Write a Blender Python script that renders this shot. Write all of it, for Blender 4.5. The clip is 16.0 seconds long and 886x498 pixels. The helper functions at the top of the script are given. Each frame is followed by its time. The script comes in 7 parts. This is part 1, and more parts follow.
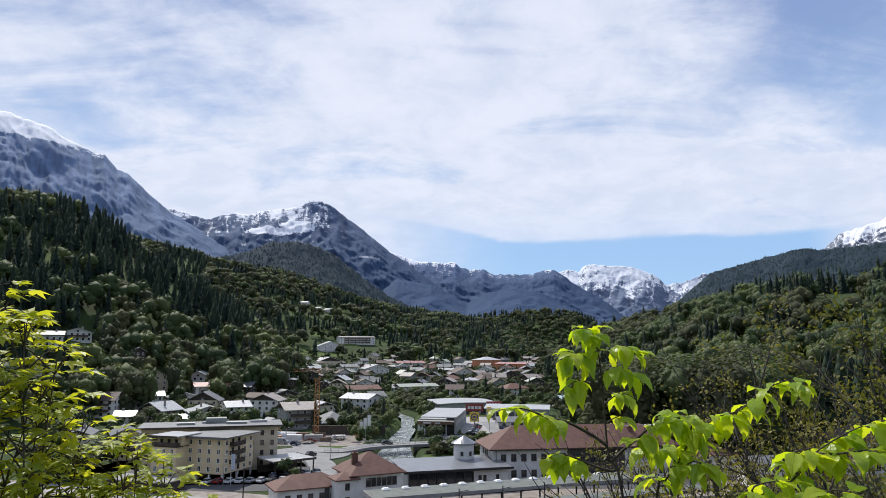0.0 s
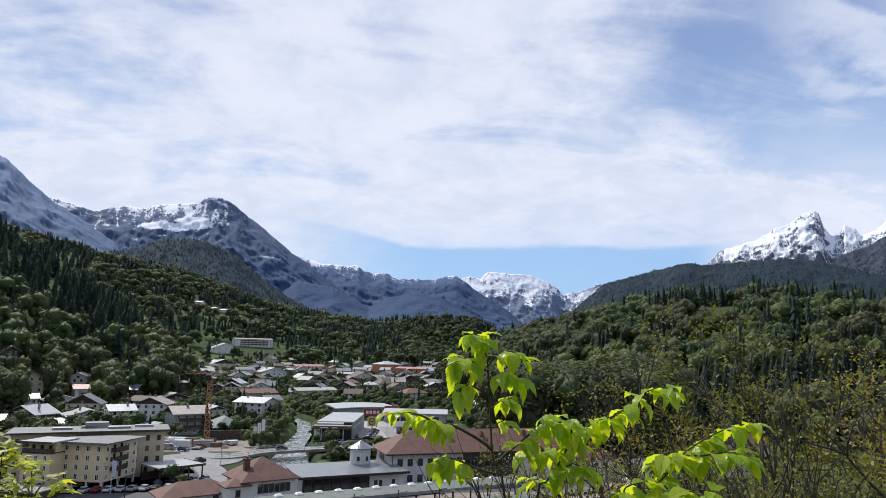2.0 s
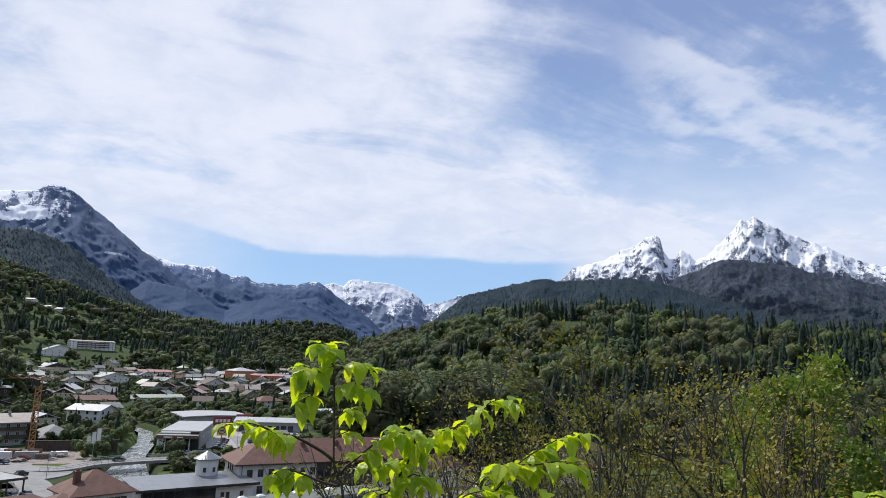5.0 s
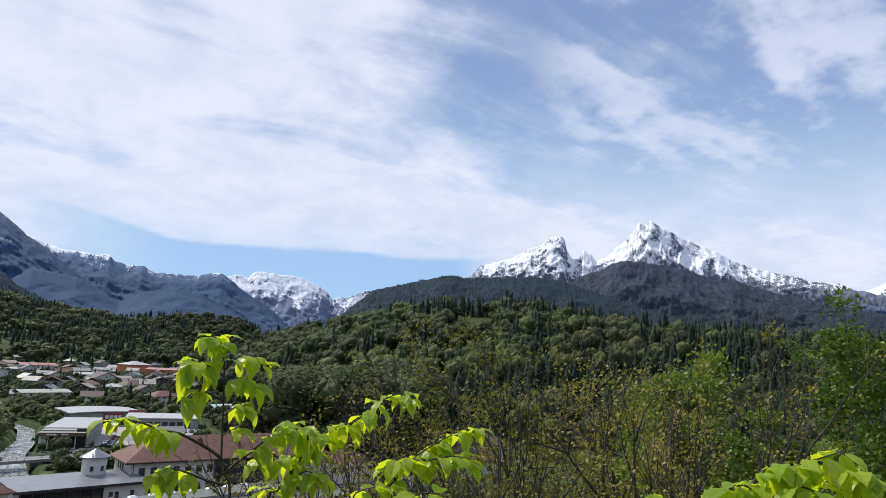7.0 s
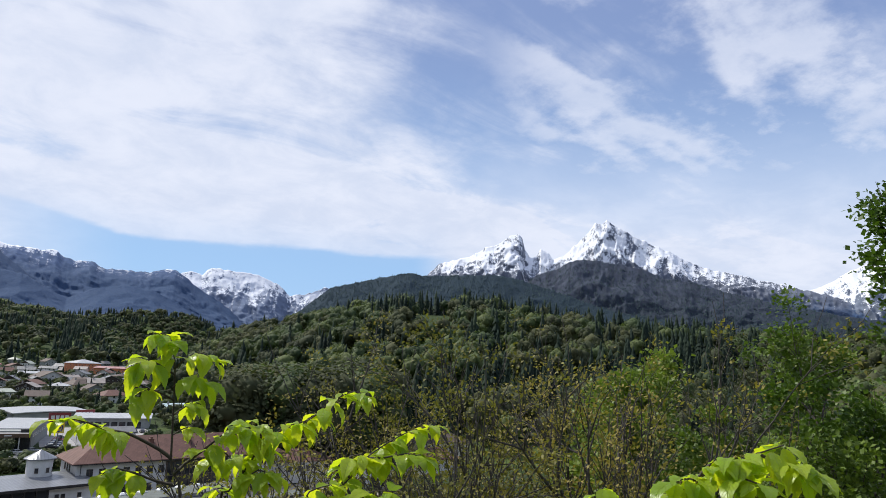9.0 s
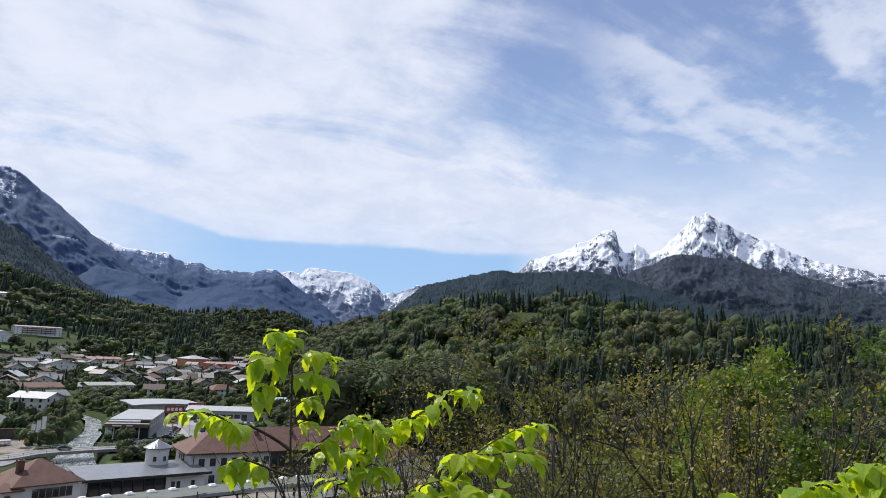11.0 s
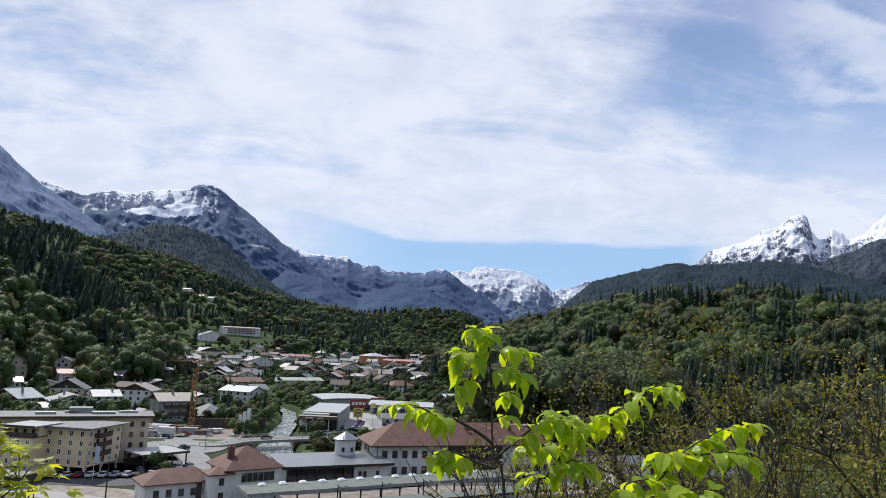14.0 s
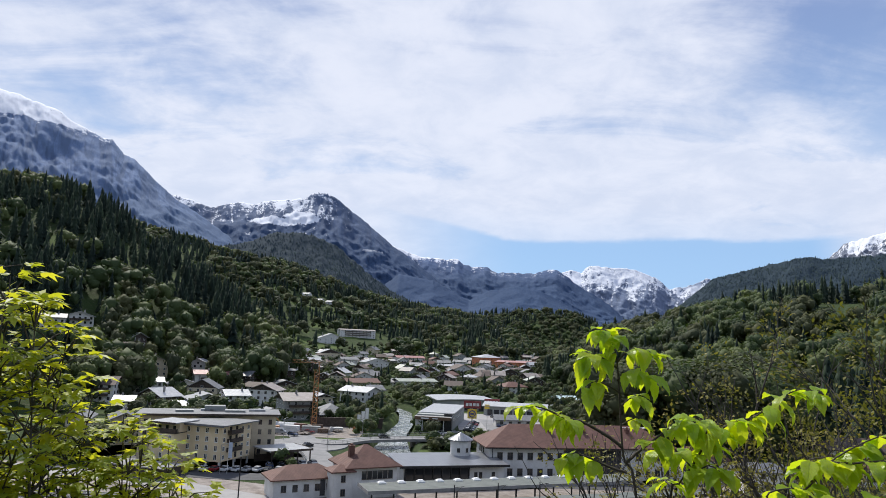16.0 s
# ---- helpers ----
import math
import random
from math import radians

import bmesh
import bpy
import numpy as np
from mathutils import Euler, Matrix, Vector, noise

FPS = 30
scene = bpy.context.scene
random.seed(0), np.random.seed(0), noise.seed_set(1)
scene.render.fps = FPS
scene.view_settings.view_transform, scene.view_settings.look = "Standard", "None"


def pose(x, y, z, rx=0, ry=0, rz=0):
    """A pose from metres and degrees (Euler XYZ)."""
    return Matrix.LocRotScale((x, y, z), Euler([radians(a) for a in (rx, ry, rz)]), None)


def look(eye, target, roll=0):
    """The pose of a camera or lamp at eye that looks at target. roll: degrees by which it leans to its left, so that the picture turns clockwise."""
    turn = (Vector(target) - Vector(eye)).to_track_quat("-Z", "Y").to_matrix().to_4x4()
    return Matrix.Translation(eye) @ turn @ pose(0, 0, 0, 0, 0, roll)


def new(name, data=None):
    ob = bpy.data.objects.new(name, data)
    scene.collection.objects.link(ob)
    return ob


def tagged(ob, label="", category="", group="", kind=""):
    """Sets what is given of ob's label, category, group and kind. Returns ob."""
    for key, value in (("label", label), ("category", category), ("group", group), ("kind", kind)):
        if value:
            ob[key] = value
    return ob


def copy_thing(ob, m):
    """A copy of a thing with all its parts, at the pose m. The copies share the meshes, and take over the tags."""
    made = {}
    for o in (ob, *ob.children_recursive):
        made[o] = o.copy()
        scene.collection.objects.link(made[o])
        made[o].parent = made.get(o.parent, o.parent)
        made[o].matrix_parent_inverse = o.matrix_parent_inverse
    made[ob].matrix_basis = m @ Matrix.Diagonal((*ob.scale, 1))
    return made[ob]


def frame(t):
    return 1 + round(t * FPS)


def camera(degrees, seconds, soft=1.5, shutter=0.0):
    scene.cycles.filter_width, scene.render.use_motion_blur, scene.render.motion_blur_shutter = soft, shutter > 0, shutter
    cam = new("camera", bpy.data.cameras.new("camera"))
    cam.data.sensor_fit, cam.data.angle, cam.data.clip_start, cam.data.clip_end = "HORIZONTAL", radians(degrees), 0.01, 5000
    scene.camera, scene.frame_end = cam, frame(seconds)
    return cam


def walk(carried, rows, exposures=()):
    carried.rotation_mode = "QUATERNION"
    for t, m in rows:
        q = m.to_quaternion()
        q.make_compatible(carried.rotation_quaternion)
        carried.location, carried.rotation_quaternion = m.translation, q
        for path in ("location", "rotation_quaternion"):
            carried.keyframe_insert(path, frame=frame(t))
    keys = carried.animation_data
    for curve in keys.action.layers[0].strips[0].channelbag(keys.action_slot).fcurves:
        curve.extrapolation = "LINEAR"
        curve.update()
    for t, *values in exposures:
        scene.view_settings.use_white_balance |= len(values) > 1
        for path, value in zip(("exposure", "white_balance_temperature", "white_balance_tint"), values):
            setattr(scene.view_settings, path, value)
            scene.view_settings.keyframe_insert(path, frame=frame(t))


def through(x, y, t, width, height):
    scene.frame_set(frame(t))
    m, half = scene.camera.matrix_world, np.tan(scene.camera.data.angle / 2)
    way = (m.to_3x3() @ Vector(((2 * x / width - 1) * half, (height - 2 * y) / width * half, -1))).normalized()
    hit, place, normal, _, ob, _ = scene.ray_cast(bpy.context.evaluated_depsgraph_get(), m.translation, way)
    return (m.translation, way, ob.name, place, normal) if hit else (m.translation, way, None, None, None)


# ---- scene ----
cam = camera(65.99, 16.0, soft=0.7)
# seconds, x, y, z, and the turn about x, y, z in degrees
PATH = [
    (0.0, 0.0, -0.0, 36.0, 98.2, -0.2, 0.0),
    (0.5, 0.005, -0.0026, 35.9996, 98.31, -0.298, -1.998),
    (1.0, 0.0105, -0.005, 35.9993, 98.487, -0.574, -4.045),
    (1.5, 0.0163, -0.0072, 35.9994, 98.602, -0.796, -6.171),
    (2.0, 0.0215, -0.0095, 35.9996, 98.657, -1.061, -8.249),
    (2.5, 0.0263, -0.012, 36.0009, 98.761, -1.236, -10.191),
    (3.0, 0.0297, -0.0143, 36.0019, 99.008, -1.354, -12.022),
    (3.5, 0.0336, -0.0162, 36.0031, 99.308, -1.597, -13.863),
    (4.0, 0.0381, -0.0177, 36.0036, 99.528, -1.792, -15.798),
    (6.5, 0.0693, -0.01, 36.0064, 99.575, -2.346, -25.798),
    (7.0, 0.0748, -0.0121, 36.0059, 99.573, -2.406, -27.596),
    (7.5, 0.0786, -0.0143, 36.0054, 99.616, -2.394, -29.233),
    (8.0, 0.0815, -0.0163, 36.0049, 99.637, -2.263, -30.664),
    (8.2, 0.0824, -0.0169, 36.0048, 99.6433, -2.2237, -31.1),
    (8.6, 0.0822, -0.0168, 36.0048, 99.6171, -2.206, -31.501),
    (9.0, 0.079, -0.0146, 36.0054, 99.5301, -2.2787, -31.0881),
    (9.6, 0.0703, -0.0096, 36.0065, 99.3412, -2.4544, -29.3636),
    (10.3, 0.0583, -0.0049, 36.0064, 99.1348, -2.5714, -26.45),
    (10.5, 0.055, -0.0042, 36.006, 99.09, -2.569, -25.57),
    (11.0, 0.0468, -0.0024, 36.005, 98.978, -2.563, -23.416),
    (11.5, 0.0372, -0.0004, 36.0032, 98.814, -2.713, -21.303),
    (12.0, 0.026, 0.0015, 36.0018, 98.666, -2.748, -18.99),
    (12.5, 0.0152, 0.0028, 36.0002, 98.609, -2.79, -16.582),
    (13.0, 0.0056, 0.0034, 35.9986, 98.558, -2.794, -14.209),
    (13.5, -0.0031, 0.0037, 35.998, 98.393, -2.656, -11.82),
    (14.0, -0.0131, 0.0041, 35.9981, 98.144, -2.439, -9.297),
    (14.5, -0.0228, 0.0037, 35.9986, 98.002, -2.346, -6.698),
    (15.0, -0.0305, 0.0015, 35.9992, 97.979, -2.264, -4.247),
    (15.5, -0.0371, -0.0021, 35.9994, 97.966, -2.225, -2.067),
    (16.0, -0.0433, -0.0065, 35.9987, 97.876, -2.196, 0.01),
]
walk(cam, [(t, pose(x, y, z, rx, ry, rz)) for t, x, y, z, rx, ry, rz in PATH])

# ---- world and sun ----
SUN_AZ, SUN_EL = -30.0, 50.0          # degrees to the right of straight ahead, above the horizon


def heading(az, el=0.0):
    a, e = radians(az), radians(el)
    return Vector((math.sin(a) * math.cos(e), math.cos(a) * math.cos(e), math.sin(e)))


class Nodes:
    """A short way to write node trees: n.math('ADD', a, b)"""

    def __init__(self, tree):
        self.tree = tree
        tree.nodes.clear()

    def add(self, kind, inputs=None):
        node = self.tree.nodes.new(kind)
        self.feed(node, inputs)
        return node

    def feed(self, node, inputs):
        for key, value in (inputs or {}).items():
            if isinstance(value, bpy.types.NodeSocket):
                self.tree.links.new(value, node.inputs[key])
            else:
                node.inputs[key].default_value = value

    def math(self, op, a, b=0.0, clamp=False):
        node = self.tree.nodes.new("ShaderNodeMath")
        node.operation, node.use_clamp = op, clamp
        self.feed(node, {0: a, 1: b})
        return node.outputs[0]

    def step(self, x, lo, hi, a=0.0, b=1.0):
        node = self.tree.nodes.new("ShaderNodeMapRange")
        node.interpolation_type = "SMOOTHSTEP"
        self.feed(node, {"Value": x, "From Min": lo, "From Max": hi, "To Min": a, "To Max": b})
        return node.outputs[0]

    def noise(self, vector, scale, detail=3.0, rough=0.5, distortion=0.0):
        return self.add("ShaderNodeTexNoise", {"Vector": vector, "Scale": scale, "Detail": detail, "Roughness": rough,
                                              "Distortion": distortion}).outputs[0]

    def mix(self, fac, a, b, blend="MIX"):
        node = self.tree.nodes.new("ShaderNodeMix")
        node.data_type, node.blend_type = "RGBA", blend
        for key, value in ((0, fac), (6, a), (7, b)):
            if isinstance(value, bpy.types.NodeSocket):
                self.tree.links.new(value, node.inputs[key])
            else:
                node.inputs[key].default_value = value if key == 0 else (*value[:3], 1.0)
        return node.outputs[2]


def make_world():
    world = bpy.data.worlds.new("sky")
    scene.world = world
    world.use_nodes = True
    n = Nodes(world.node_tree)
    sky = n.add("ShaderNodeTexSky")
    sky.sky_type, sky.sun_disc = "NISHITA", False
    sky.sun_elevation, sky.sun_rotation = radians(SUN_EL), radians(SUN_AZ)
    sky.altitude, sky.air_density, sky.dust_density, sky.ozone_density = 600.0, 1.0, 0.6, 1.5
    way = n.add("ShaderNodeTexCoord").outputs["Generated"]
    xyz = n.add("ShaderNodeSeparateXYZ", {0: way})
    x, y, z = xyz.outputs
    az = n.math("MULTIPLY", n.math("ARCTAN2", x, y), 57.29578)
    el = n.math("MULTIPLY", n.math("ARCSINE", z), 57.29578)
    # the cloud sheet seen in perspective: a plane high above
    zz = n.math("MAXIMUM", z, 0.02)
    sheet = n.add("ShaderNodeCombineXYZ", {0: n.math("DIVIDE", x, n.math("ADD", zz, 0.25)),
                                           1: n.math("DIVIDE", y, n.math("ADD", zz, 0.25)), 2: 0.3}).outputs[0]
    turned = n.add("ShaderNodeMapping", {"Vector": sheet, "Rotation": (0, 0, radians(-38)), "Scale": (1.0, 2.6, 1.0)}).outputs[0]
    streak = n.noise(turned, 1.6, 7.0, 0.58, 0.5)
    puff = n.noise(sheet, 5.5, 6.0, 0.6, 0.3)
    big = n.noise(sheet, 1.1, 3.0, 0.5)
    # the veil thins out towards the right and in the upper left; its flat lower rim hangs over the far end of the valley
    rim = n.math("ADD", n.math("MULTIPLY", n.math("MAXIMUM", n.math("SUBTRACT", 5.0, az), 0.0), 0.22), 8.75)
    wav = n.math("MULTIPLY", n.math("SUBTRACT", n.noise(sheet, 2.3, 5.0, 0.65), 0.5), 1.6)
    off = n.math("ADD", n.math("SUBTRACT", el, rim), wav)
    low = n.math("ADD", n.math("MULTIPLY", n.step(off, -0.25, 0.35), 0.7), n.math("MULTIPLY", n.step(off, -1.0, 3.5), 0.3))
    gap = n.math("MULTIPLY", n.step(az, -9.0, 7.0), n.step(az, 33.0, 28.0))
    low = n.math("SUBTRACT", 1.0, n.math("MULTIPLY", gap, n.math("SUBTRACT", 1.0, low)))
    veil = n.math("ADD", n.math("MULTIPLY", streak, 0.9), n.math("MULTIPLY", puff, 0.35))
    right = n.step(n.math("SUBTRACT", az, n.math("MULTIPLY", el, -0.9)), 36.0, 58.0)
    left = n.step(n.math("ADD", az, n.math("MULTIPLY", el, -0.55)), -22.0, -36.0)
    thin = n.math("ADD", n.math("MULTIPLY", right, 0.34), n.math("MULTIPLY", left, 0.14))
    haze = n.math("ADD", n.step(el, 20.0, 7.0, 0.0, 0.5), n.math("MULTIPLY", n.step(el, 24.0, 9.0), n.step(az, 24.0, 38.0, 0.0, 0.45)))
    bank = n.step(n.math("ADD", n.math("SUBTRACT", veil, thin), n.math("MULTIPLY", n.math("SUBTRACT", big, 0.5), 0.3)), 0.25, 0.66)
    cover = n.math("MULTIPLY", n.math("ADD", bank, haze, True), low, True)
    # broken bands of cloud over the snow peaks
    band = n.add("ShaderNodeMapping", {"Vector": sheet, "Rotation": (0, 0, radians(35)), "Scale": (1.0, 2.2, 1.0)}).outputs[0]
    broken = n.math("ADD", n.math("MULTIPLY", n.noise(band, 2.4, 3.0, 0.5, 0.4), 0.6), n.math("MULTIPLY", n.noise(sheet, 9.0, 6.0, 0.62), 0.4))
    broken = n.math("MULTIPLY", n.step(broken, 0.43, 0.62), n.math("MULTIPLY", n.step(az, 30.0, 42.0), n.step(el, 11.0, 18.0)))
    cover = n.math("MAXIMUM", cover, n.math("MULTIPLY", broken, 0.78))
    cover = n.math("MULTIPLY", cover, 0.93)
    white = n.mix(n.step(puff, 0.3, 0.7), (6.9, 7.55, 9.15), (8.3, 8.7, 9.95))
    blue = n.mix(n.step(el, 4.0, 30.0), (3.7, 6.1, 9.7), (2.7, 3.7, 6.6))
    blue = n.mix(0.8, sky.outputs[0], blue)
    colour = n.mix(cover, blue, white)
    ground = n.mix(n.step(z, -0.02, 0.0), (0.8, 0.9, 0.8), colour)
    back = n.add("ShaderNodeBackground", {"Color": ground, "Strength": 0.1})
    n.add("ShaderNodeOutputWorld", {0: back.outputs[0]})


make_world()
sun = new("sun", bpy.data.lights.new("sun", "SUN"))
sun.data.energy, sun.data.angle, sun.data.color = 4.2, radians(0.6), (1.0, 0.96, 0.88)
sun.matrix_world = look((0, 0, 500), Vector((0, 0, 500)) - heading(SUN_AZ, SUN_EL))
scene.view_settings.exposure = 0.0

# ---- materials ----
def material(name):
    m = bpy.data.materials.new(name)
    m.use_nodes = True
    return m, Nodes(m.node_tree)


def finish(n, colour, rough=0.8, metal=0.0, bump=None, strength=0.3, distance=0.05, through_light=None, specular=0.5):
    """Closes a material: principled surface, with an optional bump height and light that shines through thin leaves."""
    inputs = {"Base Color": colour if isinstance(colour, bpy.types.NodeSocket) else (*colour, 1.0), "Roughness": rough,
              "Metallic": metal, "Specular IOR Level": specular}
    if bump is not None:
        inputs["Normal"] = n.add("ShaderNodeBump", {"Strength": strength, "Distance": distance, "Height": bump}).outputs[0]
    shader = n.add("ShaderNodeBsdfPrincipled", inputs).outputs[0]
    if through_light is not None:
        col, share = through_light
        glow = n.add("ShaderNodeBsdfTranslucent", {"Color": col if isinstance(col, bpy.types.NodeSocket) else (*col, 1.0)}).outputs[0]
        shader = n.add("ShaderNodeMixShader", {0: share, 1: shader, 2: glow}).outputs[0]
    n.add("ShaderNodeOutputMaterial", {0: shader})


def plain(name, a, b, scale=2.0, rough=0.7, metal=0.0, bump=0.2, specular=0.5, fine=25.0):
    """A surface that drifts between two colours at two scales, with a fine relief."""
    m, n = material(name)
    at = n.add("ShaderNodeTexCoord").outputs["Object"]
    v = n.math("ADD", n.math("MULTIPLY", n.noise(at, scale, 4.0, 0.6), 0.7), n.math("MULTIPLY", n.noise(at, scale * fine, 3.0, 0.6), 0.3))
    finish(n, n.mix(n.step(v, 0.3, 0.7), a, b), rough, metal, v, bump, 0.03, specular=specular)
    return m


def foliage(name, a, b, c, through=0.35, rough=0.6, patch=0.12, specular=0.3):
    """Leaves: each tree has its own tone between a and b, some drift towards c; clumps vary a little within it."""
    m, n = material(name)
    geo = n.add("ShaderNodeNewGeometry")
    tone = n.add("ShaderNodeAttribute")
    tone.attribute_name = "tone"
    own = n.math("FRACT", n.math("ADD", tone.outputs["Fac"], n.add("ShaderNodeObjectInfo").outputs["Random"]))
    clump = geo.outputs["Random Per Island"]
    col = n.mix(n.math("ADD", n.math("MULTIPLY", own, 0.65), n.math("MULTIPLY", clump, 0.35)), a, b)
    crown = n.step(n.math("ADD", n.math("MULTIPLY", n.noise(geo.outputs["Position"], patch, 2.0, 0.5), 0.6), n.math("MULTIPLY", n.math("FRACT", n.math("MULTIPLY", own, 7.31)), 0.4)), 0.42, 0.68)
    col = n.mix(crown, col, c)
    bright = n.mix(1.0, col, (1.15, 1.25, 0.6), "MULTIPLY")
    finish(n, col, rough, through_light=(bright, through), specular=specular)
    return m


def mountain_material(name, rock, wood, wood_top, snow_low, snow_high, snow_more=0.0, fields=(), bare=()):
    """Bare rock above dark woods, with snow in the gullies and on the ledges higher up.
    fields: snowfields as bearing, height, and their half widths; bare: bearings between which snow thins out."""
    m, n = material(name)
    geo = n.add("ShaderNodeNewGeometry")
    at = geo.outputs["Position"]
    x, y, z = n.add("ShaderNodeSeparateXYZ", {0: at}).outputs
    up = n.add("ShaderNodeSeparateXYZ", {0: geo.outputs["Normal"]}).outputs[2]
    az = n.math("MULTIPLY", n.math("ARCTAN2", x, y), 57.29578)
    coarse = n.noise(at, 0.005, 5.0, 0.6)
    fine = n.noise(at, 0.03, 6.0, 0.68)
    speck = n.noise(at, 0.14, 3.0, 0.7)
    gully = n.noise(n.add("ShaderNodeCombineXYZ", {0: n.math("MULTIPLY", az, 1.5), 1: n.math("MULTIPLY", z, 0.0045), 2: 0.7}).outputs[0], 1.0, 5.0, 0.62, 0.7)
    # rock and wood arrive with the blue of aerial haze already mixed in
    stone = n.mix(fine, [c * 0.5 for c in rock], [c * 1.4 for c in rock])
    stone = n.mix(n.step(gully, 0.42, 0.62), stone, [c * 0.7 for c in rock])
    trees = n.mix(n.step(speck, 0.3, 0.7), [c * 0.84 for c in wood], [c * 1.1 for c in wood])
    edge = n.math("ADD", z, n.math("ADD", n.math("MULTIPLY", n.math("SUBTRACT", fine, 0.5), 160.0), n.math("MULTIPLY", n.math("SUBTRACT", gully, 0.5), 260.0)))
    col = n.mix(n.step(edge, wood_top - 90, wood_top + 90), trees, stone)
    lie = n.math("ADD", n.step(z, snow_low, snow_high, -0.62, 0.34), n.math("MULTIPLY", n.math("SUBTRACT", up, 0.58), 0.55))
    lie = n.math("ADD", lie, n.math("ADD", n.math("MULTIPLY", n.math("SUBTRACT", gully, 0.5), 2.8), n.math("MULTIPLY", n.math("SUBTRACT", n.math("ADD", n.math("MULTIPLY", fine, 0.55), n.math("MULTIPLY", speck, 0.45)), 0.5), 4.2)))
    lie = n.math("ADD", lie, n.math("ADD", n.math("MULTIPLY", n.math("SUBTRACT", coarse, 0.5), 1.2), snow_more))
    for faz, fz, wide, tall in fields:
        da = n.math("DIVIDE", n.math("SUBTRACT", az, faz), wide)
        dz = n.math("DIVIDE", n.math("SUBTRACT", z, fz), tall)
        off = n.math("ADD", n.math("MULTIPLY", da, da), n.math("MULTIPLY", dz, dz))
        lie = n.math("ADD", lie, n.step(off, 1.3, 0.3, 0.0, 1.15))
    if bare:
        lie = n.math("SUBTRACT", lie, n.step(az, bare[0], bare[1], 0.0, 0.55))
    snow = n.math("MULTIPLY", n.step(lie, 0.0, 0.09), n.step(z, snow_low - 60, snow_low + 20))
    col = n.mix(snow, col, n.mix(speck, (0.66, 0.69, 0.76), (0.84, 0.86, 0.90)))
    finish(n, col, 0.9, bump=n.math("ADD", fine, n.math("MULTIPLY", speck, 0.5)), strength=0.6, distance=7.0, specular=0.1)
    return m


def ground_material():
    m, n = material("meadow_ground")
    geo = n.add("ShaderNodeNewGeometry")
    at = geo.outputs["Position"]
    a = n.noise(at, 0.02, 4.0, 0.6)
    b = n.noise(at, 0.6, 4.0, 0.65)
    c = n.noise(at, 9.0, 3.0, 0.6)
    grass = n.mix(b, (0.020, 0.036, 0.010), (0.050, 0.080, 0.021))
    grass = n.mix(n.step(a, 0.50, 0.62), grass, (0.085, 0.125, 0.030))
    col = n.mix(n.step(b, 0.55, 0.68), grass, (0.085, 0.075, 0.055))
    finish(n, col, 0.95, bump=n.math("ADD", b, c), strength=0.6, distance=0.3, specular=0.2)
    return m


M_GROUND = ground_material()
M_CONIFER = foliage("spruce_needles", (0.010, 0.019, 0.015), (0.022, 0.037, 0.026), (0.032, 0.050, 0.030), 0.08, 0.8, 0.05, 0.12)
M_BEECH = foliage("spring_beech_leaves", (0.036, 0.062, 0.022), (0.075, 0.108, 0.036), (0.115, 0.145, 0.046), 0.3, 0.7, 0.03)
M_OLIVE = foliage("budding_crown", (0.034, 0.046, 0.022), (0.068, 0.080, 0.034), (0.098, 0.104, 0.044), 0.26, 0.8, 0.03)
# needles turned blue-green: the haze over distant woods is in their colour
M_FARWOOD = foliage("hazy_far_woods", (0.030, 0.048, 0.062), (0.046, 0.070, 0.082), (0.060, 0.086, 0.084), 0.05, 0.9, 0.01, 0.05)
M_BARK = plain("bark", (0.035, 0.028, 0.022), (0.12, 0.10, 0.085), 6.0, 0.9, bump=0.6)

# ---- ground ----
def fade(x, lo, hi):
    u = np.clip((np.asarray(x, float) - lo) / (hi - lo), 0.0, 1.0)
    return u * u * (3 - 2 * u)


def lattice(ix, iy, seed):
    h = (ix.astype(np.int64) * 374761393 + iy.astype(np.int64) * 668265263 + seed * 974711) & 0x7FFFFFFF
    h = ((h ^ (h >> 13)) * 1274126177) & 0x7FFFFFFF
    return ((h ^ (h >> 16)) & 0xFFFF) / 65535.0


def vnoise(x, y, seed=0):
    x, y = np.broadcast_arrays(np.asarray(x, float), np.asarray(y, float))
    ix, iy = np.floor(x), np.floor(y)
    u, v = x - ix, y - iy
    u, v = u * u * (3 - 2 * u), v * v * (3 - 2 * v)
    a, b = lattice(ix, iy, seed), lattice(ix + 1, iy, seed)
    c, d = lattice(ix, iy + 1, seed), lattice(ix + 1, iy + 1, seed)
    return (a * (1 - u) + b * u) * (1 - v) + (c * (1 - u) + d * u) * v


def fbm(x, y, octaves=4, seed=0, ridged=False, gain=0.5):
    total, amp, norm = 0.0, 1.0, 0.0
    for k in range(octaves):
        v = vnoise(x * 2 ** k + 17.3 * k, y * 2 ** k - 9.1 * k, seed + k)
        total = total + amp * ((1 - np.abs(2 * v - 1)) if ridged else v)
        norm += amp
        amp *= gain
    return total / norm


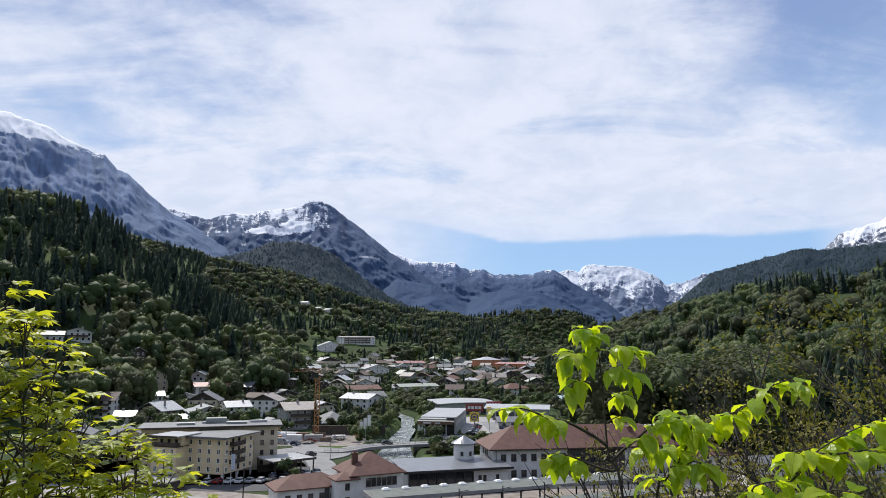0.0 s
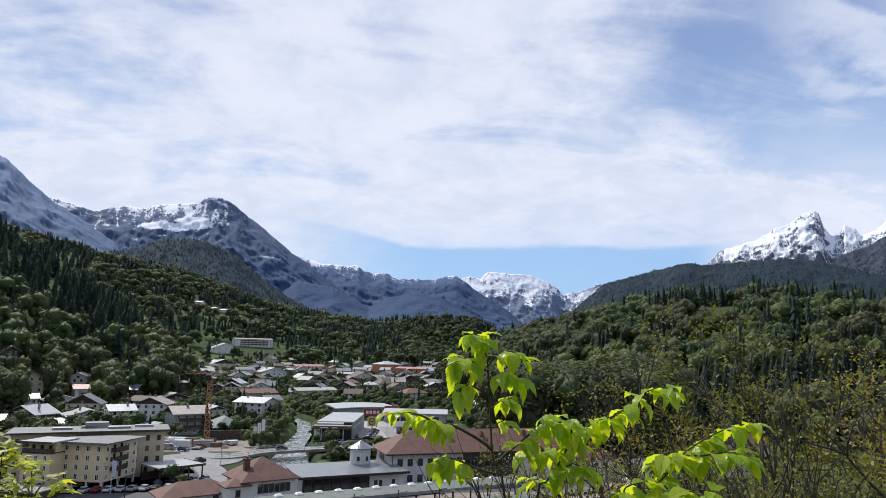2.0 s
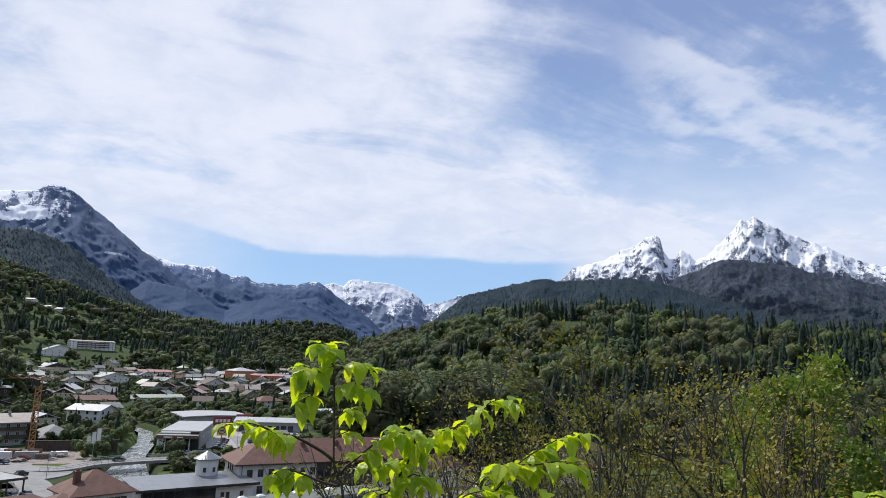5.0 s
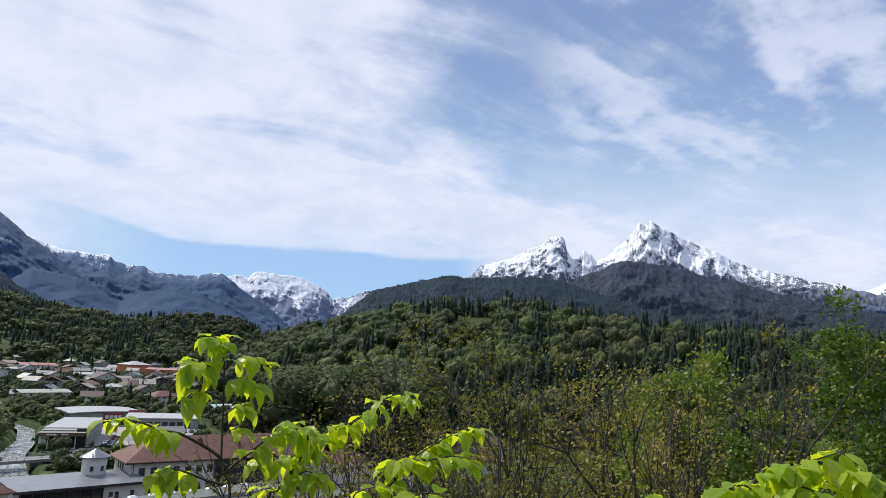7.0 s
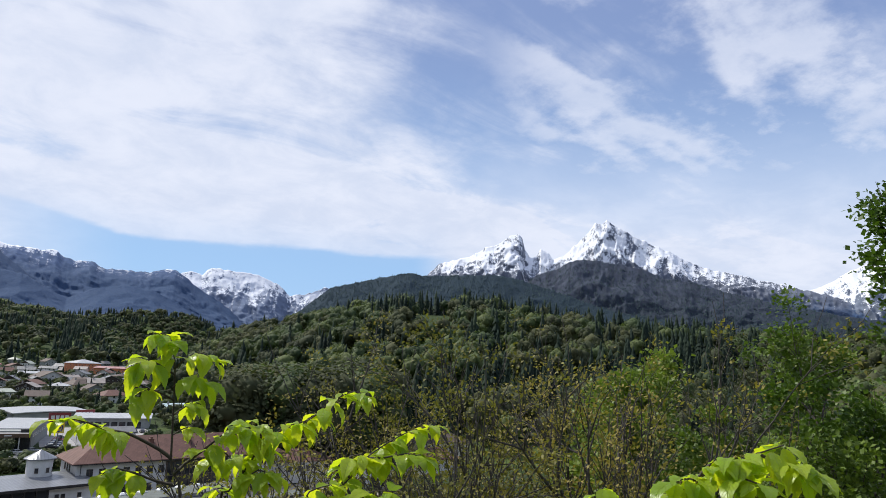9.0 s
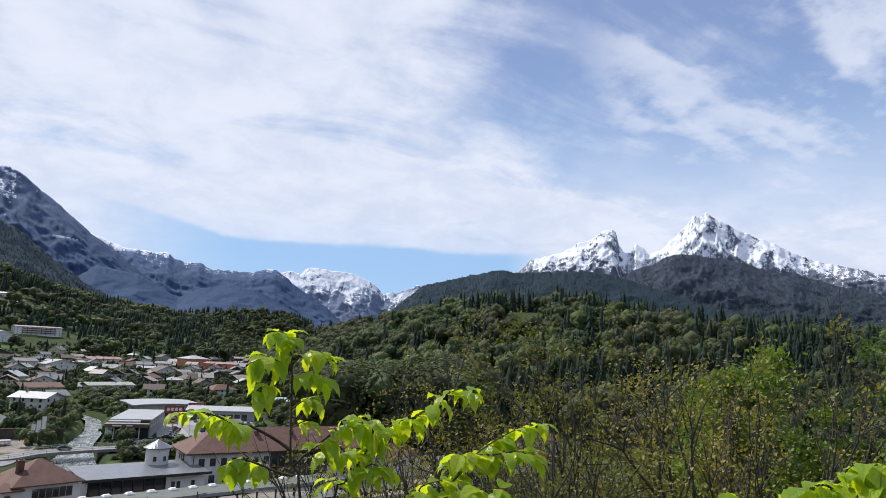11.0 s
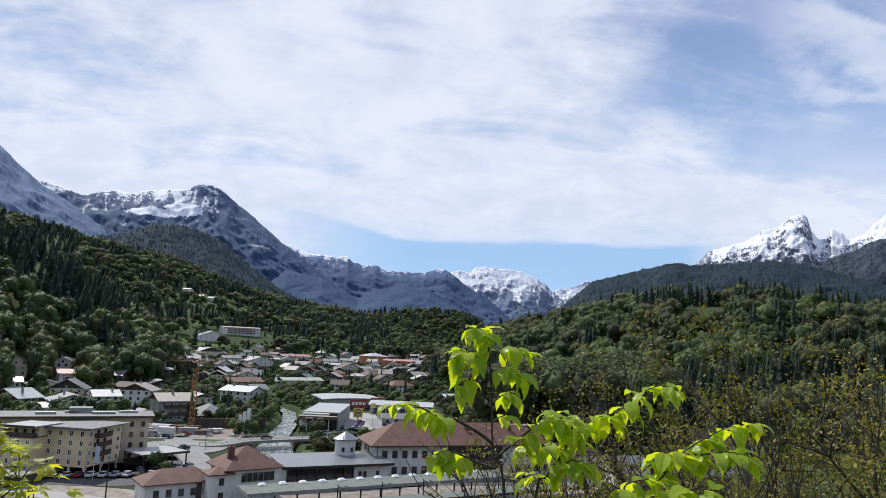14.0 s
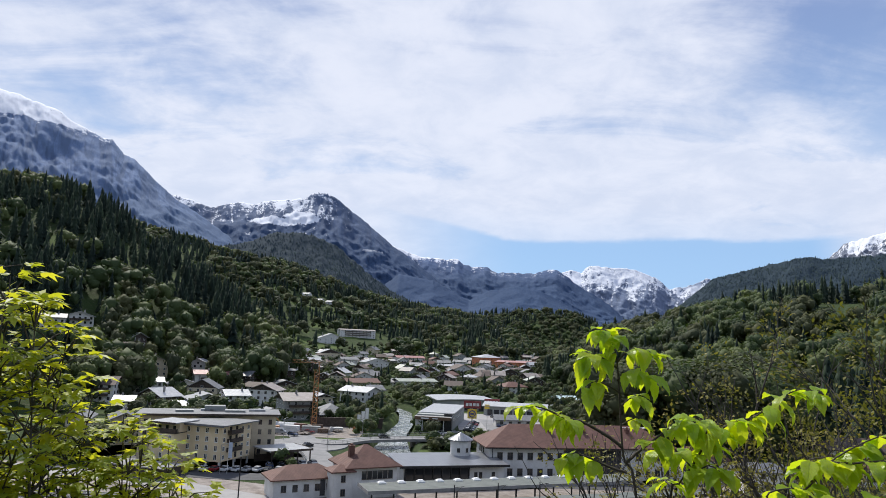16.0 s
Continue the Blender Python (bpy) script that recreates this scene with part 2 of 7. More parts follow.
# wooded hills: bearings, the height of the crest in degrees as seen from the viewpoint, its distance, the foot's distance, tree height
HILLS = {
    "east": ((-75, -48, -34, -31, -28, -25.8, -23, -20, -17.8, -16, -14, -11.5, -9), (9.5, 10.2, 10.7, 10.8, 10.2, 9.0, 7.0, 5.0, 3.8, 2.6, 1.2, -0.6, -2.5), (760, 760, 740, 740, 730, 720, 700, 680, 660, 640, 620, 600, 600), 330, 17),
    "terrace": ((-45, -26, -22.4, -18, -13.6, -10.8, -8.4, -6.5, -4, -1.7, 0.6, 3, 5.4, 9), (8.2, 8.6, 8.0, 6.9, 6.3, 5.5, 4.7, 4.1, 3.5, 3.1, 2.9, 2.3, 1.5, 0.0), (1750,) * 14, 1000, 20),
    "far": ((-6, 0, 2, 4.4, 6.7, 9, 10.9, 12.7, 14.5, 20, 26), (1.8, 2.3, 2.7, 3.0, 3.2, 3.2, 3.0, 2.3, 1.9, 1.0, 0.5), (2350,) * 11, 1850, 20),
    "west": ((5, 9, 12, 14.3, 18.8, 23.4, 28, 35, 40, 46, 54, 60, 90), (-1.5, 0.0, 1.2, 2.1, 3.3, 4.5, 5.4, 5.6, 4.9, 4.2, 3.6, 3.4, 4.0), (1000, 950, 880, 820, 760, 720, 690, 660, 630, 600, 560, 540, 500), 270, 19),
}
EYE = 36.0


def hill_height(name, az, r):
    bearings, els, dists, foot, trees = HILLS[name]
    el, rc = np.interp(az, bearings, els), np.interp(az, bearings, dists)
    if name == "west":
        foot = np.interp(az, (5, 12, 20, 90), (700, 420, 250, 230))
    if name == "east":
        foot = np.interp(az, (-75, -34, -26, -14, -9), (300, 330, 350, 420, 560))
    top = EYE + rc * np.tan(np.radians(el)) - trees
    u = np.clip((r - foot) / (rc - foot), 0, 1)
    z = top * (0.35 * u + 0.65 * u * u * (3 - 2 * u)) - 3.0 * (r < foot)
    z = np.where(r > rc, top - (r - rc) * 0.25, z)
    edge = fade(az, bearings[0], bearings[0] + 4) * (1 - fade(az, bearings[-1] - 3, bearings[-1]))
    return z * edge - 6.0 * (1 - edge)


def river_x(y):
    """The middle of the stream for each y; it comes out of the town and turns under the bridge."""
    return np.interp(y, (120, 180, 225, 250, 290, 330, 376, 420, 500, 700, 1000), (-13, -14, -16, -17, -18, -16, -19, -34, -45, -30, 20))


def ground(x, y):
    x, y = np.asarray(x, float), np.asarray(y, float)
    r, az = np.hypot(x, y), np.degrees(np.arctan2(x, y))
    z = np.zeros_like(r)
    for name in HILLS:
        z = np.maximum(z, hill_height(name, az, r))
    z = z + (fbm(x / 60, y / 60, 3, 5) - 0.5) * 6.0 * fade(z, 3, 25)
    z = z + fade(y, 420, 1000) * 6.0 * (1 - fade(r, 1200, 1800))
    near = 34.35 - 0.31 * np.maximum(y - 1.0, -400) - 4.0 * fade(y, 1.5, 7)
    near = near + (fbm(x / 9, y / 9, 3, 9) - 0.5) * 2.0 * fade(r, 4, 20)
    near = near + np.where(x > 25, fade(x, 25, 120) * fade(y, 30, 70) * 9.0, 0.0)
    z = np.maximum(z, near)
    bed = np.interp(y, (200, 240, 275, 350), (7.0, 6.5, 4.2, 3.0))
    cut = (1 - fade(np.abs(x - river_x(y)), bed, bed + 3.5)) * fade(y, 90, 130) * (1 - fade(y, 390, 430))
    return z - 4.0 * cut


def mesh_object(name, verts, faces, mat, smooth=False, parent=None):
    me = bpy.data.meshes.new(name)
    me.from_pydata([tuple(v) for v in verts] if not isinstance(verts, np.ndarray) else verts.tolist(), [], faces if isinstance(faces, list) else faces.tolist())
    me.materials.append(mat)
    if smooth:
        me.polygons.foreach_set("use_smooth", [True] * len(me.polygons))
    ob = new(name, me)
    ob.parent = parent
    return ob


def grid_faces(rows, cols, wrap=False):
    i, j = np.meshgrid(np.arange(rows - 1), np.arange(cols if wrap else cols - 1), indexing="ij")
    k = (j + 1) % cols
    return np.stack([i * cols + j, i * cols + k, (i + 1) * cols + k, (i + 1) * cols + j], -1).reshape(-1, 4)


def make_ground():
    az = np.radians(np.concatenate([np.arange(-44, 72, 0.3), np.arange(72, 316, 4.0)]))
    r = np.concatenate([[0.6], np.geomspace(1.2, 60, 40), np.arange(63, 420, 3.0), np.geomspace(423, 2600, 110), np.geomspace(2700, 4950, 6)])
    rr, aa = np.meshgrid(r, az, indexing="ij")
    x, y = rr * np.sin(aa), rr * np.cos(aa)
    verts = np.stack([x, y, ground(x, y)], -1).reshape(-1, 3)
    faces = grid_faces(len(r), len(az), True)[:, ::-1].tolist() + [list(range(len(az)))[::-1]]
    ob = mesh_object("ground", verts, faces, M_GROUND, True)
    tagged(ob, "green valley floor and wooded slopes round the town", "ground", kind="structure")


make_ground()


# ---- mountains ----
def mountain(name, label, mat, dist, depth, crest, foot_el, seed, rough=1.0, fine=0.08, jag=0.10, shape=1.3, rows=64, woods=0, wood_top=9999.0, wood_mat=None):
    bearings, els = zip(*crest)
    az = np.arange(bearings[0], bearings[-1], fine)
    v = np.concatenate([np.linspace(0, 1, rows), np.linspace(1.03, 1.5, 10)])
    a, vv = np.meshgrid(az, v)
    el = np.interp(a, bearings, els)
    top = EYE + dist * np.tan(np.radians(el))
    ragged = dist * np.radians((fbm(a * 3.1, a * 0, 5, seed + 50) - 0.5) * 2 * jag)
    base = EYE + (dist - depth) * np.tan(np.radians(foot_el))
    u = np.minimum(vv, 1)
    z = base + (top - base) * u ** shape
    z = np.where(vv > 1, top - (vv - 1) * 0.9 * (top - base), z)
    r = dist - depth * (1 - vv)
    xs = np.radians(a) * dist
    scale = (top - base)
    bend = xs + 60 * (fbm(xs / 300, vv * 3, 2, seed + 9) - 0.5) * 2
    slope = vv * np.hypot(depth, np.mean(scale))
    spur = fbm(bend / 360 + slope / 1500, slope / 620, 5, seed, True, 0.55) - 0.62
    gully = fbm(bend / 120 - slope / 400, slope / 150, 5, seed + 20, True, 0.6) - 0.6
    calm = np.sin(np.pi * np.clip(vv, 0, 1)) ** 0.6
    r = r - rough * depth * (0.30 * spur + 0.11 * gully) * calm
    z = z + rough * scale * (0.15 * spur + 0.075 * gully) * calm + ragged * np.clip(1 - np.abs(1 - vv) * 9, 0, 1)
    verts = np.stack([r * np.sin(np.radians(a)), r * np.cos(np.radians(a)), z], -1).reshape(-1, 3)
    ob = mesh_object(name, verts, grid_faces(len(v), len(az))[:, ::-1], mat, True)
    tagged(ob, label, "mountain", kind="structure")
    if woods:
        plant(verts.reshape(len(v), len(az), 3), rows, woods, wood_top, wood_mat, seed)
    return ob


def plant(grid, rows, count, wood_top, mat, seed, size=7.5):
    """Small conifers all over a mountain's face, up to an uneven tree line."""
    g = np.random.RandomState(seed)
    i, j = g.randint(0, rows - 1, count), g.randint(0, grid.shape[1] - 1, count)
    u, w = g.rand(count, 1), g.rand(count, 1)
    p = (grid[i, j] * (1 - u) + grid[i + 1, j] * u) * (1 - w) + (grid[i, j + 1] * (1 - u) + grid[i + 1, j + 1] * u) * w
    line = wood_top + 240 * (fbm(p[:, 0] / 130, p[:, 1] / 130, 3, seed + 7) - 0.5)
    p = p[p[:, 2] < line]
    k = len(p)
    h = size * g.uniform(0.6, 1.2, k)
    rad = h * g.uniform(0.24, 0.4, k)
    turn = g.uniform(0, 6.283, k)
    verts = np.zeros((k, 10, 3))
    for tier, (z0, z1, q) in enumerate(((0.0, 0.7, 1.0), (0.42, 1.0, 0.62))):
        verts[:, tier * 5] = p + np.stack([np.zeros(k), np.zeros(k), h * z1], -1)
        for c in range(4):
            a = turn + c * 1.5708 + tier * 0.8
            verts[:, tier * 5 + 1 + c] = p + np.stack([np.cos(a) * rad * q, np.sin(a) * rad * q, h * z0], -1)
    tri = np.array([(t, t + 1 + c, t + 1 + (c + 1) % 4) for t in (0, 5) for c in range(4)])
    f = (np.arange(k)[:, None, None] * 10 + tri[None]).reshape(-1, 3)
    ob = tri_object("mountain_woods", verts.reshape(-1, 3), f, mat)
    tone = ob.data.attributes.new("tone", "FLOAT", "POINT")
    tone.data.foreach_set("value", np.repeat(g.rand(k), 10))
    tagged(ob, "dark conifers covering the mountain's flank", "woodland", kind="stuff")


def tri_object(name, v, f, mat, parent=None, smooth=False):
    me = bpy.data.meshes.new(name)
    me.vertices.add(len(v))
    me.vertices.foreach_set("co", np.asarray(v, float).ravel())
    me.loops.add(f.size)
    me.loops.foreach_set("vertex_index", f.ravel().astype(np.int32))
    me.polygons.add(len(f))
    me.polygons.foreach_set("loop_start", np.arange(0, f.size, 3))
    me.update(calc_edges=True)
    me.materials.append(mat)
    ob = new(name, me)
    ob.parent = parent
    return ob


# far slopes: aerial haze is painted into these base colours as blue
HAZY_ROCK, HAZY_WOOD, HAZY_DEEP = (0.120, 0.172, 0.30), (0.048, 0.082, 0.155), (0.028, 0.046, 0.062)
# backlit wall: sunlit haze painted in as paler, bluer rock and woods
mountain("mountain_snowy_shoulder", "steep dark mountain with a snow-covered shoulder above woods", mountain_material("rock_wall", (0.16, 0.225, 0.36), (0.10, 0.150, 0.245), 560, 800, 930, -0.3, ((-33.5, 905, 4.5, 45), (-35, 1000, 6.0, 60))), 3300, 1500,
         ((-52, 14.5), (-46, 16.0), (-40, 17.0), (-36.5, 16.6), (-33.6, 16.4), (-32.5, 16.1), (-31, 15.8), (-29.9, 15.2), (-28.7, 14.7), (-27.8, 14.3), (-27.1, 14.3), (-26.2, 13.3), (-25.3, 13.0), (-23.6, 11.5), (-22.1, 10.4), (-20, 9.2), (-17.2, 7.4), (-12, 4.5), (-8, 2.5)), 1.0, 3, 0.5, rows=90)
mountain("mountain_dome", "broad rounded mountain with patchy snow gullies and wooded flanks", mountain_material("rock_dome", (0.105, 0.145, 0.235), HAZY_WOOD, 560, 500, 900, -0.02, ((-14.5, 600, 2.2, 28), (-12.2, 640, 1.5, 40), (-6.2, 470, 1.3, 10)), (-11.5, -8.0)), 3700, 1300,
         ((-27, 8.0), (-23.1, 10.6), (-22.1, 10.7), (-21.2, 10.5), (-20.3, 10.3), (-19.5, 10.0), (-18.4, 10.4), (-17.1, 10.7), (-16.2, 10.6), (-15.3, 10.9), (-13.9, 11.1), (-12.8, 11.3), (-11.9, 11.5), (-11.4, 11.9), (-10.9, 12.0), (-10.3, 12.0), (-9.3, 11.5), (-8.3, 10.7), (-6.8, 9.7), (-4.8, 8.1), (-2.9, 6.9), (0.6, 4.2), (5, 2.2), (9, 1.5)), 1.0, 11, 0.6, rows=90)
mountain("mountain_wooded_cone", "dark spruce-covered foothill below the snowy dome", mountain_material("dark_woods", HAZY_DEEP, HAZY_DEEP, 2000, 3000, 4000), 2650, 700,
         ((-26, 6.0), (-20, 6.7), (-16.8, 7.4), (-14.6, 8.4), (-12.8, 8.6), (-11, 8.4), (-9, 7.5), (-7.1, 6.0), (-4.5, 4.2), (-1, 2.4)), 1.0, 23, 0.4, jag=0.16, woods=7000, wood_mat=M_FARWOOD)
mountain("mountain_valley_ridges", "row of dark wooded ridges with snow on the tops", mountain_material("ridge_woods", HAZY_ROCK, HAZY_WOOD, 460, 480, 590, 0.1), 4100, 1100,
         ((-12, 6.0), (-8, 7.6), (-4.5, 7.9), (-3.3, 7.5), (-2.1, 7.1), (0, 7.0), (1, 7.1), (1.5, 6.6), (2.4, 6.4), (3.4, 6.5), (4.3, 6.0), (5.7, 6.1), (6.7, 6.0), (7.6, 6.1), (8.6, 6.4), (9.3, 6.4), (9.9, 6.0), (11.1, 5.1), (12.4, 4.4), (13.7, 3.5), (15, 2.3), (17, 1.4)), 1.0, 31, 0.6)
mountain("mountain_valley_spur", "dark wooded spur closing the valley below the ridges", mountain_material("spur_woods", HAZY_WOOD, HAZY_WOOD, 2000, 3000, 4000), 3000, 600,
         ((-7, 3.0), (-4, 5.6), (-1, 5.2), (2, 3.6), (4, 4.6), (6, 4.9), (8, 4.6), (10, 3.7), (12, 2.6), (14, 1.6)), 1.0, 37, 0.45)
# rock and woods shifted towards pale blue to paint in the haze
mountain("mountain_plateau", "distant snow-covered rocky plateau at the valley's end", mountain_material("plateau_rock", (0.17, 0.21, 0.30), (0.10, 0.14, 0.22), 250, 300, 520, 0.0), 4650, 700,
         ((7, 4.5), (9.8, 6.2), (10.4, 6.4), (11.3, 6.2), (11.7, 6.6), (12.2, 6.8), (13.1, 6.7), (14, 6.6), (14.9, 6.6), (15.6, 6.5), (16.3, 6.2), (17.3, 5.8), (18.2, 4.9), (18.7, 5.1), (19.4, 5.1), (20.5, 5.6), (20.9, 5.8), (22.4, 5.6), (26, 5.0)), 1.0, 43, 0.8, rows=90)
mountain("mountain_long_ridge", "long dark wooded ridge below the snow peaks", mountain_material("long_woods", HAZY_DEEP, HAZY_DEEP, 2000, 3000, 4000), 3100, 800,
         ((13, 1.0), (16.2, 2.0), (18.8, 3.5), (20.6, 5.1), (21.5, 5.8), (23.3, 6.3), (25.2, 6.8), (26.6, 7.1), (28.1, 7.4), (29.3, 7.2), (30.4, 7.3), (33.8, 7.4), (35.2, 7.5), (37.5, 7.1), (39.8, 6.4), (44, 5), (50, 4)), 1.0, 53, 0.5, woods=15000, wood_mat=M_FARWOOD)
# dark blue-grey rock and woods, distance haze painted into both
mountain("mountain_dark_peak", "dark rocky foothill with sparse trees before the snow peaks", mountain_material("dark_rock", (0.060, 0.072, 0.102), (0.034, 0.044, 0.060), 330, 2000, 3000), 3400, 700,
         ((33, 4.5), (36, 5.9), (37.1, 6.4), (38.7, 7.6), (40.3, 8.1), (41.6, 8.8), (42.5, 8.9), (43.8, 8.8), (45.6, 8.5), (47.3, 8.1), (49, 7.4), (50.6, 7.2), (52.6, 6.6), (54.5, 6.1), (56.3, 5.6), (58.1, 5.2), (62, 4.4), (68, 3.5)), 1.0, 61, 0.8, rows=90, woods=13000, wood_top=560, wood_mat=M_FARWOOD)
# grey-blue rock tone includes the painted haze of distance
mountain("mountain_snow_peaks", "twin jagged snow-covered rock peaks", mountain_material("snow_rock", (0.15, 0.17, 0.22), HAZY_WOOD, 420, 440, 720, -0.1), 4500, 900,
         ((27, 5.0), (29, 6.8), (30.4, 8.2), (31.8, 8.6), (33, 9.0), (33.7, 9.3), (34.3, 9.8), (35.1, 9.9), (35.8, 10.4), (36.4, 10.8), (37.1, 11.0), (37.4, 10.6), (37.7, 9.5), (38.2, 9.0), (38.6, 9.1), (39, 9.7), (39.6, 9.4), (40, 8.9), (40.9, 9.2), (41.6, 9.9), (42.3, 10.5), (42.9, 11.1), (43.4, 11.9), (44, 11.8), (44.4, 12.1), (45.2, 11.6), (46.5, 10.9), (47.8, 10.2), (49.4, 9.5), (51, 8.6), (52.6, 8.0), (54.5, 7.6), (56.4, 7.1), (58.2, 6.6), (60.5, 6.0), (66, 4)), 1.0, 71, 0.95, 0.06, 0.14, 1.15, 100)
mountain("mountain_west_snow", "distant snowy mountain beyond the dark ridge", mountain_material("west_rock", (0.17, 0.20, 0.26), HAZY_WOOD, 300, 330, 600, -0.05), 4700, 700,
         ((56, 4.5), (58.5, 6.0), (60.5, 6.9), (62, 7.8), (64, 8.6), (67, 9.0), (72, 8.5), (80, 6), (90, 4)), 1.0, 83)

# ---- woods ----
def spruce_shape(rng, tiers=8, sides=7):
    """A ragged spruce one metre high."""
    verts, faces = [], []
    for k in range(tiers):
        z0, z1 = 0.06 + 0.86 * k / tiers, 0.06 + 0.86 * (k + 2.0) / tiers
        rad = 0.185 * (1 - 0.88 * (k / tiers) ** 1.2) * rng.uniform(0.75, 1.2)
        base, turn = len(verts), rng.uniform(0, 6.3)
        verts.append((rng.uniform(-0.01, 0.01), rng.uniform(-0.01, 0.01), min(z1, 1.0)))
        for s in range(sides * 2):
            a = turn + math.pi * s / sides
            q = rad * (rng.uniform(0.7, 1.25) if s % 2 else rng.uniform(0.4, 0.7))
            verts.append((q * math.cos(a), q * math.sin(a), z0 + (rng.uniform(-0.06, 0.01) if s % 2 else 0.035)))
        for s in range(sides * 2):
            faces.append((base, base + 1 + s, base + 1 + (s + 1) % (sides * 2)))
    return np.array(verts), np.array(faces)


def bumpy_ball(rng, c, r, squash):
    """A rough lobe of foliage: a coarse ball with every corner pushed in or out."""
    bm = bmesh.new()
    bmesh.ops.create_icosphere(bm, subdivisions=1, radius=1.0)
    verts = [tuple(Vector(c) + Vector((v.co.x, v.co.y, v.co.z * squash)) * r * rng.uniform(0.78, 1.18)) for v in bm.verts]
    faces = [tuple(v.index for v in f.verts) for f in bm.faces]
    bm.free()
    return verts, faces


def leafy_shape(rng, clumps=70, size=0.13, wide=0.36, lobe_count=5, core=0.86):
    """A broad domed crown one metre high: rounded lobes, shingled with clumps that lie along their outside."""
    lobes = [(0, 0, 0.62, 0.27)]
    for k in range(lobe_count - 1):
        a, q = 2.4 * k + rng.uniform(-0.5, 0.5), rng.uniform(0.12, 0.27)
        lobes.append((q * math.cos(a), q * math.sin(a), rng.uniform(0.36, 0.80) - q * 0.35, rng.uniform(0.12, 0.20)))
    verts, faces = [], []
    for lx, ly, lz, lr in lobes:
        v, f = bumpy_ball(rng, (lx, ly, lz), lr * core, rng.uniform(0.9, 1.2))
        base_i = len(verts)
        verts += v
        faces += [tuple(i + base_i for i in q) for q in f]
    weights = [lr * lr for _, _, _, lr in lobes]
    for lx, ly, lz, lr in rng.choices(lobes, weights, k=clumps):
        d = Vector((rng.gauss(0, 1), rng.gauss(0, 1), rng.gauss(0.35, 1))).normalized()
        c = Vector((lx, ly, lz)) + d * lr * rng.uniform(0.82, 1.12)
        lie = (d + Vector((0, 0, 0.45)) + Vector((rng.uniform(-1, 1), rng.uniform(-1, 1), rng.uniform(-1, 1))) * 0.42).normalized()
        u = lie.orthogonal().normalized()
        w = lie.cross(u)
        t = rng.uniform(0, 6.283)
        u, w = u * math.cos(t) + w * math.sin(t), w * math.cos(t) - u * math.sin(t)
        s = size * rng.uniform(0.45, 1.0)
        k = len(verts)
        verts += [c + u * s * 0.6, c + w * s * 0.5 - lie * s * 0.12, c - u * s * 0.6 - lie * s * 0.1, c - w * s * 0.45 + lie * s * 0.08]
        faces += [(k, k + 1, k + 2), (k, k + 2, k + 3)]
    v = np.array([tuple(p) for p in verts])
    v[:, 2] *= 1.0 / v[:, 2].max()
    v[:, :2] *= wide / 0.36
    return v, np.array(faces)


def scatter(name, label, places, heights, shapes, mat, rng, lean=0.03):
    """Many trees as one stretch of woodland."""
    all_v, all_f, tones, count = [], [], [], 0
    for (x, y, z), h in zip(places, heights):
        v, f = shapes[rng.randrange(len(shapes))]
        a, w = rng.uniform(0, 6.283), h * rng.uniform(0.85, 1.15)
        c, s = math.cos(a), math.sin(a)
        out = np.empty_like(v)
        out[:, 0] = (v[:, 0] * c - v[:, 1] * s) * w + x + v[:, 2] * h * rng.uniform(-lean, lean)
        out[:, 1] = (v[:, 0] * s + v[:, 1] * c) * w + y
        out[:, 2] = v[:, 2] * h + z - 0.3
        all_v.append(out)
        tones.append(np.full(len(v), rng.random()))
        all_f.append(f + count)
        count += len(v)
    if not all_v:
        return
    v, f = np.concatenate(all_v), np.concatenate(all_f)
    ob = tri_object(name, v, f, mat)
    tone = ob.data.attributes.new("tone", "FLOAT", "POINT")
    tone.data.foreach_set("value", np.concatenate(tones))
    tagged(ob, label, "woodland", kind="stuff")


def wood_sites(rng, az0, az1, r0, r1, spacing, keep):
    """Spots for trees over a sector of the valley, by bearing and distance."""
    area = 0.5 * radians(az1 - az0) * (r1 * r1 - r0 * r0)
    for _ in range(int(area / spacing ** 2)):
        r = math.sqrt(rng.uniform(r0 * r0, r1 * r1))
        az = rng.uniform(az0, az1)
        if keep(az, r):
            yield az, r, r * math.sin(radians(az)), r * math.cos(radians(az))


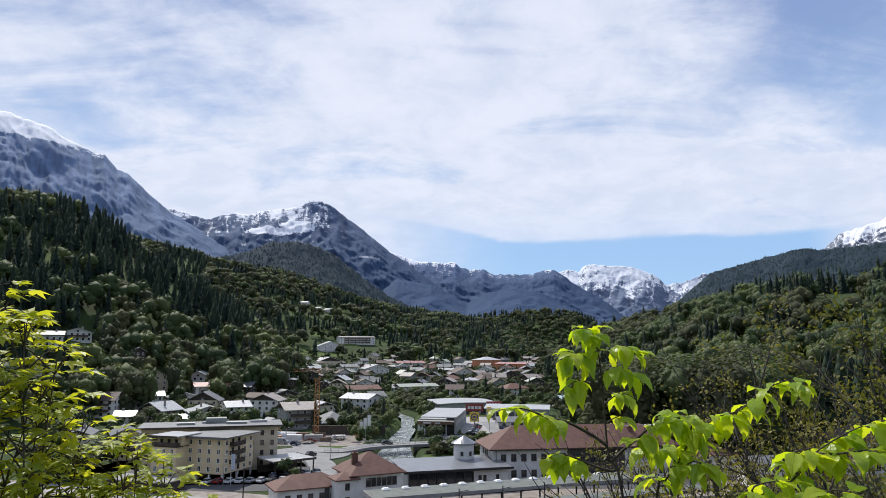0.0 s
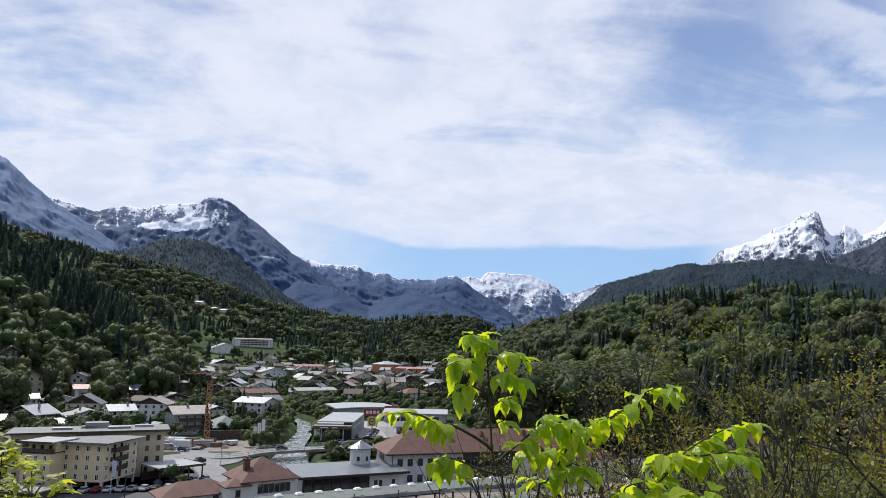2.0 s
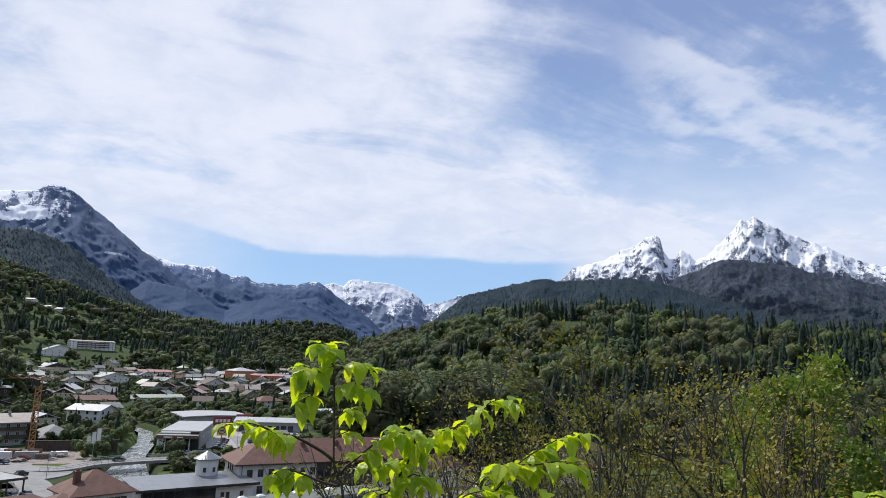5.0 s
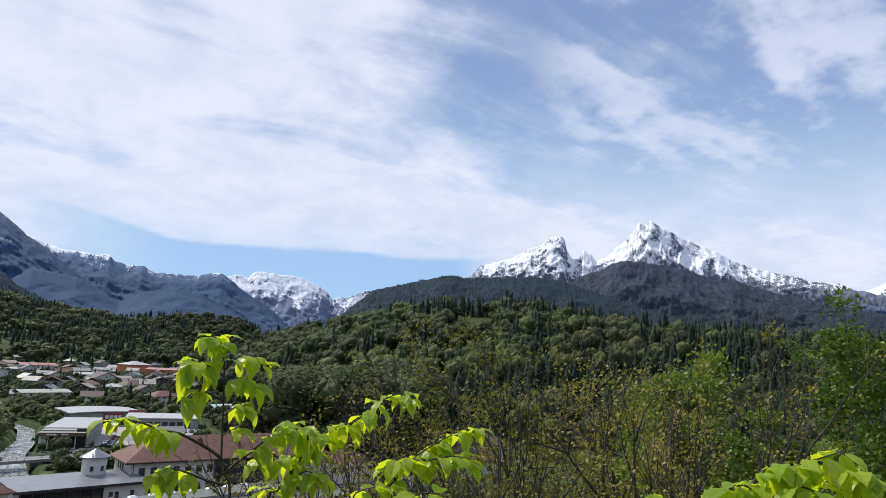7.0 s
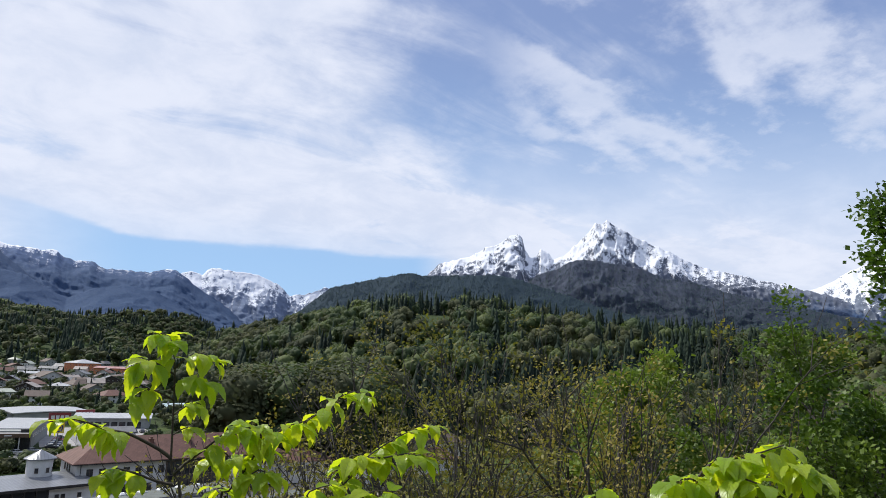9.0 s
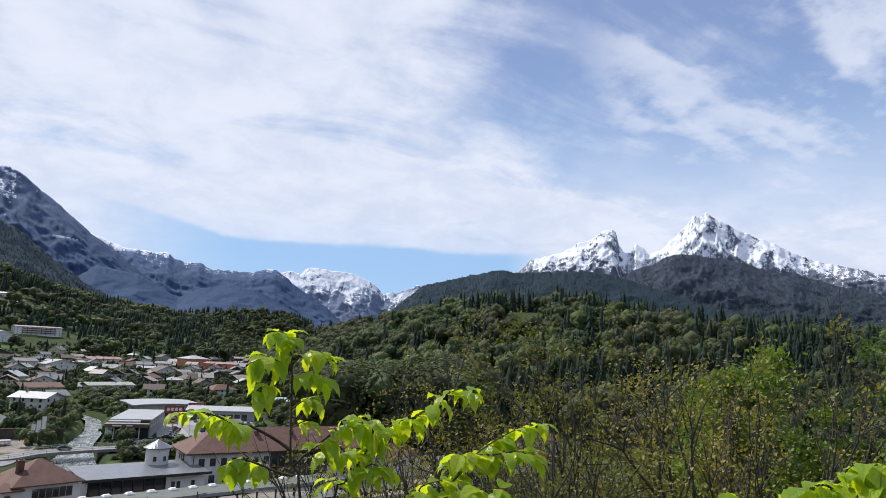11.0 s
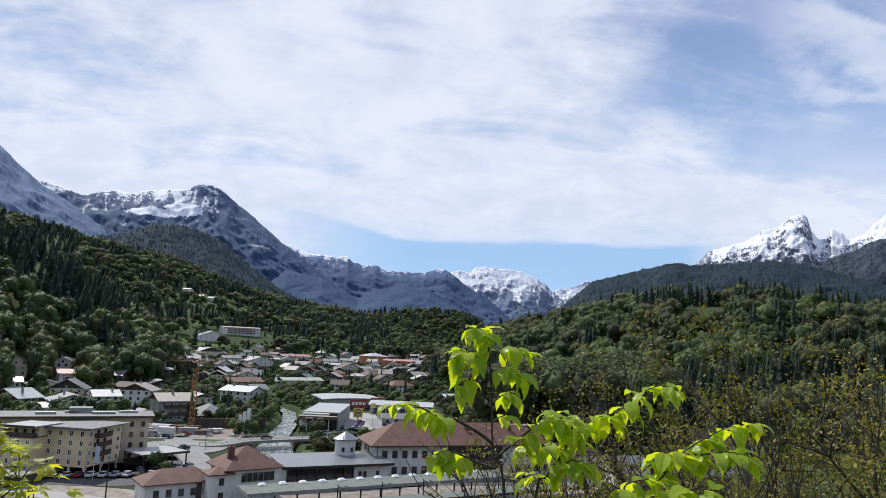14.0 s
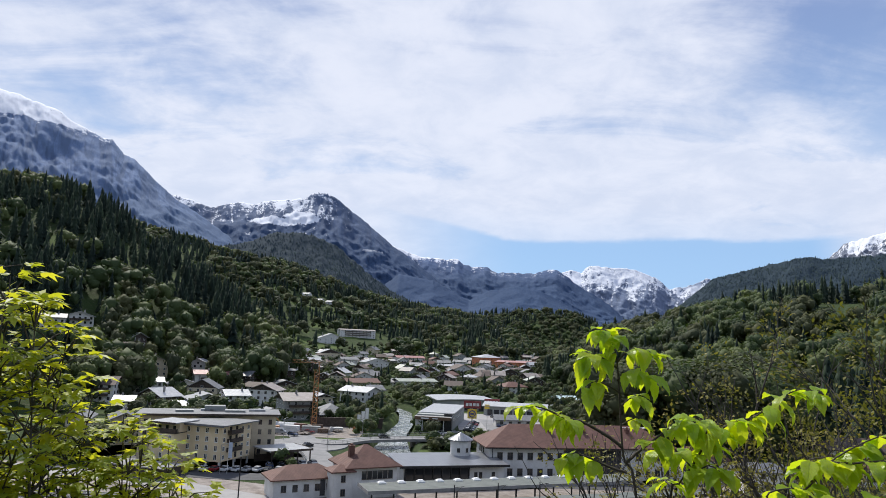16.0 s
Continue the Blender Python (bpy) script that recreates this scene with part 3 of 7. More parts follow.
def make_woods():
    rng = random.Random(4)
    spruces = [spruce_shape(rng) for _ in range(8)]
    small_spruces = [spruce_shape(rng, 4, 5) for _ in range(5)]
    crowns = [leafy_shape(rng, 230, 0.072, wide, 8) for wide in (0.28, 0.34, 0.40, 0.30, 0.36, 0.43, 0.32, 0.38)]
    small_crowns = [leafy_shape(rng, 60, 0.13, 0.48, 4) for _ in range(6)]

    def height_at(name, az, r):
        return float(hill_height(name, np.float64(az), np.float64(r)))

    def grove(x, y, seed):
        return float(fbm(x / 70.0, y / 70.0, 3, seed))

    for hill, az0, az1, r0, r1, gap, near in (("east", -40, -9, 330, 760, 8.6, True), ("west", 6, 66, 240, 780, 9.0, True),
                                              ("terrace", -32, 8, 1020, 1765, 14.0, False), ("far", -5, 20, 1880, 2370, 15.0, False)):
        sites = {"spruce": [], "beech": [], "budding": []}
        for az, r, x, y in wood_sites(rng, az0, az1, r0, r1, gap, lambda a, q: height_at(hill, a, q) > (2.0 if near else 5.0)):
            g = grove(x, y, 3) + rng.uniform(-0.08, 0.08)
            z = float(ground(x, y))
            if hill == "west":
                if abs(az - 30.2) < 1.7 and 490 < r < 645:
                    continue
                kind = "spruce" if g > 0.62 or (az > 25 and r > 570 and rng.random() < 0.8) or rng.random() < 0.06 else "beech" if grove(x, y, 8) + rng.uniform(-0.15, 0.15) > 0.5 else "budding"
            elif hill == "east":
                if -31.5 < az < -26.3 and 385 < r < 470 and (r > 425 or rng.random() < 0.7):
                    continue
                if z < 40 and g < 0.5 and rng.random() < 0.45:
                    continue
                kind = "spruce" if g > 0.68 - 0.14 * min(max(z - 25, 0) / 50, 1) or rng.random() < 0.08 else "beech" if rng.random() < 0.6 else "budding"
            else:
                if hill == "terrace" and -11.5 < az < -4.5 and r < 1225 and (r > 1130 or rng.random() < 0.65):
                    continue
                if hill == "terrace" and -13.0 < az < -7.8 and (1395 < r < 1440 or 1340 < r <= 1395 and rng.random() < 0.5):
                    continue
                if hill == "terrace" and z < 45 and rng.random() < 0.5:
                    continue
                kind = "spruce" if g > 0.5 else "budding" if rng.random() < 0.6 else "beech"
            sites[kind].append((x, y, z))
        for kind, mat, shapes, lo, hi in (("spruce", M_CONIFER, spruces if near else small_spruces, 14, 28),
                                          ("beech", M_BEECH, crowns if near else small_crowns, 12, 23),
                                          ("budding", M_OLIVE, crowns if near else small_crowns, 12, 23)):
            hs = [rng.uniform(lo, hi) * (1.0 if near else 1.15) for _ in sites[kind]]
            words = {"spruce": "dark green spruce trees covering the %s hillside", "beech": "fresh green broadleaf trees on the %s hillside",
                     "budding": "olive budding broadleaf trees on the %s hillside"}[kind] % hill
            scatter(kind + "_woods", words, sites[kind], hs, shapes, mat, rng)


make_woods()

# ---- building materials ----
def roof_material(name, a, b, rough, metal=0.0, pitch=0.0, specular=0.5):
    """Roofing with weathered patches; pitch: spacing of tile rows or standing seams in metres."""
    m, n = material(name)
    at = n.add("ShaderNodeTexCoord").outputs["Object"]
    v = n.math("ADD", n.math("MULTIPLY", n.noise(at, 0.5, 4.0, 0.6), 0.6), n.math("MULTIPLY", n.noise(at, 9.0, 3.0, 0.7), 0.4))
    col = n.mix(n.step(v, 0.32, 0.68), a, b)
    height = v
    if pitch:
        wave = n.tree.nodes.new("ShaderNodeTexWave")
        wave.bands_direction = "X"
        n.feed(wave, {"Vector": at, "Scale": 0.314 / pitch, "Distortion": 0.4, "Detail": 1.0})
        height = n.math("ADD", v, wave.outputs[1])
        col = n.mix(n.math("MULTIPLY", n.step(wave.outputs[1], 0.75, 1.0), 0.35), col, [c * 0.6 for c in a])
    finish(n, col, rough, metal, height, 0.35, 0.06, specular=specular)
    return m


WHITE = plain("white_render", (0.54, 0.53, 0.51), (0.72, 0.71, 0.69), 0.35, 0.9, bump=0.15)
CREAM = plain("cream_render", (0.50, 0.43, 0.31), (0.62, 0.55, 0.42), 0.35, 0.9, bump=0.15)
YELLOW = plain("yellow_render", (0.60, 0.49, 0.31), (0.72, 0.60, 0.41), 0.3, 0.9, bump=0.15)
GREYWALL = plain("grey_render", (0.26, 0.27, 0.26), (0.36, 0.37, 0.35), 0.35, 0.9, bump=0.15)
ORANGE = plain("orange_render", (0.50, 0.17, 0.08), (0.60, 0.25, 0.13), 0.3, 0.9, bump=0.15)
WOOD_WALL = plain("brown_boards", (0.09, 0.055, 0.035), (0.18, 0.11, 0.07), 1.2, 0.8, bump=0.3)
DARKWOOD = plain("dark_boards", (0.035, 0.026, 0.02), (0.08, 0.06, 0.048), 1.2, 0.8, bump=0.3)
PALE = roof_material("pale_metal_roof", (0.33, 0.34, 0.35), (0.49, 0.49, 0.49), 0.36, 0.0, 0.6)
GREY = roof_material("grey_roof_tiles", (0.085, 0.09, 0.10), (0.17, 0.175, 0.185), 0.5, 0.0, 0.35)
DULL = roof_material("dull_brown_roof", (0.22, 0.19, 0.17), (0.33, 0.29, 0.27), 0.6, 0.0, 0.35)
PINK = roof_material("faded_red_roof", (0.30, 0.12, 0.11), (0.40, 0.20, 0.18), 0.5, 0.0, 0.4)
RUST = roof_material("red_brown_tiles", (0.095, 0.040, 0.030), (0.17, 0.078, 0.058), 0.75, 0.0, 0.33)
BROWNROOF = roof_material("brown_tiles", (0.065, 0.045, 0.038), (0.13, 0.09, 0.075), 0.75, 0.0, 0.33)
GREENROOF = roof_material("green_grey_roof", (0.26, 0.29, 0.24), (0.38, 0.40, 0.34), 0.5, 0.0, 0.6)
TEAL = roof_material("pale_teal_roof", (0.42, 0.55, 0.55), (0.52, 0.64, 0.63), 0.45, 0.0, 0.6)
FLATROOF = roof_material("flat_roof_felt", (0.085, 0.098, 0.09), (0.15, 0.165, 0.15), 0.75)
SEAM = roof_material("seamed_grey_metal", (0.17, 0.18, 0.20), (0.25, 0.26, 0.28), 0.35, 0.3, 0.8)
CONCRETE = plain("concrete", (0.20, 0.195, 0.19), (0.31, 0.30, 0.29), 0.8, 0.85)
ASPHALT = plain("worn_asphalt", (0.16, 0.16, 0.165), (0.25, 0.245, 0.245), 0.25, 0.8)
DARKASPHALT = plain("dark_asphalt", (0.045, 0.045, 0.05), (0.085, 0.085, 0.09), 0.25, 0.85)
PAVING = plain("pale_paving", (0.25, 0.24, 0.235), (0.35, 0.335, 0.325), 0.2, 0.8)
GRAVEL = plain("brown_gravel", (0.16, 0.13, 0.11), (0.34, 0.30, 0.27), 0.4, 0.95, bump=0.6)
DARKMETAL = plain("dark_metal", (0.03, 0.03, 0.033), (0.06, 0.06, 0.065), 2.0, 0.45, 0.6)
STEEL = plain("galvanised_steel", (0.30, 0.31, 0.32), (0.42, 0.43, 0.44), 2.0, 0.4, 0.8)
CRANE_PAINT = plain("orange_crane_paint", (0.30, 0.13, 0.045), (0.42, 0.20, 0.07), 1.0, 0.5)
FRAME_WHITE = plain("white_window_frame", (0.68, 0.68, 0.66), (0.78, 0.78, 0.76), 2.0, 0.5)
FRAME_DARK = plain("brown_window_frame", (0.06, 0.045, 0.035), (0.10, 0.075, 0.06), 2.0, 0.5)
RUBBER = plain("tyre_rubber", (0.015, 0.015, 0.016), (0.03, 0.03, 0.03), 5.0, 0.8)


def glass_material():
    m, n = material("window_glass")
    at = n.add("ShaderNodeTexCoord").outputs["Object"]
    tone = n.add("ShaderNodeObjectInfo").outputs["Random"]
    col = n.mix(tone, (0.015, 0.018, 0.022), (0.055, 0.06, 0.065))
    finish(n, n.mix(n.noise(at, 1.2, 2.0), col, (0.03, 0.032, 0.036)), 0.06, 0.0, specular=0.6)
    return m


GLASS = glass_material()


# ---- building helpers ----
class Shape:
    """Collects boxes and other simple solids into one mesh."""

    def __init__(self):
        self.v, self.f = [], []

    def add(self, verts, faces):
        k = len(self.v)
        self.v += [tuple(p) for p in verts]
        self.f += [tuple(i + k for i in face) for face in faces]
        return self

    def box(self, x0, x1, y0, y1, z0, z1):
        return self.add([(x0, y0, z0), (x1, y0, z0), (x1, y1, z0), (x0, y1, z0), (x0, y0, z1), (x1, y0, z1), (x1, y1, z1), (x0, y1, z1)],
                        [(3, 2, 1, 0), (4, 5, 6, 7), (0, 1, 5, 4), (1, 2, 6, 5), (2, 3, 7, 6), (3, 0, 4, 7)])

    def beam(self, a, b, t, u=None):
        """A square bar of thickness t from a to b."""
        a, b = Vector(a), Vector(b)
        d = (b - a).normalized()
        s = d.cross(Vector((0, 0, 1)) if abs(d.z) < 0.95 else Vector((1, 0, 0))).normalized() * t / 2
        w = d.cross(s).normalized() * (u or t) / 2
        return self.add([a - s - w, a + s - w, a + s + w, a - s + w, b - s - w, b + s - w, b + s + w, b - s + w],
                        [(3, 2, 1, 0), (4, 5, 6, 7), (0, 1, 5, 4), (1, 2, 6, 5), (2, 3, 7, 6), (3, 0, 4, 7)])

    def tube(self, x, y, z0, z1, r0, r1, sides=12, cap=True):
        k = [(math.cos(6.28319 * i / sides), math.sin(6.28319 * i / sides)) for i in range(sides)]
        verts = [(x + r0 * c, y + r0 * s, z0) for c, s in k] + [(x + r1 * c, y + r1 * s, z1) for c, s in k]
        faces = [(i, (i + 1) % sides, sides + (i + 1) % sides, sides + i) for i in range(sides)]
        if cap:
            faces += [tuple(range(sides, 2 * sides)), tuple(range(sides - 1, -1, -1))]
        return self.add(verts, faces)

    def mesh(self, name, mat):
        me = bpy.data.meshes.new(name)
        me.from_pydata(self.v, [], self.f)
        me.materials.append(mat)
        return me

    def part(self, name, mat, parent=None, label=""):
        ob = new(name, self.mesh(name, mat))
        ob.parent = parent
        return tagged(ob, label) if label else ob


def base(name, x, y, yaw=0.0, z=None, label="", category="", group="", kind=""):
    ob = new(name)
    ob.empty_display_size = 0.5
    ob.matrix_basis = pose(x, y, float(ground(x, y)) if z is None else z, 0, 0, yaw)
    return tagged(ob, label, category, group, kind)


WINDOWS = {}


def window(parent, w, h, m, frame_mat, bars=1, single=False):
    """A framed pane set into a wall; m places its lower middle, with -y outwards."""
    key = (round(w, 1), round(h, 1), frame_mat.name, bars, single)
    w, h = key[:2]
    if key not in WINDOWS:
        t = 0.09
        s = Shape().box(-w / 2, -w / 2 + t, -0.06, 0.04, 0, h).box(w / 2 - t, w / 2, -0.06, 0.04, 0, h)
        s.box(-w / 2 + t, w / 2 - t, -0.06, 0.04, h - t, h).box(-w / 2 - 0.05, w / 2 + 0.05, -0.12, 0.04, -0.06, 0)
        s.box(-w / 2 + t, w / 2 - t, -0.06, 0.04, 0, t)
        for k in range(bars):
            c = -w / 2 + w * (k + 1) / (bars + 1)
            s.box(c - 0.035, c + 0.035, -0.055, 0.03, t, h - t)
        p = Shape().box(-w / 2 + t, w / 2 - t, -0.02, 0.02, t, h - t)
        if single:
            ring = Shape()
            rims = ((0.0, 0.03), (0.0, -0.06), (t, -0.06), (t, -0.02))
            for e, yy in rims:
                ring.v += [(-w / 2 + e, yy, e), (w / 2 - e, yy, e), (w / 2 - e, yy, h - e), (-w / 2 + e, yy, h - e)]
            for lap in range(3):
                ring.f += [(4 * lap + i, 4 * lap + (i + 1) % 4, 4 * lap + 4 + (i + 1) % 4, 4 * lap + 4 + i) for i in range(4)]
            ring.f.append((12, 13, 14, 15))
            both = ring.mesh("window", frame_mat)
            both.materials.append(GLASS)
            both.polygons[12].material_index = 1
            WINDOWS[key] = both, None
        else:
            WINDOWS[key] = s.mesh("window", frame_mat), p.mesh("pane", GLASS)
    me, pane = WINDOWS[key]
    ob = new("window", me)
    ob.parent, ob.matrix_basis = parent, m
    if pane:
        gl = new("pane", pane)
        gl.parent = ob
    return ob


def gable(w, d, h, pitch, over, thick=0.28, along="x"):
    """A pitched roof over a w by d plan with eaves at h, and the two wall gables below it."""
    s = Shape()
    if along == "y":
        w, d = d, w
    rise = pitch * d / 2
    ex, ey = w / 2 + over, d / 2 + over
    drop = pitch * over
    for sign in (-1, 1):
        low, top = h - drop, h + rise
        a = [(-ex, sign * ey, low), (ex, sign * ey, low), (ex, 0, top), (-ex, 0, top)]
        b = [(x, y, z + thick) for x, y, z in a]
        faces = [(0, 1, 2, 3), (7, 6, 5, 4), (4, 5, 1, 0), (5, 6, 2, 1), (7, 4, 0, 3)]
        s.add(a + b, [f[::-1] for f in faces] if sign < 0 else faces)
    ends = []
    for x in (-w / 2, w / 2):
        g = Shape()
        ends.append(g)
        q = 0.15 if x < 0 else -0.15
        g.add([(x, -d / 2, h), (x, d / 2, h), (x, 0, h + rise), (x + q, -d / 2, h), (x + q, d / 2, h), (x + q, 0, h + rise)],
              [(0, 1, 2), (5, 4, 3), (0, 3, 4, 1), (1, 4, 5, 2), (2, 5, 3, 0)])
    if along == "y":
        s.v = [(-y, x, z) for x, y, z in s.v]
        for g in ends:
            g.v = [(-y, x, z) for x, y, z in g.v]
    return s, ends


def hipped(w, d, h, pitch, over, thick=0.25):
    s = Shape()
    rise = pitch * min(w, d) / 2
    k = max(w - d, 0) / 2
    kk = max(d - w, 0) / 2
    ex, ey, low = w / 2 + over, d / 2 + over, h - pitch * over * 0.8
    top = h + rise
    if k or kk:
        ridge = [(-k, -kk, top), (k, kk, top)]
    else:
        ridge = [(-0.05, 0, top), (0.05, 0, top)]
    v = [(-ex, -ey, low), (ex, -ey, low), (ex, ey, low), (-ex, ey, low), *ridge]
    u = [(x, y, z + thick) for x, y, z in v]
    if k >= kk:
        faces = [(0, 1, 5, 4), (1, 2, 5), (2, 3, 4, 5), (3, 0, 4)]
    else:
        faces = [(0, 1, 4), (1, 2, 5, 4), (2, 3, 5), (3, 0, 4, 5)]
    s.add(u, faces)
    s.add([*v[:4], *u[:4]], [(3, 2, 1, 0), (0, 1, 5, 4), (1, 2, 6, 5), (2, 3, 7, 6), (3, 0, 4, 7)])
    return s


def shell(w, d, h, thick=0.3):
    """Four walls with thickness."""
    s = Shape().box(-w / 2, w / 2, -d / 2, -d / 2 + thick, -1.0, h).box(-w / 2, w / 2, d / 2 - thick, d / 2, -1.0, h)
    return s.box(-w / 2, -w / 2 + thick, -d / 2 + thick, d / 2 - thick, -1.0, h).box(w / 2 - thick, w / 2, -d / 2 + thick, d / 2 - thick, -1.0, h)


def balcony(parent, w, m, mat):
    s = Shape().box(-w / 2, w / 2, -1.25, 0, -0.18, 0)
    ob = s.part("balcony", mat, parent)
    ob.matrix_basis = m
    rail = Shape().box(-w / 2, w / 2, -1.28, -1.22, 0.08, 0.95).box(-w / 2, -w / 2 + 0.06, -1.22, 0, 0.08, 0.95).box(w / 2 - 0.06, w / 2, -1.22, 0, 0.08, 0.95)
    rail.box(-w / 2 - 0.03, w / 2 + 0.03, -1.32, -1.18, 0.95, 1.03)
    rail.part("railing", DARKWOOD, ob)
    return ob


def chimney(parent, x, y, z0, z1, w=0.8, mat=None):
    s = Shape().box(x - w / 2, x + w / 2, y - w / 2, y + w / 2, z0, z1).box(x - w / 2 - 0.1, x + w / 2 + 0.1, y - w / 2 - 0.1, y + w / 2 + 0.1, z1, z1 + 0.15)
    s.box(x - w / 4, x + w / 4, y - w / 4, y + w / 4, z1 + 0.15, z1 + 0.5)
    return s.part("chimney", mat or CONCRETE, parent)


def house(name, label, x, y, yaw, w, d, h, roof, pitch, wall, cover, floors, cols, balcony_on=False, along="x", far=False, sink=0.0, over=1.1, seed=0):
    """A dwelling: walls, roof, chimney, a window for each bay and storey, and balconies. x, y: the middle of its front."""
    rng = random.Random(int(x * 7 + y * 3))
    a = radians(yaw)
    cx, cy = x - math.sin(a) * d / 2, y + math.cos(a) * d / 2
    z = min(float(ground(x, y)), float(ground(cx, cy))) - sink
    top = base(name, cx, cy, yaw, z, label, "building" if name in ("hotel", "school_building", "pavilion") else "house")
    shell(w, d, h).part("wall", wall, top)
    if roof == "hip":
        hipped(w, d, h, pitch, over).part("roof", cover, top)
        ridge = h + pitch * min(w, d) / 2
    else:
        r, g = gable(w, d, h, pitch, over, 0.28, along)
        r.part("roof", cover, top)
        cladding = DARKWOOD if wall in (DARKWOOD, WOOD_WALL) or rng.random() < 0.4 else wall
        for end in g:
            end.part("gable", cladding, top)
        ridge = h + pitch * (d if along == "x" else w) / 2
    chimney(top, w * rng.uniform(-0.3, 0.3), d * rng.uniform(-0.15, 0.15), h, ridge + 0.9)
    frames = FRAME_WHITE if wall not in (WHITE,) or rng.random() < 0.3 else FRAME_DARK
    storey = h / floors
    ww, wh = min(1.25, w / cols * 0.5), min(1.45, storey * 0.52)
    for f in range(floors):
        zz = f * storey + storey * 0.3
        for c in range(cols):
            window(top, ww, wh, pose(-w / 2 + w * (c + 0.5) / cols, -d / 2, zz), frames, 1, y > 420)
        if not far:
            for side in (-1, 1):
                for c in range(3):
                    window(top, ww, wh, pose(side * w / 2, -d / 2 + d * (c + 0.6) / 3.2, zz, 0, 0, 90 * side), frames, 1, y > 420)
        if balcony_on and f:
            balcony(top, w * 0.72, pose(0, -d / 2, f * storey + 0.12), WOOD_WALL)
    if along == "y" and not far:
        window(top, ww, wh * 0.8, pose(0, -d / 2 - 0.0, h + 0.25), frames, 1)
    return top


# ---- the town: houses that stand out ----
house("chalet", "white chalet with a pale metal roof among shrubs", -159.9, 353.5, 28, 13.4, 11.0, 5.2, "gable", 0.34, WHITE, PALE, 2, 4)
house("chalet", "white chalet with pale gable roof beside the wood", -153.1, 364.6, 28, 12.7, 11.0, 6.2, "gable", 0.34, WHITE, PALE, 2, 4)
house("chalet", "white two-storey house with a pale low-pitched roof", -140.8, 379.7, 28, 14.8, 12.0, 5.7, "gable", 0.33, WHITE, PALE, 2, 4, along="y")
house("house", "tall white house with a red roof and balconies", -133.1, 402.0, 28, 18.6, 12.0, 9.5, "gable", 0.30, WHITE, PINK, 3, 4, balcony_on=True)
house("chalet", "brown timber chalet with a pale roof below the wood", -124.0, 448.6, 28, 16.0, 12.0, 5.2, "gable", 0.32, WOOD_WALL, PALE, 2, 3, balcony_on=True, along="y")
house("chalet", "dark timber house with a low flat roof", -111.2, 478.2, 28, 19.6, 12.0, 7.7, "gable", 0.15, DARKWOOD, GREY, 2, 5, balcony_on=True)
house("house", "wide low house with a bright pale roof", -111.5, 332.7, 28, 16.4, 16.0, 5.2, "gable", 0.30, WHITE, PALE, 2, 4, balcony_on=True, along="y")
house("house", "white three-storey house with a pale gable roof", -96.5, 330.7, 28, 10.2, 14.0, 7.8, "gable", 0.30, WHITE, PALE, 3, 3)
house("house", "small house with a pale roof beside taller houses", -119.7, 324.6, 20, 8.4, 10.0, 2.9, "gable", 0.30, WHITE, PALE, 1, 3)
house("house", "white house with a pale roof half behind a tree", -139.6, 306.2, 17, 7.5, 12.0, 5.6, "gable", 0.30, WHITE, PALE, 2, 3)
house("chalet", "dark chalet with white ground floor and pale roof", -94.9, 386.5, 28, 15.2, 13.0, 5.2, "gable", 0.30, DARKWOOD, GREY, 2, 5, balcony_on=True)
house("chalet", "dark timber chalet with a pale gable roof", -100.2, 447.4, 28, 19.7, 12.0, 5.2, "gable", 0.33, WOOD_WALL, PALE, 2, 4, along="y")
house("apartment_house", "grey three-storey apartment house with wooden balconies", -62.3, 307.7, 28, 13.3, 15.0, 8.7, "gable", 0.34, GREYWALL, DULL, 3, 4, balcony_on=True)
house("house", "cream house with a pale roof behind the crane", -60.2, 358.0, 28, 9.4, 13.0, 6.2, "gable", 0.35, CREAM, PALE, 2, 3, along="y")
house("pavilion", "low building with a dark pyramid roof", -46.7, 311.4, 26, 13.0, 17.0, 3.0, "hip", 0.55, DARKWOOD, GREY, 1, 5)
house("house", "large white three-storey house with a pale gable roof", -48.4, 381.9, -28, 17.6, 14.0, 8.1, "gable", 0.32, WHITE, PALE, 3, 4)
house("house", "house with a dull red roof behind the white house", -54.6, 487.4, 28, 23.4, 14.0, 6.5, "gable", 0.34, CREAM, RUST, 2, 5)
house("house", "grey house with a pale roof beside the stream", -39.1, 425.2, 28, 9.0, 12.0, 6.4, "gable", 0.40, GREYWALL, GREY, 2, 3)
house("long_house", "long low house with a green-grey roof", -17.7, 524.5, 28, 31.0, 13.0, 6.3, "gable", 0.25, WHITE, GREENROOF, 2, 8)
house("house", "white house with grey roof among gardens", -31.1, 523.0, 3, 12.7, 12.0, 5.2, "gable", 0.35, WHITE, GREY, 2, 3)
house("hotel", "long four-storey hotel on the slope above the town", -149.8, 1204.4, 28, 65.9, 16.0, 12.6, "gable", 0.20, WHITE, DULL, 4, 10, balcony_on=True)
house("chalet", "wide chalet with a pale roof on the slope", -184.5, 1137.5, 28, 48.3, 16.0, 8.1, "gable", 0.36, WHITE, PALE, 2, 5, along="y")
house("chalet", "chalet with a pale roof on the slope", -158.2, 969.6, 28, 31.8, 15.0, 10.2, "gable", 0.36, CREAM, PALE, 2, 4, along="y")
house("house", "white house with a grey roof on the slope", -106.2, 795.9, 28, 19.5, 14.0, 9.3, "gable", 0.36, WHITE, GREY, 2, 4)
house("house", "white house with a wide pale roof in the town", -71.8, 760.5, 28, 27.8, 16.0, 8.9, "gable", 0.30, WHITE, PALE, 2, 5, along="y")
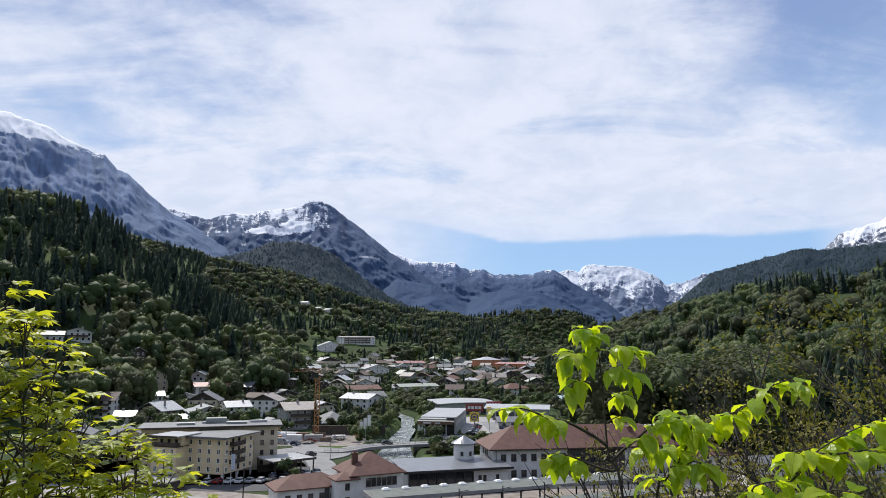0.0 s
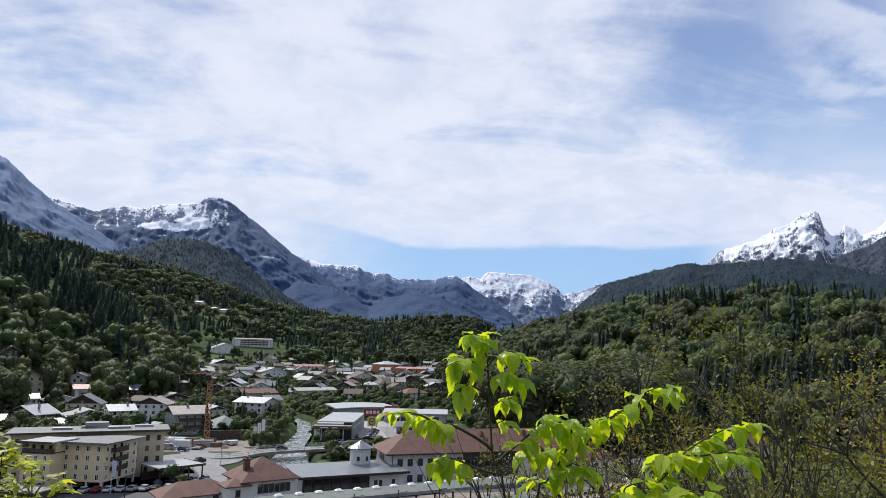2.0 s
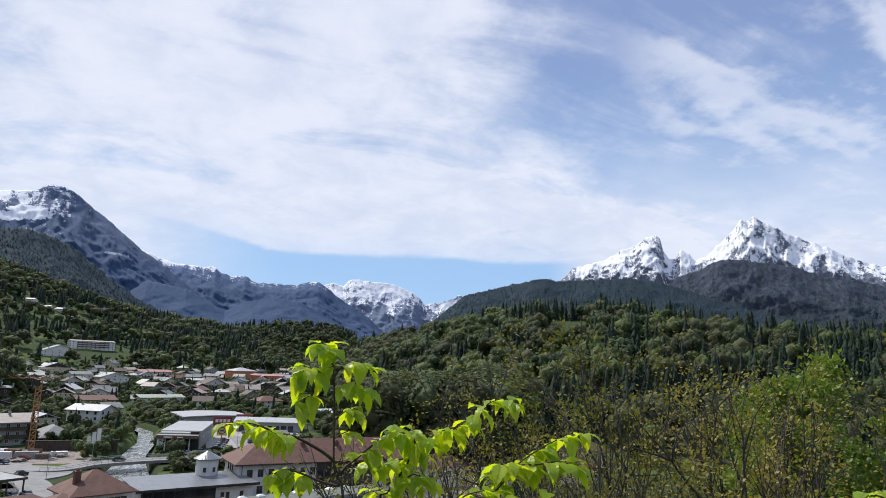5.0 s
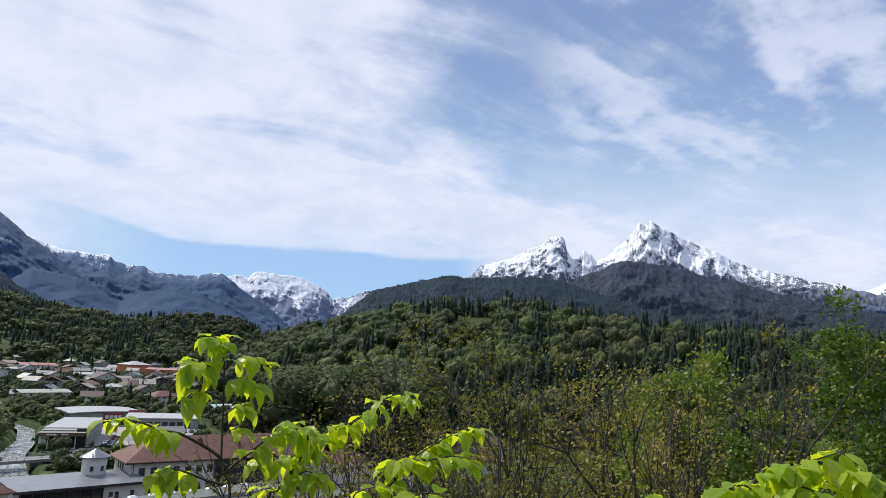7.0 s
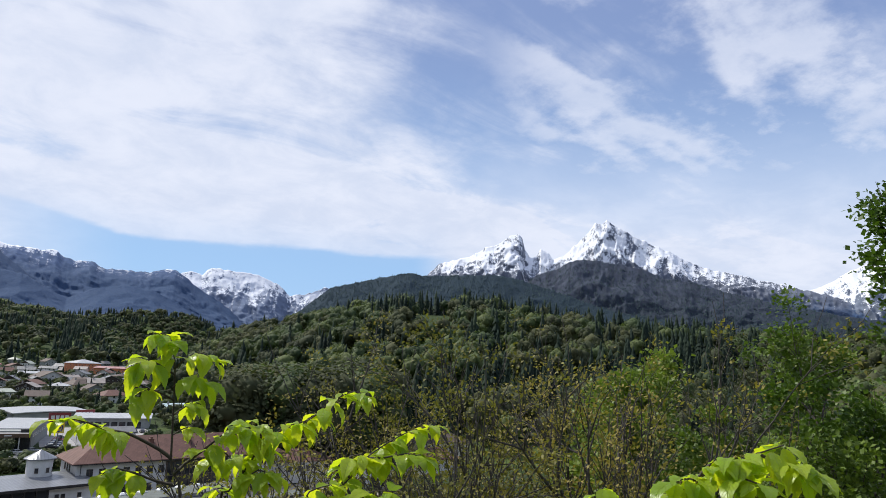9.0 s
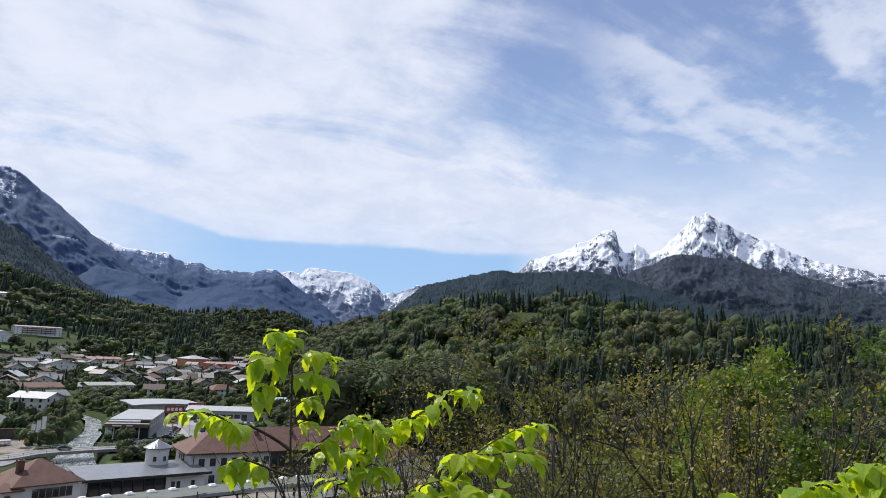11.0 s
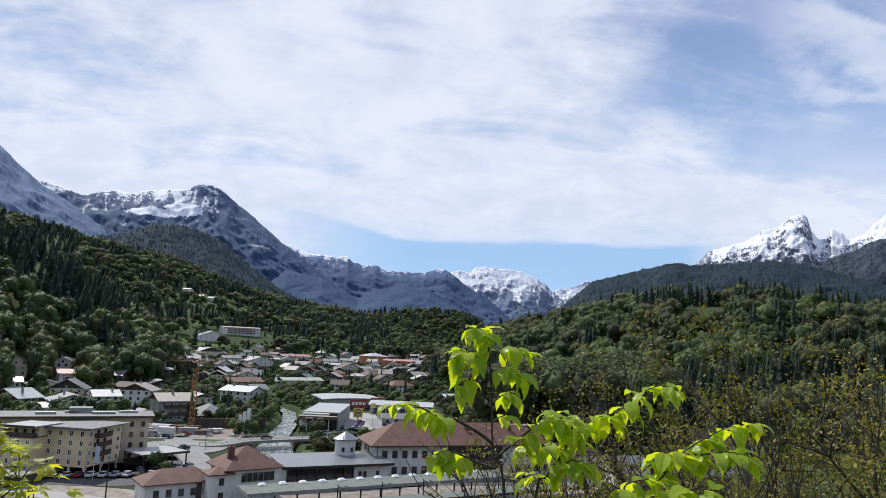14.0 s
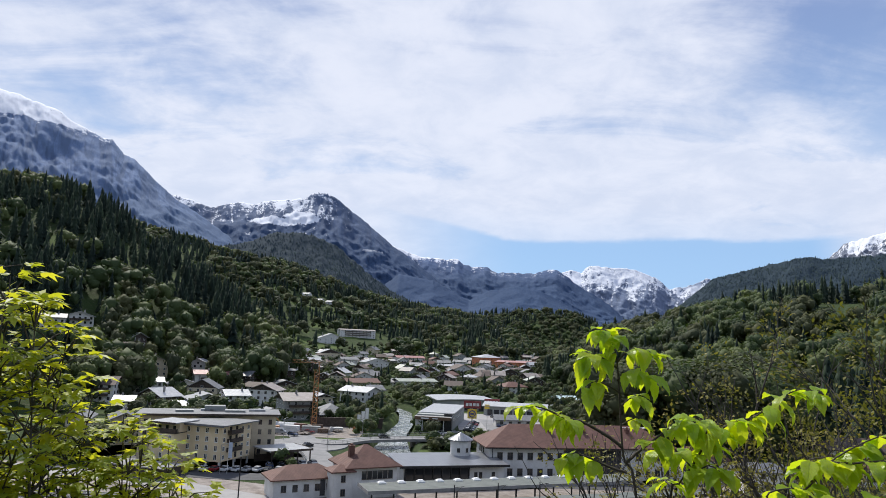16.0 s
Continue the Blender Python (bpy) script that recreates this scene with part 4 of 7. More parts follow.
house("long_house", "long house with a faded pink roof", -42.2, 932.4, 28, 40.9, 16.0, 9.3, "gable", 0.30, WHITE, PINK, 2, 7)
house("school_building", "orange building with a raised pyramid roof", 65.2, 922.6, 28, 30.0, 26.0, 13.8, "hip", 0.30, ORANGE, PALE, 3, 7)
house("school_building", "long orange building with a broad pale roof", 90.6, 856.9, -28, 54.2, 22.0, 10.7, "gable", 0.16, ORANGE, PINK, 2, 11)
house("chalet", "chalet with a timber gable and pale roof edges", 22.4, 711.1, 28, 23.7, 16.0, 7.1, "gable", 0.42, WHITE, BROWNROOF, 2, 4, balcony_on=True, along="y")
house("guest_house", "broad house with a brown hipped roof", 47.2, 644.2, 28, 26.5, 16.0, 5.4, "hip", 0.50, CREAM, BROWNROOF, 2, 8)
house("house", "white house with a red-brown hipped roof", 56.6, 523.4, 28, 19.1, 14.0, 5.2, "hip", 0.45, WHITE, RUST, 2, 4)
house("house", "low house with a pale teal roof beyond the trees", 79.5, 427.1, 22, 12.9, 14.0, 4.7, "gable", 0.25, WHITE, TEAL, 1, 3)
house("chalet", "white chalet with a pale roof high on the wooded slope", -216.1, 406.6, 28, 15.3, 12.0, 5.3, "gable", 0.34, WHITE, PALE, 2, 5, balcony_on=True, along="y")
house("chalet", "white chalet half hidden by bushes on the slope", -221.7, 388.7, 28, 12.6, 12.0, 7.8, "gable", 0.34, WHITE, GREY, 2, 4, balcony_on=True)
house("chalet", "small chalet with a dark roof behind the yellow hotel", -102.7, 249.7, 28, 8.6, 12.0, 5.2, "gable", 0.40, CREAM, GREY, 2, 4, balcony_on=True, along="y")
house("chalet", "cream house with a steep dark roof beside the hotel", -101.0, 224.3, 28, 7.4, 12.0, 8.2, "gable", 0.45, CREAM, GREY, 3, 4, balcony_on=True, along="y")
house("house", "house with dark gable beside the garden wall", -113.7, 218.7, 18, 6.3, 12.0, 8.6, "gable", 0.40, CREAM, GREY, 3, 3, along="y")


# ---- the crowded middle of the town ----
def make_village():
    rng = random.Random(12)
    spots = []
    walls = [WHITE, WHITE, WHITE, CREAM, WOOD_WALL, GREYWALL, DARKWOOD, DARKWOOD]
    covers = [PALE, GREY, GREY, GREY, DULL, DULL, BROWNROOF, BROWNROOF, BROWNROOF, GREENROOF, RUST]
    words = {WHITE: "white", CREAM: "cream", WOOD_WALL: "brown timber", GREYWALL: "grey", DARKWOOD: "dark timber"}
    tops = {PALE: "pale metal", GREY: "grey tiled", DULL: "dull brown", RUST: "red-brown tiled", BROWNROOF: "brown tiled", GREENROOF: "green-grey", PINK: "faded red"}
    taken = [(o.matrix_basis.translation.x, o.matrix_basis.translation.y) for o in scene.objects if o.parent is None and o.type == "EMPTY"]
    tries = 0
    while len(spots) < 120 and tries < 6000:
        tries += 1
        if rng.random() < 0.86:
            az, r = rng.uniform(-13.5, 8.0), 470 + 900 * rng.random() ** 0.8
        else:
            az, r = rng.uniform(-27, -13), rng.uniform(330, 470)
        x, y = r * math.sin(radians(az)), r * math.cos(radians(az))
        gap = 17 + r * 0.009
        if float(ground(x, y)) > (14 if az > -13.5 else 25) or abs(x - float(river_x(y))) < 19 and y < 620 or (-15 < x < 60 and y < 500):
            continue
        if any((x - a) ** 2 + (y - b) ** 2 < gap * gap for a, b in spots) or any((x - a) ** 2 + (y - b) ** 2 < 22 * 22 for a, b in taken):
            continue
        spots.append((x, y))
        wall, cover = rng.choice(walls), rng.choice(covers)
        w, d, fl = rng.uniform(11, 17), rng.uniform(10, 13), rng.choice((2, 2, 2, 3))
        along = rng.choice("xy")
        house("house", f"{words[wall]} house with a {tops[cover]} roof in the town", x, y, rng.uniform(-35, 35), w, d, 2.75 * fl, "hip" if rng.random() < 0.1 else "gable",
              rng.uniform(0.34, 0.55), wall, cover, fl, 4, fl > 1 and rng.random() < 0.4, along, r > 620)
    # homes strung along the far slope
    for az, r, w in ((-10.6, 1420, 20), (-9.6, 1430, 16), (-8.6, 1400, 15), (-11.6, 1440, 18), (4.4, 1650, 18), (5.2, 1660, 20), (6.1, 1640, 18), (7.0, 1600, 18), (7.9, 1580, 20)):
        x, y = r * math.sin(radians(az)), r * math.cos(radians(az))
        house("house", "white house with a pale roof on the far slope", x, y, rng.uniform(-25, 25), w, 13, 6, "gable", 0.36, WHITE, PALE, 2, 4, False, "x", True)


make_village()


# ---- railway station ----
def station():
    # the two-storey hall, front from (14, 190.5) to (66.5, 200)
    hall = base("station_hall", 38.8, 202.8, 10.3, 0, "white two-storey station hall with a red-brown hipped tile roof", "station building")
    w, d, h = 54.0, 15.0, 9.2
    shell(w, d, h).part("wall", WHITE, hall)
    hipped(w, d, h, 0.62, 1.3).part("roof", RUST, hall)
    gutter = Shape().box(-w / 2 - 1.4, w / 2 + 1.4, -d / 2 - 1.45, -d / 2 - 1.28, h - 0.75, h - 0.55)
    gutter.part("gutter", DARKMETAL, hall)
    for f in (1.2, 5.4):
        for k in range(7):
            window(hall, 1.5, 1.9, pose(-w / 2 + 3.0 + 2.85 * k, -d / 2, f), FRAME_DARK, 1)
        for k in range(4):
            window(hall, 1.5, 1.9, pose(w / 2 - 2.2 - 2.85 * k, -d / 2, f), FRAME_DARK, 1)
        for k in range(3):
            window(hall, 1.2, 1.8, pose(-w / 2, 3.2 - 2.2 * k, f + 0.8, 0, 0, -90), FRAME_DARK, 1)
    # the tall glazed bay between the window rows
    for k in range(9):
        Shape().box(-5.6 + 2.05 * k - 0.18, -5.6 + 2.05 * k + 0.18, -d / 2 - 0.22, -d / 2 + 0.02, 1.0, 7.9).part("mullion", FRAME_DARK, hall)
    Shape().box(-5.8, 11.0, -d / 2 - 0.24, -d / 2 + 0.02, 7.9, 8.2).part("lintel", FRAME_DARK, hall)
    Shape().box(-5.8, 11.0, -d / 2 - 0.19, -d / 2 + 0.015, 4.3, 4.55).part("transom", FRAME_DARK, hall)
    for k in range(8):
        Shape().box(-5.4 + 2.05 * k, -3.76 + 2.05 * k, -d / 2 - 0.08, -d / 2 + 0.01, 1.0, 7.9).part("pane", GLASS, hall)
    for x in (-8.5, 1.5, 15.0):
        chimney(hall, x, -2.6, h + 1.6, h + 4.1, 1.1, RUST)
    for k in range(4):
        Shape().box(14 + 2.4 * k, 15.6 + 2.4 * k, -0.9, 0.6, h + 4.1, h + 4.5).part("skylight", FRAME_WHITE, hall)
    pipe = Shape().tube(-w / 2 + 0.9, -d / 2 - 0.12, 0, h - 0.3, 0.09, 0.09, 8)
    pipe.part("downpipe", DARKMETAL, hall)
    # round tower
    tower = base("round_tower", 5.8, 193.0, 8, 0, "round white tower with a grey conical metal roof", "tower")
    Shape().tube(0, 0, 0, 10.0, 2.8, 2.8, 28).part("wall", WHITE, tower)
    Shape().tube(0, 0, 9.9, 10.15, 3.5, 3.5, 28).tube(0, 0, 10.15, 12.0, 3.5, 0.12, 28).tube(0, 0, 11.9, 12.4, 0.08, 0.05, 8).part("roof", SEAM, tower)
    for a in (-20, 30, 70):
        window(tower, 0.8, 1.1, pose(math.sin(radians(a)) * 2.79, -math.cos(radians(a)) * 2.79, 7.0, 0, 0, a), FRAME_DARK, 0)
    # concourse with a low seamed roof
    con = base("concourse", -1.8, 185.2, 17, 0, "low glazed concourse with a seamed grey metal roof", "station building")
    Shape().box(-9.5, 9.5, 6.0, 6.4, 0, 5.0).box(-9.5, -9.1, -7.0, 6.0, 0, 5.0).box(8.0, 17.5, -7.0, 6.4, 0, 5.2).part("wall", WHITE, con)
    Shape().box(-10.5, 18.5, -8.4, 7.5, 5.2, 5.5).add([(-10.5, -8.4, 5.5), (18.5, -8.4, 5.5), (18.5, 7.5, 6.3), (-10.5, 7.5, 6.3)], [(0, 1, 2, 3)]).part("roof", SEAM, con)
    Shape().box(-10.6, 18.6, -8.55, -8.4, 5.0, 5.6).part("fascia", DARKMETAL, con)
    for k in range(8):
        Shape().box(-8.9 + 2.4 * k - 0.14, -8.9 + 2.4 * k + 0.14, -7.2, -6.9, 0, 5.2).part("post", DARKMETAL, con)
        if k < 7:
            Shape().box(-8.7 + 2.4 * k, -6.7 + 2.4 * k, -7.06, -7.02, 0.6, 4.9).part("pane", GLASS, con)
    for k in range(2):
        window(con, 0.9, 1.6, pose(9.8 + 1.3 * k, -7.0, 2.0), FRAME_DARK, 0)
    window(con, 0.9, 1.6, pose(14.6, -7.0, 2.0), FRAME_DARK, 0)
    # square annexe
    ann = base("station_annexe", -17.7, 169.2, 27, 0, "white station annexe with a red-brown pyramid tile roof", "station building")
    shell(12.1, 11.4, 7.3).part("wall", WHITE, ann)
    hipped(12.1, 11.4, 7.3, 0.66, 1.0).part("roof", RUST, ann)
    chimney(ann, -4.0, -1.2, 8.0, 11.2, 1.2, RUST)
    for k in range(6):
        window(ann, 1.2, 1.9, pose(-2.2 + 1.3 * k, -5.7, 4.2), FRAME_DARK, 0)
    lodge = base("stair_lodge", -22.6, 162.2, 27, 0, "small square white stair tower with a red-brown roof", "tower")
    shell(4.6, 4.6, 6.4).part("wall", WHITE, lodge)
    hipped(4.6, 4.6, 6.4, 0.45, 0.7).part("roof", RUST, lodge)
    window(lodge, 1.1, 1.5, pose(0.1, -2.3, 4.0), FRAME_DARK, 1)
    window(lodge, 1.1, 1.5, pose(0.1, -2.3, 1.0), FRAME_DARK, 1)
    wing = base("low_wing", -31.6, 164.8, 27, 0, "low white wing with a red-brown tile roof", "station building")
    shell(15.5, 8.5, 4.5).part("wall", WHITE, wing)
    hipped(15.5, 8.5, 4.5, 0.5, 0.8).part("roof", RUST, wing)
    for k in range(5):
        window(wing, 1.2, 1.5, pose(-5.4 + 2.6 * k, -4.25, 1.6), FRAME_DARK, 1)
    Shape().box(3.0, 4.2, -4.32, -4.2, 0.4, 4.0).part("glass_strip", GLASS, wing)
    # long platform roof
    plat = base("platform_roof", 15.6, 165.5, 20.8, 0, "long flat grey platform roof with a row of small white skylights", "platform roof")
    Shape().box(-34, 35, -4.6, 4.6, 4.15, 4.5).part("roof", FLATROOF, plat)
    Shape().box(-34.1, 35.1, -4.75, -4.6, 3.9, 4.62).box(-34.1, -34, -4.6, 4.6, 3.9, 4.62).part("edge", CONCRETE, plat)
    Shape().box(-33.5, 34.5, -0.25, 0.25, 3.7, 4.15).part("girder", DARKMETAL, plat)
    for k in range(14):
        Shape().box(-32 + 5 * k - 0.15, -32 + 5 * k + 0.15, -0.15, 0.15, 0, 3.7).part("post", DARKMETAL, plat)
    for k in range(13):
        u = -29 + 4.6 * k
        s = Shape().box(u - 0.9, u + 0.9, 2.2, 3.8, 4.5, 4.75)
        s.add([(u - 0.85, 2.25, 4.75), (u + 0.85, 2.25, 4.75), (u + 0.85, 3.75, 4.75), (u - 0.85, 3.75, 4.75), (u - 0.5, 2.6, 5.05), (u + 0.5, 2.6, 5.05), (u + 0.5, 3.4, 5.05), (u - 0.5, 3.4, 5.05)],
              [(4, 5, 6, 7), (0, 1, 5, 4), (1, 2, 6, 5), (2, 3, 7, 6), (3, 0, 4, 7)])
        s.part("skylight", FRAME_WHITE, plat)
    low = base("lower_platform_roof", 21.0, 154.0, 20.8, 0, "lower dark platform roof before the station", "platform roof")
    Shape().box(-40, 45, -2.8, 2.8, 2.9, 3.2).part("roof", FLATROOF, low)
    Shape().box(-40.1, 45.1, -2.95, -2.8, 2.7, 3.3).part("edge", DARKMETAL, low)
    for k in range(12):
        Shape().box(-38 + 7.2 * k - 0.14, -38 + 7.2 * k + 0.14, -0.14, 0.14, 0, 2.9).part("post", DARKMETAL, low)


station()


# ---- yellow hotel ----
def yellow_hotel():
    front = base("apartment_hotel", -63.6, 197.3, -18, 0, "pale yellow five-storey hotel with dark balconies", "hotel")
    w, d, h = 15.0, 14.0, 11.6
    s = Shape().box(-w / 2, w / 2, -d / 2, d / 2, 2.2, h)
    s.box(-w / 2, -w / 2 + 5, -d / 2, d / 2, -0.5, 2.2)
    s.part("wall", YELLOW, front)
    for px in (-1.0, 3.0, 7.1):
        for py in (-6.6, 0.0, 6.6):
            Shape().box(px - 0.2, px + 0.2, py - 0.2, py + 0.2, -0.3, 2.2).part("pillar", WHITE, front)
    Shape().box(-w / 2 - 1.2, w / 2 + 1.6, -d / 2 - 1.4, d / 2 + 1.5, h, h + 0.3).box(-w / 2 - 1.3, w / 2 + 1.7, -d / 2 - 1.5, -d / 2 - 1.35, h - 0.15, h + 0.4).part("roof", GREY, front)
    for f in range(4):
        z = 2.7 + 2.3 * f
        for k in range(5):
            window(front, 1.0, 1.35, pose(-w / 2 + 1.5 + 3.0 * k, -d / 2, z), FRAME_WHITE, 1)
        for k in range(5):
            window(front, 1.0, 1.5 if k in (1, 2) else 1.2, pose(w / 2, -d / 2 + 1.4 + 2.8 * k, z, 0, 0, 90), FRAME_DARK if k in (1, 2) else FRAME_WHITE, 1)
        if f:
            balcony(front, 5.6, pose(w / 2, -1.4, z - 0.25, 0, 0, 90), DARKWOOD)
    bay = base("hotel_bay", -73.2, 192.6, -18, 0, "pale yellow bay of the hotel with a roof terrace", "hotel")
    Shape().box(-4.0, 4.0, -4.5, 4.5, -0.5, 9.3).part("wall", YELLOW, bay)
    Shape().box(-4.2, 4.2, -4.7, 4.7, 9.3, 9.5).part("terrace", DARKWOOD, bay)
    balcony(bay, 8.0, pose(0, -3.3, 9.5), DARKWOOD)
    balcony(bay, 6.0, pose(0, -4.5, 1.6), DARKWOOD)
    for f in range(4):
        for k in range(3):
            window(bay, 0.95, 1.35, pose(-2.6 + 2.6 * k, -4.5, 0.6 + 2.3 * f), FRAME_WHITE, 1)
    Shape().box(-3.8, 4.0, -2.6, 4.4, 9.5, 12.0).part("upper_storey", YELLOW, bay)
    Shape().box(-5.0, 4.6, -5.2, 5.0, 12.0, 12.25).part("roof", PALE, bay)
    Shape().box(-5.1, 4.7, -5.35, -5.2, 11.85, 12.35).box(-5.15, -5.0, -5.2, 5.0, 11.85, 12.35).part("fascia", DARKWOOD, bay)
    for k in range(3):
        window(bay, 0.95, 1.5, pose(-2.4 + 2.4 * k, -2.6, 9.7), FRAME_DARK, 1)
    back = base("hotel_rear_wing", -69.5, 211.5, 16, 0, "long cream rear wing of the hotel with a dark flat roof", "hotel")
    Shape().box(-19, 19, -6.5, 6.5, -0.5, 12.6).part("wall", CREAM, back)
    Shape().box(-20.3, 20.3, -8.0, 8.0, 12.6, 12.9).part("roof", GREY, back)
    Shape().box(-20.4, 20.4, -8.15, -8.0, 12.45, 13.0).part("fascia", DARKWOOD, back)
    for k, (u, v, q) in enumerate(((-10, -2, 5), (-3, 1, 4), (4, -2, 6), (11, 1, 5), (0, 4.5, 4))):
        Shape().box(u, u + q, v, v + 2.2, 12.9, 13.5).part("roof_hatch", PALE if k % 2 else STEEL, back)
    Shape().box(-2, 4, 1, 5, 12.9, 14.4).part("lift_housing", GREYWALL, back)
    for f in range(4):
        for k in range(13):
            window(back, 1.0, 1.4, pose(-17.4 + 2.9 * k, -6.5, 1.4 + 2.85 * f), FRAME_DARK, 1)
        for k in range(3):
            window(back, 1.0, 1.4, pose(19, -4.0 + 3.4 * k, 1.4 + 2.85 * f, 0, 0, 90), FRAME_DARK, 1)
        if f:
            balcony(back, 6.0, pose(-13, -6.5, 1.1 + 2.85 * f), DARKWOOD)
    can = base("car_port", -45.5, 204.5, 40, 0, "flat pale car port roof on dark posts beside the hotel", "car port")
    Shape().box(-6.5, 6.5, -6, 6, 4.0, 4.35).part("roof", PALE, can)
    Shape().box(-6.6, 6.6, -6.15, -6, 3.85, 4.45).box(6.5, 6.65, -6, 6, 3.85, 4.45).part("fascia", DARKWOOD, can)
    for px in (-6, -2, 2, 6):
        for py in (-5.5, 5.5):
            Shape().box(px - 0.15, px + 0.15, py - 0.15, py + 0.15, -0.5, 4.0).part("post", DARKWOOD, can)
    Shape().box(-6.2, 6.2, 4.6, 5.0, 0, 2.0).part("back_wall", DARKWOOD, can)
    gar = base("row_of_garages", -75.5, 180.0, -18, 0, "low garages with a flat pale grey roof", "garage")
    Shape().box(-9, 9, -3.5, 3.5, -0.5, 2.6).part("wall", DARKWOOD, gar)
    Shape().box(-9.5, 9.5, -4, 4, 2.6, 2.85).part("roof", CONCRETE, gar)


yellow_hotel()


# ---- shops beyond the bridge ----
def shops():
    hall = base("shop_hall", 0.5, 312.0, -8, 0, "long grey shop hall with a flat roof and a columned front", "shop")
    w, d, h = 14.5, 52.0, 6.6
    Shape().box(-w / 2, w / 2, -d / 2 + 4, d / 2, -0.5, h).part("wall", GREYWALL, hall)
    Shape().box(-w / 2 - 0.4, w / 2 + 0.4, -d / 2 + 9, d / 2 + 0.4, h, h + 0.35).part("roof", PALE, hall)
    Shape().box(-w / 2 - 0.4, w / 2 + 0.4, -d / 2 - 0.6, -d / 2 + 9, h - 1.0, h - 0.5).part("front_roof", CONCRETE, hall)
    Shape().box(-w / 2 - 0.2, w / 2 + 0.2, -d / 2 - 0.75, -d / 2 - 0.6, h - 1.8, h - 0.5).part("sign_band", WOOD_WALL, hall)
    Shape().box(-4.8, -1.6, -d / 2 - 0.80, -d / 2 - 0.752, h - 1.4, h - 0.95).box(0.0, 2.2, -d / 2 - 0.80, -d / 2 - 0.752, h - 1.35, h - 1.0).part("sign_bar", FRAME_WHITE, hall)
    for k in range(6):
        Shape().box(-w / 2 + 0.6 + 2.2 * k, -w / 2 + 0.95 + 2.2 * k, -d / 2, -d / 2 + 0.35, -0.3, h - 1.0).part("column", WHITE, hall)
        if k < 5:
            Shape().box(-w / 2 + 1.1 + 2.2 * k, -w / 2 + 2.6 + 2.2 * k, -d / 2 + 3.9, -d / 2 + 3.98, 0.3, h - 1.6).part("pane", GLASS, hall)
    Shape().box(-w / 2, -w / 2 + 2.4, -d / 2 + 0.4, -d / 2 + 4, -0.3, h - 1.0).part("side_panel", WHITE, hall)
    Shape().box(w / 2 - 3.0, w / 2 + 0.15, -d / 2 + 3.2, -d / 2 + 6.5, -0.3, h + 0.6).part("stair_box", DARKMETAL, hall)
    for k in range(7):
        window(hall, 2.4, 1.0, pose(w / 2, -d / 2 + 12 + 5.5 * k, 3.8, 0, 0, 90), FRAME_WHITE, 2)
    market = base("supermarket", 11.5, 396.0, 12, 0, "supermarket with a broad, slightly curved pale metal roof", "shop")
    Shape().box(-17, 17, -16, 16, -0.5, 5.6).part("wall", GREYWALL, market)
    arch = Shape()
    n = 14
    for k in range(n):
        a0, a1 = -17.8 + 35.6 * k / n, -17.8 + 35.6 * (k + 1) / n
        z0, z1 = 5.7 + 0.7 * (1 - (a0 / 17.8) ** 2), 5.7 + 0.7 * (1 - (a1 / 17.8) ** 2)
        arch.add([(a0, -17, z0), (a1, -17, z1), (a1, 17, z1), (a0, 17, z0), (a0, -17, z0 - 0.4), (a1, -17, z1 - 0.4), (a1, 17, z1 - 0.4), (a0, 17, z0 - 0.4)],
                 [(0, 1, 2, 3), (4, 5, 1, 0), (7, 6, 5, 4)])
    arch.part("roof", PALE, market)
    red = plain("dark_red_sign", (0.22, 0.03, 0.035), (0.28, 0.05, 0.05), 1.0, 0.5)
    yellow = plain("yellow_sign", (0.75, 0.5, 0.05), (0.8, 0.56, 0.08), 1.0, 0.5)
    blue = plain("blue_sign", (0.03, 0.05, 0.2), (0.05, 0.08, 0.28), 1.0, 0.5)
    Shape().box(9, 17.4, -17.3, -16.6, 3.4, 6.8).part("sign_panel", red, market, "dark red sign panel with pale bars")
    Shape().box(10.2, 11.4, -17.36, -17.3, 4.6, 5.8).box(11.9, 13.1, -17.36, -17.3, 4.6, 5.8).box(13.6, 14.8, -17.36, -17.3, 4.6, 5.8).box(15.3, 16.5, -17.36, -17.3, 4.6, 5.8).part("sign_bar", FRAME_WHITE, market)
    for k in range(6):
        Shape().box(-14 + 4 * k, -11 + 4 * k, -16.08, -15.98, 0.3, 3.2).part("pane", GLASS, market)
    second = base("discount_shop", 40.0, 371.0, -10, 0, "long low shop with a pale metal roof", "shop")
    r, g = gable(32, 22, 4.6, 0.12, 0.9, 0.3)
    shell(32, 22, 4.6).part("wall", GREYWALL, second)
    r.part("roof", PALE, second)
    for end in g:
        end.part("gable", GREYWALL, second)
    for k in range(8):
        Shape().box(-14 + 3.4 * k, -11.4 + 3.4 * k, -11.08, -10.98, 0.2, 3.0).part("pane", GLASS, second)
    Shape().box(-15.5, -13, -11.4, -10.9, 3.2, 5.4).part("sign_panel", yellow, second, "yellow square sign")
    kiosk = base("small_shop", 33.0, 318.0, 5, 0, "small white shop with a dark gable roof", "shop")
    r, g = gable(17, 9, 3.2, 0.35, 0.8, 0.25)
    shell(17, 9, 3.2).part("wall", WHITE, kiosk)
    r.part("roof", GREY, kiosk)
    for end in g:
        end.part("gable", WHITE, kiosk)
    for k in range(4):
        window(kiosk, 1.4, 1.3, pose(-6 + 4 * k, -4.5, 1.2), FRAME_DARK, 1)
    pylon = base("sign_pylon", 13.2, 292.0, 4, 0, "tall pole with stacked shop signs", "sign")
    Shape().tube(0, 0, 0, 12.0, 0.25, 0.2, 10).part("pole", STEEL, pylon)
